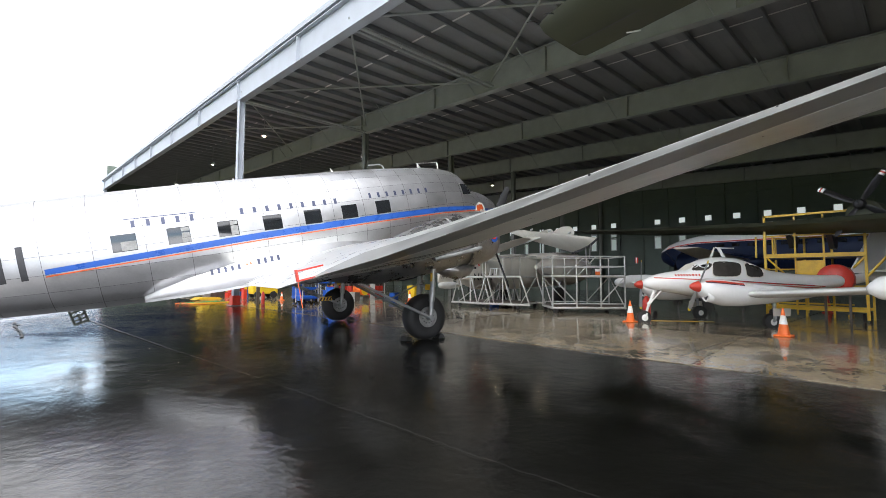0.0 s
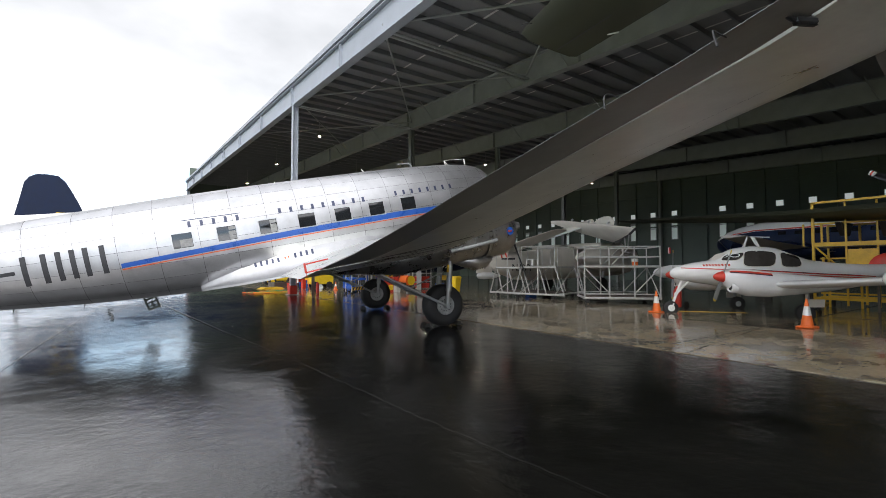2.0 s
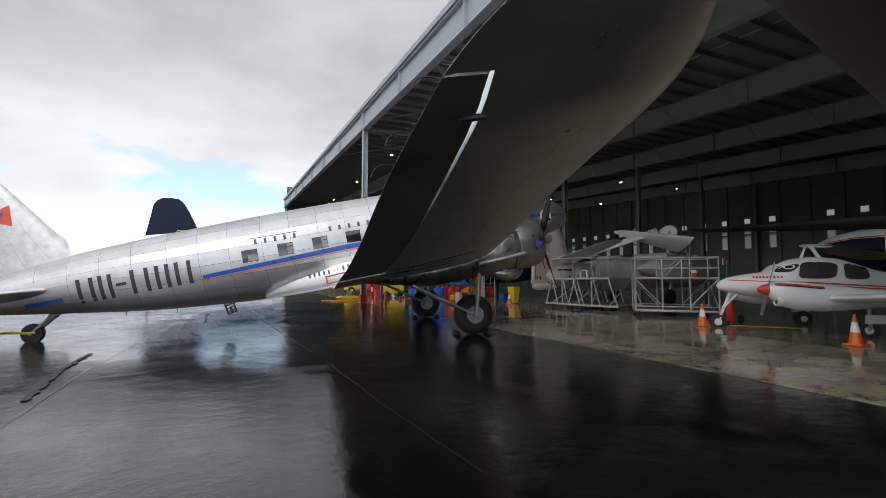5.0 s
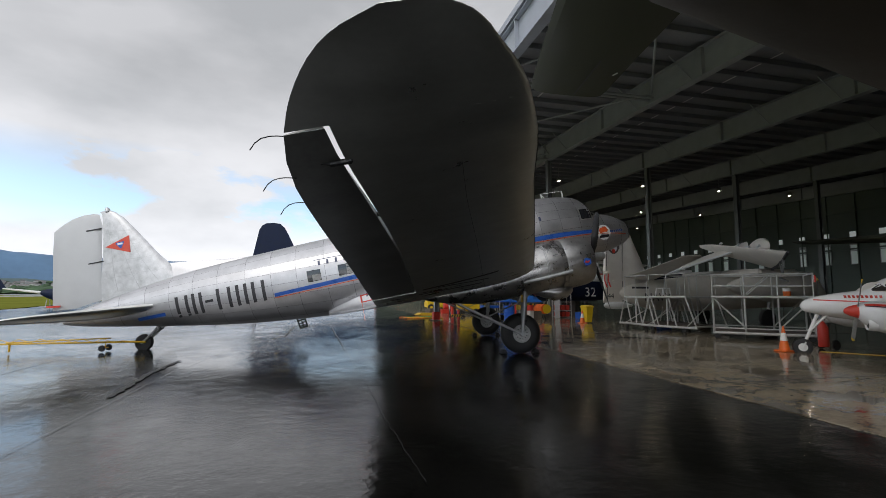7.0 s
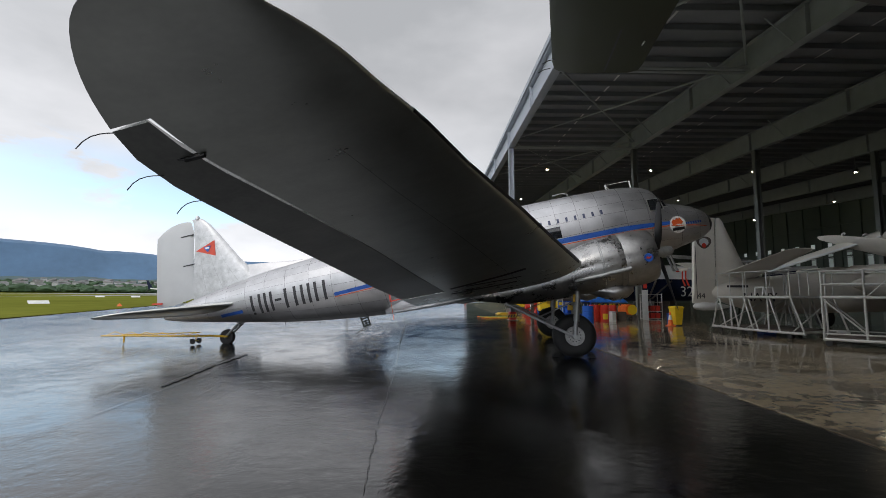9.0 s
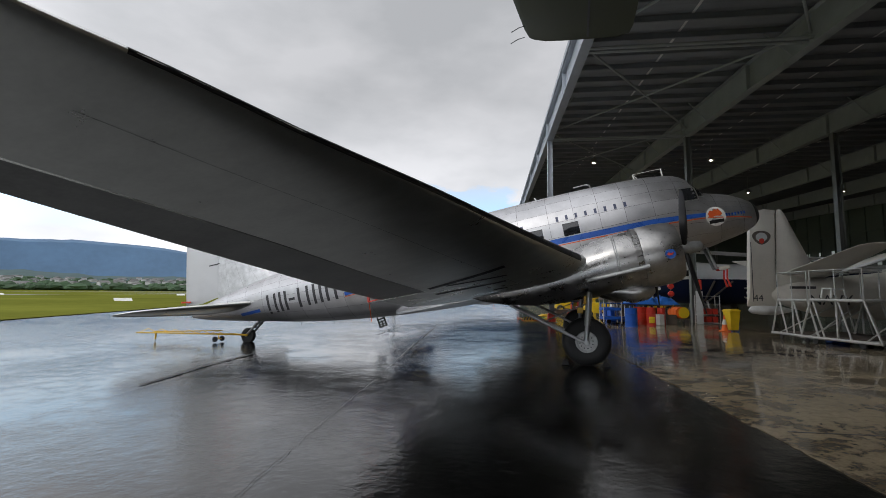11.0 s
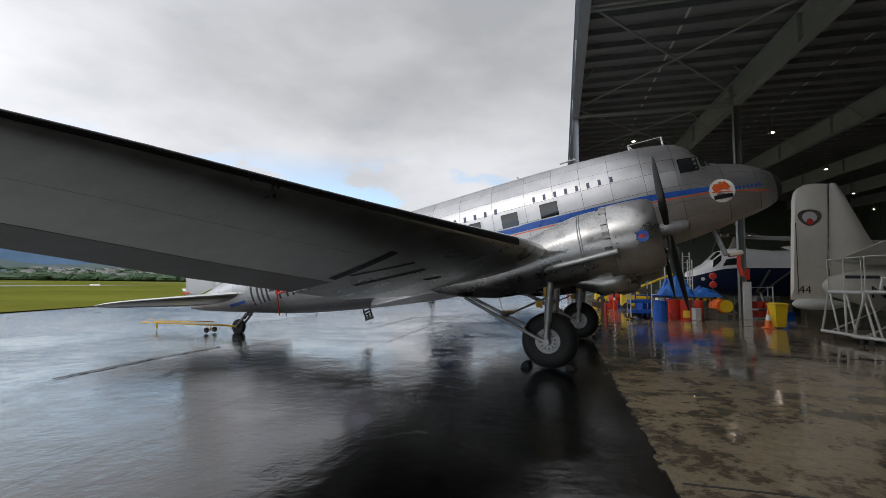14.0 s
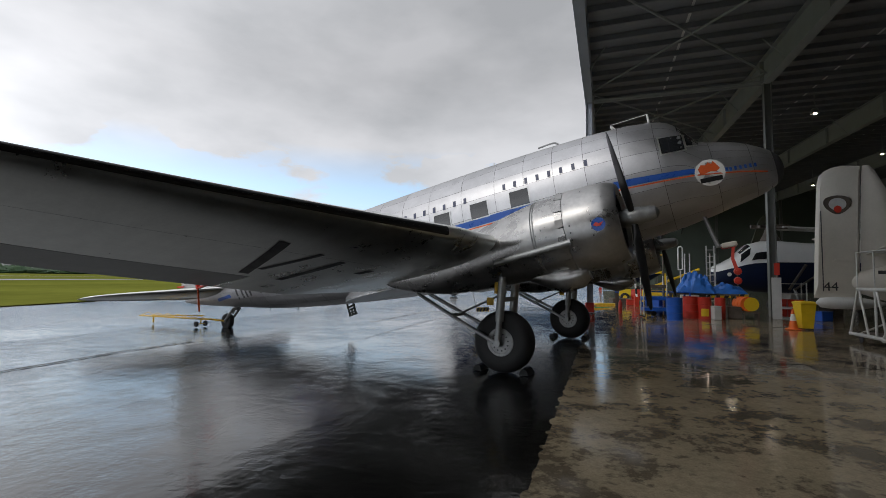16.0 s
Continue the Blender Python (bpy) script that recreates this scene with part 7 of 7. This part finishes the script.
part("fuselage", Build().loft([[p + Vector((0, -2.3, 0)) for p in circle((x, 0, z), w, h, 24)] for x, z, w, h in ((-5, 2.6, 0.1, 0.2), (-3.5, 2.3, 0.7, 0.8), (0, 2.0, 1.1, 1.2), (4, 2.0, 1.1, 1.2), (7, 1.9, 0.6, 0.8), (8, 1.8, 0.1, 0.1))]), M_OLIVE, oli, "", True)
lg = part("landing_gear_leg", Build().tube((1.4, -1.4, 2.0), (1.4, -1.4, 0.4), 0.08), M_STEEL, oli)
part("tyre", tyre(Build(), (1.4, -1.4, 0.40), 0.40, 0.26), M_RUBBER, lg, "", True)

# ---- yellow access stands under that wing ----
ys_ = thing("yellow_access_stand", at(19.0, 1.65), "yellow-painted tube access stand with rails beside a wing", "work stand")
for y in (0.0, 1.0, 1.75, 2.6):
    part("post", Build().box((0, y, 1.8), (0.07, 0.07, 3.45) if y in (0.0, 2.6) else (0.05, 0.05, 3.3)), M_YELLOW, ys_)
    part("post", Build().box((1.3, y, 1.4), (0.06, 0.06, 2.8)), M_YELLOW, ys_)
for z, w in ((3.50, 0.07), (2.80, 0.06), (2.12, 0.13), (1.1, 0.06), (0.36, 0.09)):
    part("rail", Build().box((0, 1.3, z), (w, 2.65, w)), M_YELLOW, ys_)
    if z < 3:
        part("rail", Build().box((1.3, 1.3, z), (w, 2.65, w)), M_YELLOW, ys_)
for y in (2.75, 3.0, 3.25):
    part("ladder_stile", Build().box((0.1, y - 0.35, 2.45), (0.05, 0.05, 0.75)), M_YELLOW, ys_)
part("brace", Build().tube((0, 0.0, 2.05), (0, 0.75, 1.15), 0.035, 8), M_YELLOW, ys_)
part("brace", Build().tube((0, 0.0, 1.4), (0, -0.9, 2.6), 0.035, 8), M_YELLOW, ys_)
part("brace", Build().tube((0, 1.75, 1.15), (0, 2.55, 2.05), 0.03, 8), M_YELLOW, ys_)
part("deck", Build().box((0.65, 1.3, 2.05), (1.3, 2.6, 0.05)), M_RUST, ys_, "grey chequer-plate deck")
part("panel", Build().box((0.03, 1.35, 1.55), (0.03, 0.75, 0.8)), M_YELLOW, ys_, "yellow sheet panel")
for y in (0.1, 2.5):
    for x in (0, 1.3):
        part("castor", tyre(Build(), (x, y, 0.14), 0.14, 0.07), M_RUBBER, ys_, "", True)
t2 = thing("yellow_access_stand", at(21.6, 2.4), "yellow tube access stand, lower and longer", "work stand")
for y in (0.0, 1.2, 2.4):
    part("post", Build().box((0, y, 0.9), (0.06, 0.06, 1.7)), M_YELLOW, t2)
for z in (0.28, 0.42, 1.7):
    part("rail", Build().box((0, 1.2, z), (0.06, 2.6, 0.06)), M_YELLOW, t2)
for y in (0.0, 2.4):
    part("foot", Build().box((0, y, 0.04), (0.5, 0.1, 0.08)), M_YELLOW, t2)
b = thing("red_drum_cover", at(18.7, 2.35), "round red cover standing on a low frame", "cover")
part("cover", Build().lathe([(0.0, 0.0), (0.46, 0.0), (0.48, 0.05), (0.46, 0.25), (0.35, 0.34), (0, 0.36)], (0.15, 0, 1.33), (-1, 0, 0), 26), M_REDP, b, "", True)
part("frame", Build().box((0.2, -0.3, 0.45), (0.06, 0.06, 0.9)).box((0.2, 0.3, 0.45), (0.06, 0.06, 0.9)).box((0.2, 0, 0.9), (0.3, 0.7, 0.06)), M_RUST, b)

# ---- white and navy transport far back ----
trn = thing("navy_transport", at(30.0, 12.6, -90, -0.15), "white-topped navy transport aeroplane with a red line", "aeroplane")
TS = [(0.0, 2.9, 0.1, 0.1), (0.15, 2.9, 0.45, 0.4), (0.6, 2.92, 0.75, 0.7), (1.3, 2.95, 0.95, 0.92), (2.4, 3.0, 1.1, 1.08), (5, 3.0, 1.15, 1.12), (9, 3.0, 1.15, 1.1), (13, 3.1, 0.8, 0.75), (16, 3.3, 0.3, 0.3), (16.5, 3.35, 0.05, 0.06)]
for nm, a0, a1, mat in (("upper_shell", 30, 150, M_CWHITE), ("navy_band_port", 150, 222, M_NAVY), ("navy_band_starboard", -42, 30, M_NAVY), ("belly", 222, 318, M_NAVY)):
    rings = [[Vector((x, w * math.cos(radians(a0 + (a1 - a0) * k / 10)), z + h * math.sin(radians(a0 + (a1 - a0) * k / 10)))) for k in range(11)] for x, z, w, h in TS]
    part(nm.split("_port")[0].split("_star")[0], Build().loft(rings, closed=False), mat, trn, "", True)
for s in (-1, 1):
    part("red_line", Build().loft([[Vector((x, s * w * 1.006 * math.cos(radians(a)), z + h * 1.006 * math.sin(radians(a)))) for a in (31, 35)] for x, z, w, h in TS[2:-1]], closed=False), M_RED, trn)
    for k in range(9):
        x = 3.6 + 0.75 * k
        part("cabin_window", Build().loft([[Vector((x + dx, s * 1.155 * math.cos(radians(a)), 3.0 + 1.125 * math.sin(radians(a)))) for a in (14, 24)] for dx in (0, 0.36)], closed=False), M_GLASS, trn)
    part("windscreen", Build().loft([[Vector((0.62 + dx * 1.0, s * (0.70 + 0.2 * dx) * math.cos(radians(a)), 2.93 + (0.72 + 0.25 * dx) * math.sin(radians(a)))) for a in (36, 58)] for dx in (0, 0.5)], closed=False), M_GLASS, trn)
    n2 = part("engine_nacelle", Build().loft([[p + Vector((0, s * 3.0, 0)) for p in circle((x, 0, 2.35), r, r, 22)] for x, r in ((2.2, 0.35), (2.3, 0.5), (3.2, 0.56), (4.6, 0.5), (6.2, 0.2), (6.5, 0.02))]), M_NAVY, trn, "", True)
    part("intake", Build().lathe([(0, 0), (0.36, 0)], (2.19, s * 3.0, 2.35), (-1, 0, 0), 20), M_BLACK, n2)
    for a in (35, 155, 275):
        d = Vector((0, math.cos(radians(a)), math.sin(radians(a))))
        w = Vector((0.5, -0.85 * math.sin(radians(a)), 0.85 * math.cos(radians(a))))
        part("propeller_blade", Build().loft([[Vector((2.05, s * 3.0, 2.35)) + d * r + w * (c / 2 * math.cos(q)) + Vector((0.015 * math.sin(q), 0, 0)) for q in [k * math.pi / 4 for k in range(8)]] for r, c in ((0.05, 0.14), (0.4, 0.24), (1.0, 0.24), (1.35, 0.12))]), M_BLACK, n2, "", True)
    part("wing", Build().loft([[Vector((x0 - c * v, s * y, z + t * u)) for v, u in ((0, 0), (0.1, 0.8), (0.4, 1), (1, 0), (0.4, -0.8), (0.1, -0.7))] for y, x0, c, z, t in ((0.6, 3.4, -2.6, 2.3, 0.2), (6.0, 3.9, -1.6, 2.65, 0.12), (8.5, 4.2, -1.1, 2.85, 0.06))]), M_GREYW, trn, "", True)
    lg = part("landing_gear_leg", Build().tube((3.6, s * 3.0, 2.0), (3.6, s * 3.0, 0.4), 0.07), M_STEEL, trn)
    part("tyre", tyre(Build(), (3.6, s * 3.0, 0.40), 0.40, 0.24), M_RUBBER, lg, "", True)
lg = part("nose_leg", Build().tube((1.0, 0, 2.3), (0.9, 0, 0.3), 0.06), M_STEEL, trn)
part("tyre", tyre(Build(), (0.9, 0, 0.3), 0.3, 0.2), M_RUBBER, lg, "", True)

# ---- dark blue aeroplane beyond the airliner ----
ZA = floor_z(-6.5, 45)
nep = thing("dark_blue_aeroplane", pose(-8.5, 45.0, ZA, 0, 0, 0), "deep navy aeroplane with a tall rounded fin beyond the airliner", "aeroplane")
part("tail_fin", Build().prism([(0.05, -0.15, 4.2), (0.40, -0.15, 5.9), (0.68, -0.15, 7.3), (0.86, -0.15, 8.3), (1.12, -0.15, 8.75), (1.55, -0.15, 9.0), (2.2, -0.15, 9.06), (2.9, -0.15, 8.98), (3.3, -0.15, 8.6), (3.7, -0.15, 7.9), (4.2, -0.15, 6.9), (4.9, -0.15, 5.2), (5.4, -0.15, 4.2)], (0, 0.3, 0)), M_NAVY, nep, "tall navy fin")
sq = Build()
for c0, c1, s0, s1 in ((2.8, 3.85, 4.6, 4.68), (2.8, 3.85, 6.02, 6.10), (2.8, 2.88, 4.68, 6.02), (3.77, 3.85, 4.68, 6.02)):
    sq.box(((c0 + c1) / 2, -0.158, (s0 + s1) / 2), (c1 - c0, 0.015, s1 - s0))
part("fin_emblem", sq, M_YELP, nep, "yellow square outline")
part("fuselage", Build().loft([circle((x, 0, z), w, h, 24) for x, z, w, h in ((-1.5, 4.2, 0.1, 0.1), (0, 4.1, 0.4, 0.5), (3, 3.8, 0.9, 0.95), (8, 3.2, 1.25, 1.35), (15, 2.9, 1.3, 1.4), (19, 2.7, 0.9, 1.0), (20.2, 2.6, 0.1, 0.1))]), M_NAVY, nep, "", True)
part("tailplane", Build().box((2.0, 0, 4.4), (2.2, 9.0, 0.2), None, 0.09), M_NAVY, nep)
for y in (-2.6, 2.6):
    lg = part("landing_gear_leg", Build().tube((0.6, y * 0.05, 3.9), (0.6, y * 0.12, 0.3), 0.04), M_STEEL, nep)
    part("tyre", tyre(Build(), (0.6, y * 0.12, 0.32), 0.32, 0.2), M_RUBBER, lg, "", True)

# ---- small helicopter far off on the apron ----
FX, FY = -37.0, 61.5
sm = thing("small_helicopter", pose(FX + 1.0, FY + 2.0, floor_z(FX, FY), 0, 0, 14), "small dark blue and white helicopter far off on the apron", "helicopter")
part("cabin", Build().loft([circle((x, 0, z), w, h, 20) for x, z, w, h in ((2.2, 1.3, 0.05, 0.05), (2.0, 1.35, 0.4, 0.4), (1.2, 1.5, 0.75, 0.75), (0, 1.6, 0.8, 0.85), (-1.0, 1.75, 0.5, 0.55), (-1.6, 1.85, 0.22, 0.25))]), M_NAVY, sm, "", True)
part("tail_boom", Build().tube((-1.5, 0, 1.85), (-5.4, 0, 2.35), 0.2, 12, 0.09), M_WHITE, sm)
part("tail_fin", Build().prism([(-5.0, -0.04, 2.3), (-5.7, -0.04, 3.5), (-6.0, -0.04, 3.5), (-5.6, -0.04, 2.2)], (0, 0.08, 0)), M_NAVY, sm)
part("tail_rotor", Build().box((-5.5, 0.12, 2.5), (0.12, 0.04, 1.7), Matrix.Rotation(radians(30), 3, "Y")), M_BLACK, sm)
part("mast", Build().tube((0, 0, 2.3), (0, 0, 2.95), 0.12, 10), M_STEEL, sm)
part("main_rotor", Build().box((0, 0, 2.95), (9.6, 0.24, 0.05)), M_BLACK, sm)
for y in (-0.8, 0.8):
    part("skid", Build().path([(1.9, y, 0.25), (1.6, y, 0.08), (-1.4, y, 0.08)], 0.05), M_STEEL, sm)
    part("skid_leg", Build().tube((0.8, y, 0.1), (0.8, y * 0.6, 0.95), 0.04).tube((-0.8, y, 0.1), (-0.8, y * 0.6, 0.95), 0.04), M_STEEL, sm)

# ---- airfield markers, woods and houses ----
random.seed(11)


def field_at(ang, dist):
    x, y = 3.0 + dist * math.cos(radians(ang)), -3.0 + dist * math.sin(radians(ang))
    return x, y, floor_z(x, y)


for ang, d in ((133.0, 88.0), (125.5, 175.0), (128.5, 178.0), (143.0, 170.0)):
    x, y, z = field_at(ang, d)
    b = thing("airfield_marker", pose(x, y, z, 0, 0, ang), "low white gable marker on the airfield grass", "marker", "airfield markers")
    part("board", Build().prism([(-0.35, -1.2, 0), (0.35, -1.2, 0), (0, -1.0, 0.5)], (0, 2.4, 0)), M_WHITE, b)
x, y, z = -38.3, 52.4, floor_z(-38.3, 52.4)
b = thing("airfield_marker", pose(x, y, z), "small orange cone marker on the airfield grass", "marker", "airfield markers")
part("cone", Build().lathe([(0.32, 0), (0.2, 0.22), (0.0, 0.42)], n=14), M_CONE, b, "", True)
M_LEAF = material("far_foliage", (0.045, 0.085, 0.040), 0.9, 0, 0.45, 0.06, 0.5)
b = Build()
for i in range(1500):
    ang, d = random.uniform(94, 165), random.uniform(620, 760) if i % 5 < 2 else random.uniform(800, 1500)
    x, y, z = field_at(ang, d)
    z += 0 if d < 780 else (d - 780) * 0.035
    h, w = random.uniform(4, 10) * (0.8 if d > 780 else 1), random.uniform(4, 10)
    n = 7
    rings = []
    for zz, rr in ((0.0, 0.45), (0.25, 0.95), (0.55, 1.0), (0.8, 0.65), (1.0, 0.12)):
        rings.append([(x + w * rr * random.uniform(0.65, 1.2) * math.cos(2 * math.pi * k / n), y + w * rr * random.uniform(0.65, 1.2) * math.sin(2 * math.pi * k / n), z + h * (zz + random.uniform(-0.06, 0.06))) for k in range(n)])
    b.loft(rings)
tagged(part("far_trees", b, M_LEAF, None, "belt of dark green trees beyond the airfield"), "", "trees", "", "stuff")
M_HOUSE = material("far_house_walls", (0.40, 0.41, 0.41), 0.8, 0, 0.35, 0.02, 0.2)
M_TILE = material("far_house_roofs", (0.17, 0.165, 0.165), 0.8, 0, 0.6, 0.01, 0.1)
wb, rb = Build(), Build()
for i in range(230):
    ang, d = random.uniform(94, 165), random.uniform(820, 1500)
    x, y, z = field_at(ang, d)
    z += (d - 780) * 0.035 + 2
    w, l, h = random.uniform(7, 12), random.uniform(9, 20), random.uniform(3, 6)
    m = Matrix.Rotation(radians(random.uniform(0, 180)), 3, "Z")
    wb.box((x, y, z + h / 2), (w, l, h), m)
    c = Vector((x, y, z + h))
    vs = [c + m @ Vector(v) for v in ((-w / 2 - 0.5, -l / 2 - 0.5, 0), (w / 2 + 0.5, -l / 2 - 0.5, 0), (w / 2 + 0.5, l / 2 + 0.5, 0), (-w / 2 - 0.5, l / 2 + 0.5, 0), (0, -l / 2, 2.4), (0, l / 2, 2.4))]
    rb.add(vs, [(0, 1, 4), (1, 2, 5, 4), (2, 3, 5), (3, 0, 4, 5), (0, 3, 2, 1)])
hs = tagged(part("far_houses", wb, M_HOUSE, None, "suburb of pale houses on the far slope"), "", "houses", "", "stuff")
part("roofs", rb, M_TILE, hs)

# ---- more clutter deep in the hangar ----
b = thing("ramp_pallet", at(7.6, 31.0, 8), "low yellow ramp lying on the concrete", "ramp")
part("body", Build().prism([(-0.8, -0.4, 0), (0.8, -0.4, 0), (0.6, -0.4, 0.13), (-0.5, -0.4, 0.13)], (0, 1.0, 0)), M_YELLOW, b)
for k, (c0, mat, nm) in enumerate((((5.9, 27.4), M_CONE, "orange"), ((6.6, 26.9), M_YELLOW, "yellow"), ((6.3, 28.0), material("green_hose", (0.05, 0.30, 0.10), 0.5), "green"))):
    t = thing("hose", at(*c0), nm + " hose lying in loops on the floor", "hose", "loose hoses")
    pts = [(0.9 * math.cos(a * 0.5 + k) * (1 + 0.3 * math.sin(a * 1.7 + k)) + 0.05 * a, 0.7 * math.sin(a * 0.5 + 2 * k), 0.025) for a in range(26)]
    part("coil", Build().path(pts, 0.022, 6), mat, t)
for k, (x, y, w, d, h, mat, lab) in enumerate(((10.0, 32.0, 0.7, 0.5, 0.45, M_BLUEP, "blue plastic crate"), (9.2, 31.5, 0.7, 0.5, 0.30, M_REDP, "red plastic crate"), (9.4, 29.6, 0.25, 0.25, 0.55, M_REDP, "red fuel can"), (8.5, 32.6, 1.3, 0.8, 0.35, M_RUST, "weathered wooden pallet box"), (12.9, 36, 0.9, 0.7, 0.8, M_PALE, "pale carton"), (13.6, 38, 1.4, 0.8, 1.1, M_RUST, "grimy metal cabinet"), (16.3, 27, 1.2, 0.6, 1.5, M_PALE, "pale steel cabinet"), (17.8, 27.2, 0.9, 0.6, 1.1, M_RUST, "grimy metal cabinet"))):
    b = thing("storage_box", at(x, y, 7 * k), lab + " on the hangar floor", "box", "clutter boxes")
    part("body", Build().box((0, 0, h / 2), (w, d, h), None, 0.02), mat, b)
    part("lid", Build().box((0, 0, h + 0.02), (w + 0.04, d + 0.04, 0.04), None, 0.01), mat, b)
b = thing("blue_trolley", at(10.55, 22.6, 12), "low blue steel trolley with side rails", "trolley")
part("deck", Build().box((0, 0, 0.32), (1.7, 0.8, 0.1), None, 0.02), M_BLUEP, b)
for x in (-0.8, 0.8):
    for y in (-0.36, 0.36):
        part("post", Build().box((x, y, 0.7), (0.05, 0.05, 0.75)), M_BLUEP, b)
        part("castor", tyre(Build(), (x * 0.85, y, 0.12), 0.12, 0.06), M_RUBBER, b, "", True)
for y in (-0.36, 0.36):
    part("rail", Build().box((0, y, 1.05), (1.65, 0.05, 0.05)), M_BLUEP, b)
b = thing("fire_bottle_cart", at(15.15, 6.6), "red wheeled fire bottle beside a nose wheel", "fire bottle")
part("bottle", Build().lathe([(0, 0.08), (0.11, 0.08), (0.125, 0.12), (0.125, 0.6), (0.07, 0.7), (0.03, 0.76), (0, 0.76)], (-0.2, 0, 0), n=20), M_REDP, b, "", True)
for s in (-0.2, 0.2):
    part("wheel", tyre(Build(), (-0.05, s, 0.14), 0.14, 0.05), M_RUBBER, b, "", True)
for x, y in ((12.9, 24.9), (13.6, 25.4)):
    t = thing("striped_barrier", at(x, y, 20), "yellow and black striped barrier board", "barrier", "striped barriers")
    for k in range(6):
        part("stripe_section", Build().prism([(-0.6 + 0.2 * k, 0, 0.75), (-0.4 + 0.2 * k, 0, 0.75), (-0.32 + 0.2 * k, 0, 0.95), (-0.52 + 0.2 * k, 0, 0.95)], (0, 0.04, 0)), M_YELP if k % 2 else M_BLACK, t)
    for x2 in (-0.45, 0.45):
        part("leg", Build().box((x2, 0.05, 0.42), (0.05, 0.05, 0.84)), M_RUST, t)

# red guards at the feet of the front columns
for q in (24.0, 72.0):
    t = thing("column_guard", HANGAR @ pose(RAFT[0] - 0.02, q, gh(0.1, q)), "red painted guard round a column's foot", "column guard", "column guards")
    part("guard", Build().box((0, 0, 0.25), (0.42, 0.42, 0.5), None, 0.03), M_REDP, t)
    part("plate", Build().box((0, 0, 0.015), (0.6, 0.6, 0.03)), M_STEEL, t)

# dark grey fin behind the helicopter
gj = thing("grey_patrol_aeroplane", at(18.8, 42.0), "dark grey aeroplane tail deep in the hangar", "aeroplane")
part("tail_fin", Build().prism([(-1.15, 0, 3.2), (-0.9, 0, 4.6), (-0.35, 0, 6.35), (-0.05, 0, 6.7), (0.45, 0, 6.75), (0.8, 0, 6.4), (1.05, 0, 4.2), (1.2, 0, 3.2)], (0, 0.25, 0)), M_OLIVE, gj, "dark grey fin")
part("fuselage", Build().loft([circle((x, 0.1, z), w, h, 20) for x, z, w, h in ((-1.8, 3.0, 0.1, 0.1), (-1.0, 2.9, 0.5, 0.5), (2, 2.5, 0.9, 0.95), (6, 2.2, 1.1, 1.2), (9, 2.1, 0.5, 0.6), (9.6, 2.1, 0.05, 0.05))]), M_OLIVE, gj, "", True)
for y in (-1.0, 1.2):
    lg = part("leg", Build().tube((5.0, y, 1.4), (5.0, y, 0.4), 0.08), M_STEEL, gj)
    part("tyre", tyre(Build(), (5.0, y, 0.4), 0.4, 0.24), M_RUBBER, lg, "", True)

# ---- odds and ends by the drums ----
b = thing("loop_stand", at(11.25, 24.4), "white tube loop on a slim stand", "stand")
part("post", Build().tube((0, 0, 0), (0, 0, 2.0), 0.03, 8), M_GALV, b)
part("loop", Build().path([(-0.09, 0, 2.05), (-0.09, 0, 3.05), (-0.04, 0, 3.12), (0.04, 0, 3.12), (0.09, 0, 3.05), (0.09, 0, 2.05), (-0.09, 0, 2.05)], 0.028), M_WHITE, b)
part("foot", Build().box((0, 0, 0.02), (0.5, 0.5, 0.04), None, 0.01), M_RUST, b)
b = thing("striped_pole", at(9.35, 31.2), "black and white banded pole leaning by a yellow boom", "pole")
for k in range(9):
    u0, u1 = k / 9, (k + 1) / 9
    part("band", Build().tube((0.14 - 0.26 * u0, 0, 3.2 * u0), (0.14 - 0.26 * u1, 0, 3.2 * u1), 0.06, 10), M_WHITE if k % 2 else M_BLACK, b)
b = thing("tall_ladder", at(12.6, 25.2), "tall grey-green ladder standing among the clutter", "ladder")
for x in (-0.16, 0.16):
    part("stile", Build().box((x, 0, 1.6), (0.05, 0.06, 3.2)), M_GALV, b)
for k in range(10):
    part("rung", Build().tube((-0.16, 0, 0.3 + 0.3 * k), (0.16, 0, 0.3 + 0.3 * k), 0.016, 8), M_GALV, b)
b = thing("gantry_mast", at(10.45, 22.9), "slim dark gantry mast on a blue base", "gantry")
part("mast", Build().tube((0, 0, 0.3), (-0.04, 0, 2.7), 0.035, 8), M_RUST, b)
part("arm", Build().tube((-0.04, 0, 2.68), (-1.1, 0.3, 2.8), 0.03, 8), M_YELLOW, b)
part("base", Build().box((0, 0, 0.16), (0.9, 0.5, 0.12), None, 0.02), M_BLUEP, b)
for x in (-0.38, 0.38):
    part("castor", tyre(Build(), (x, 0, 0.07), 0.07, 0.05), M_RUBBER, b, "", True)
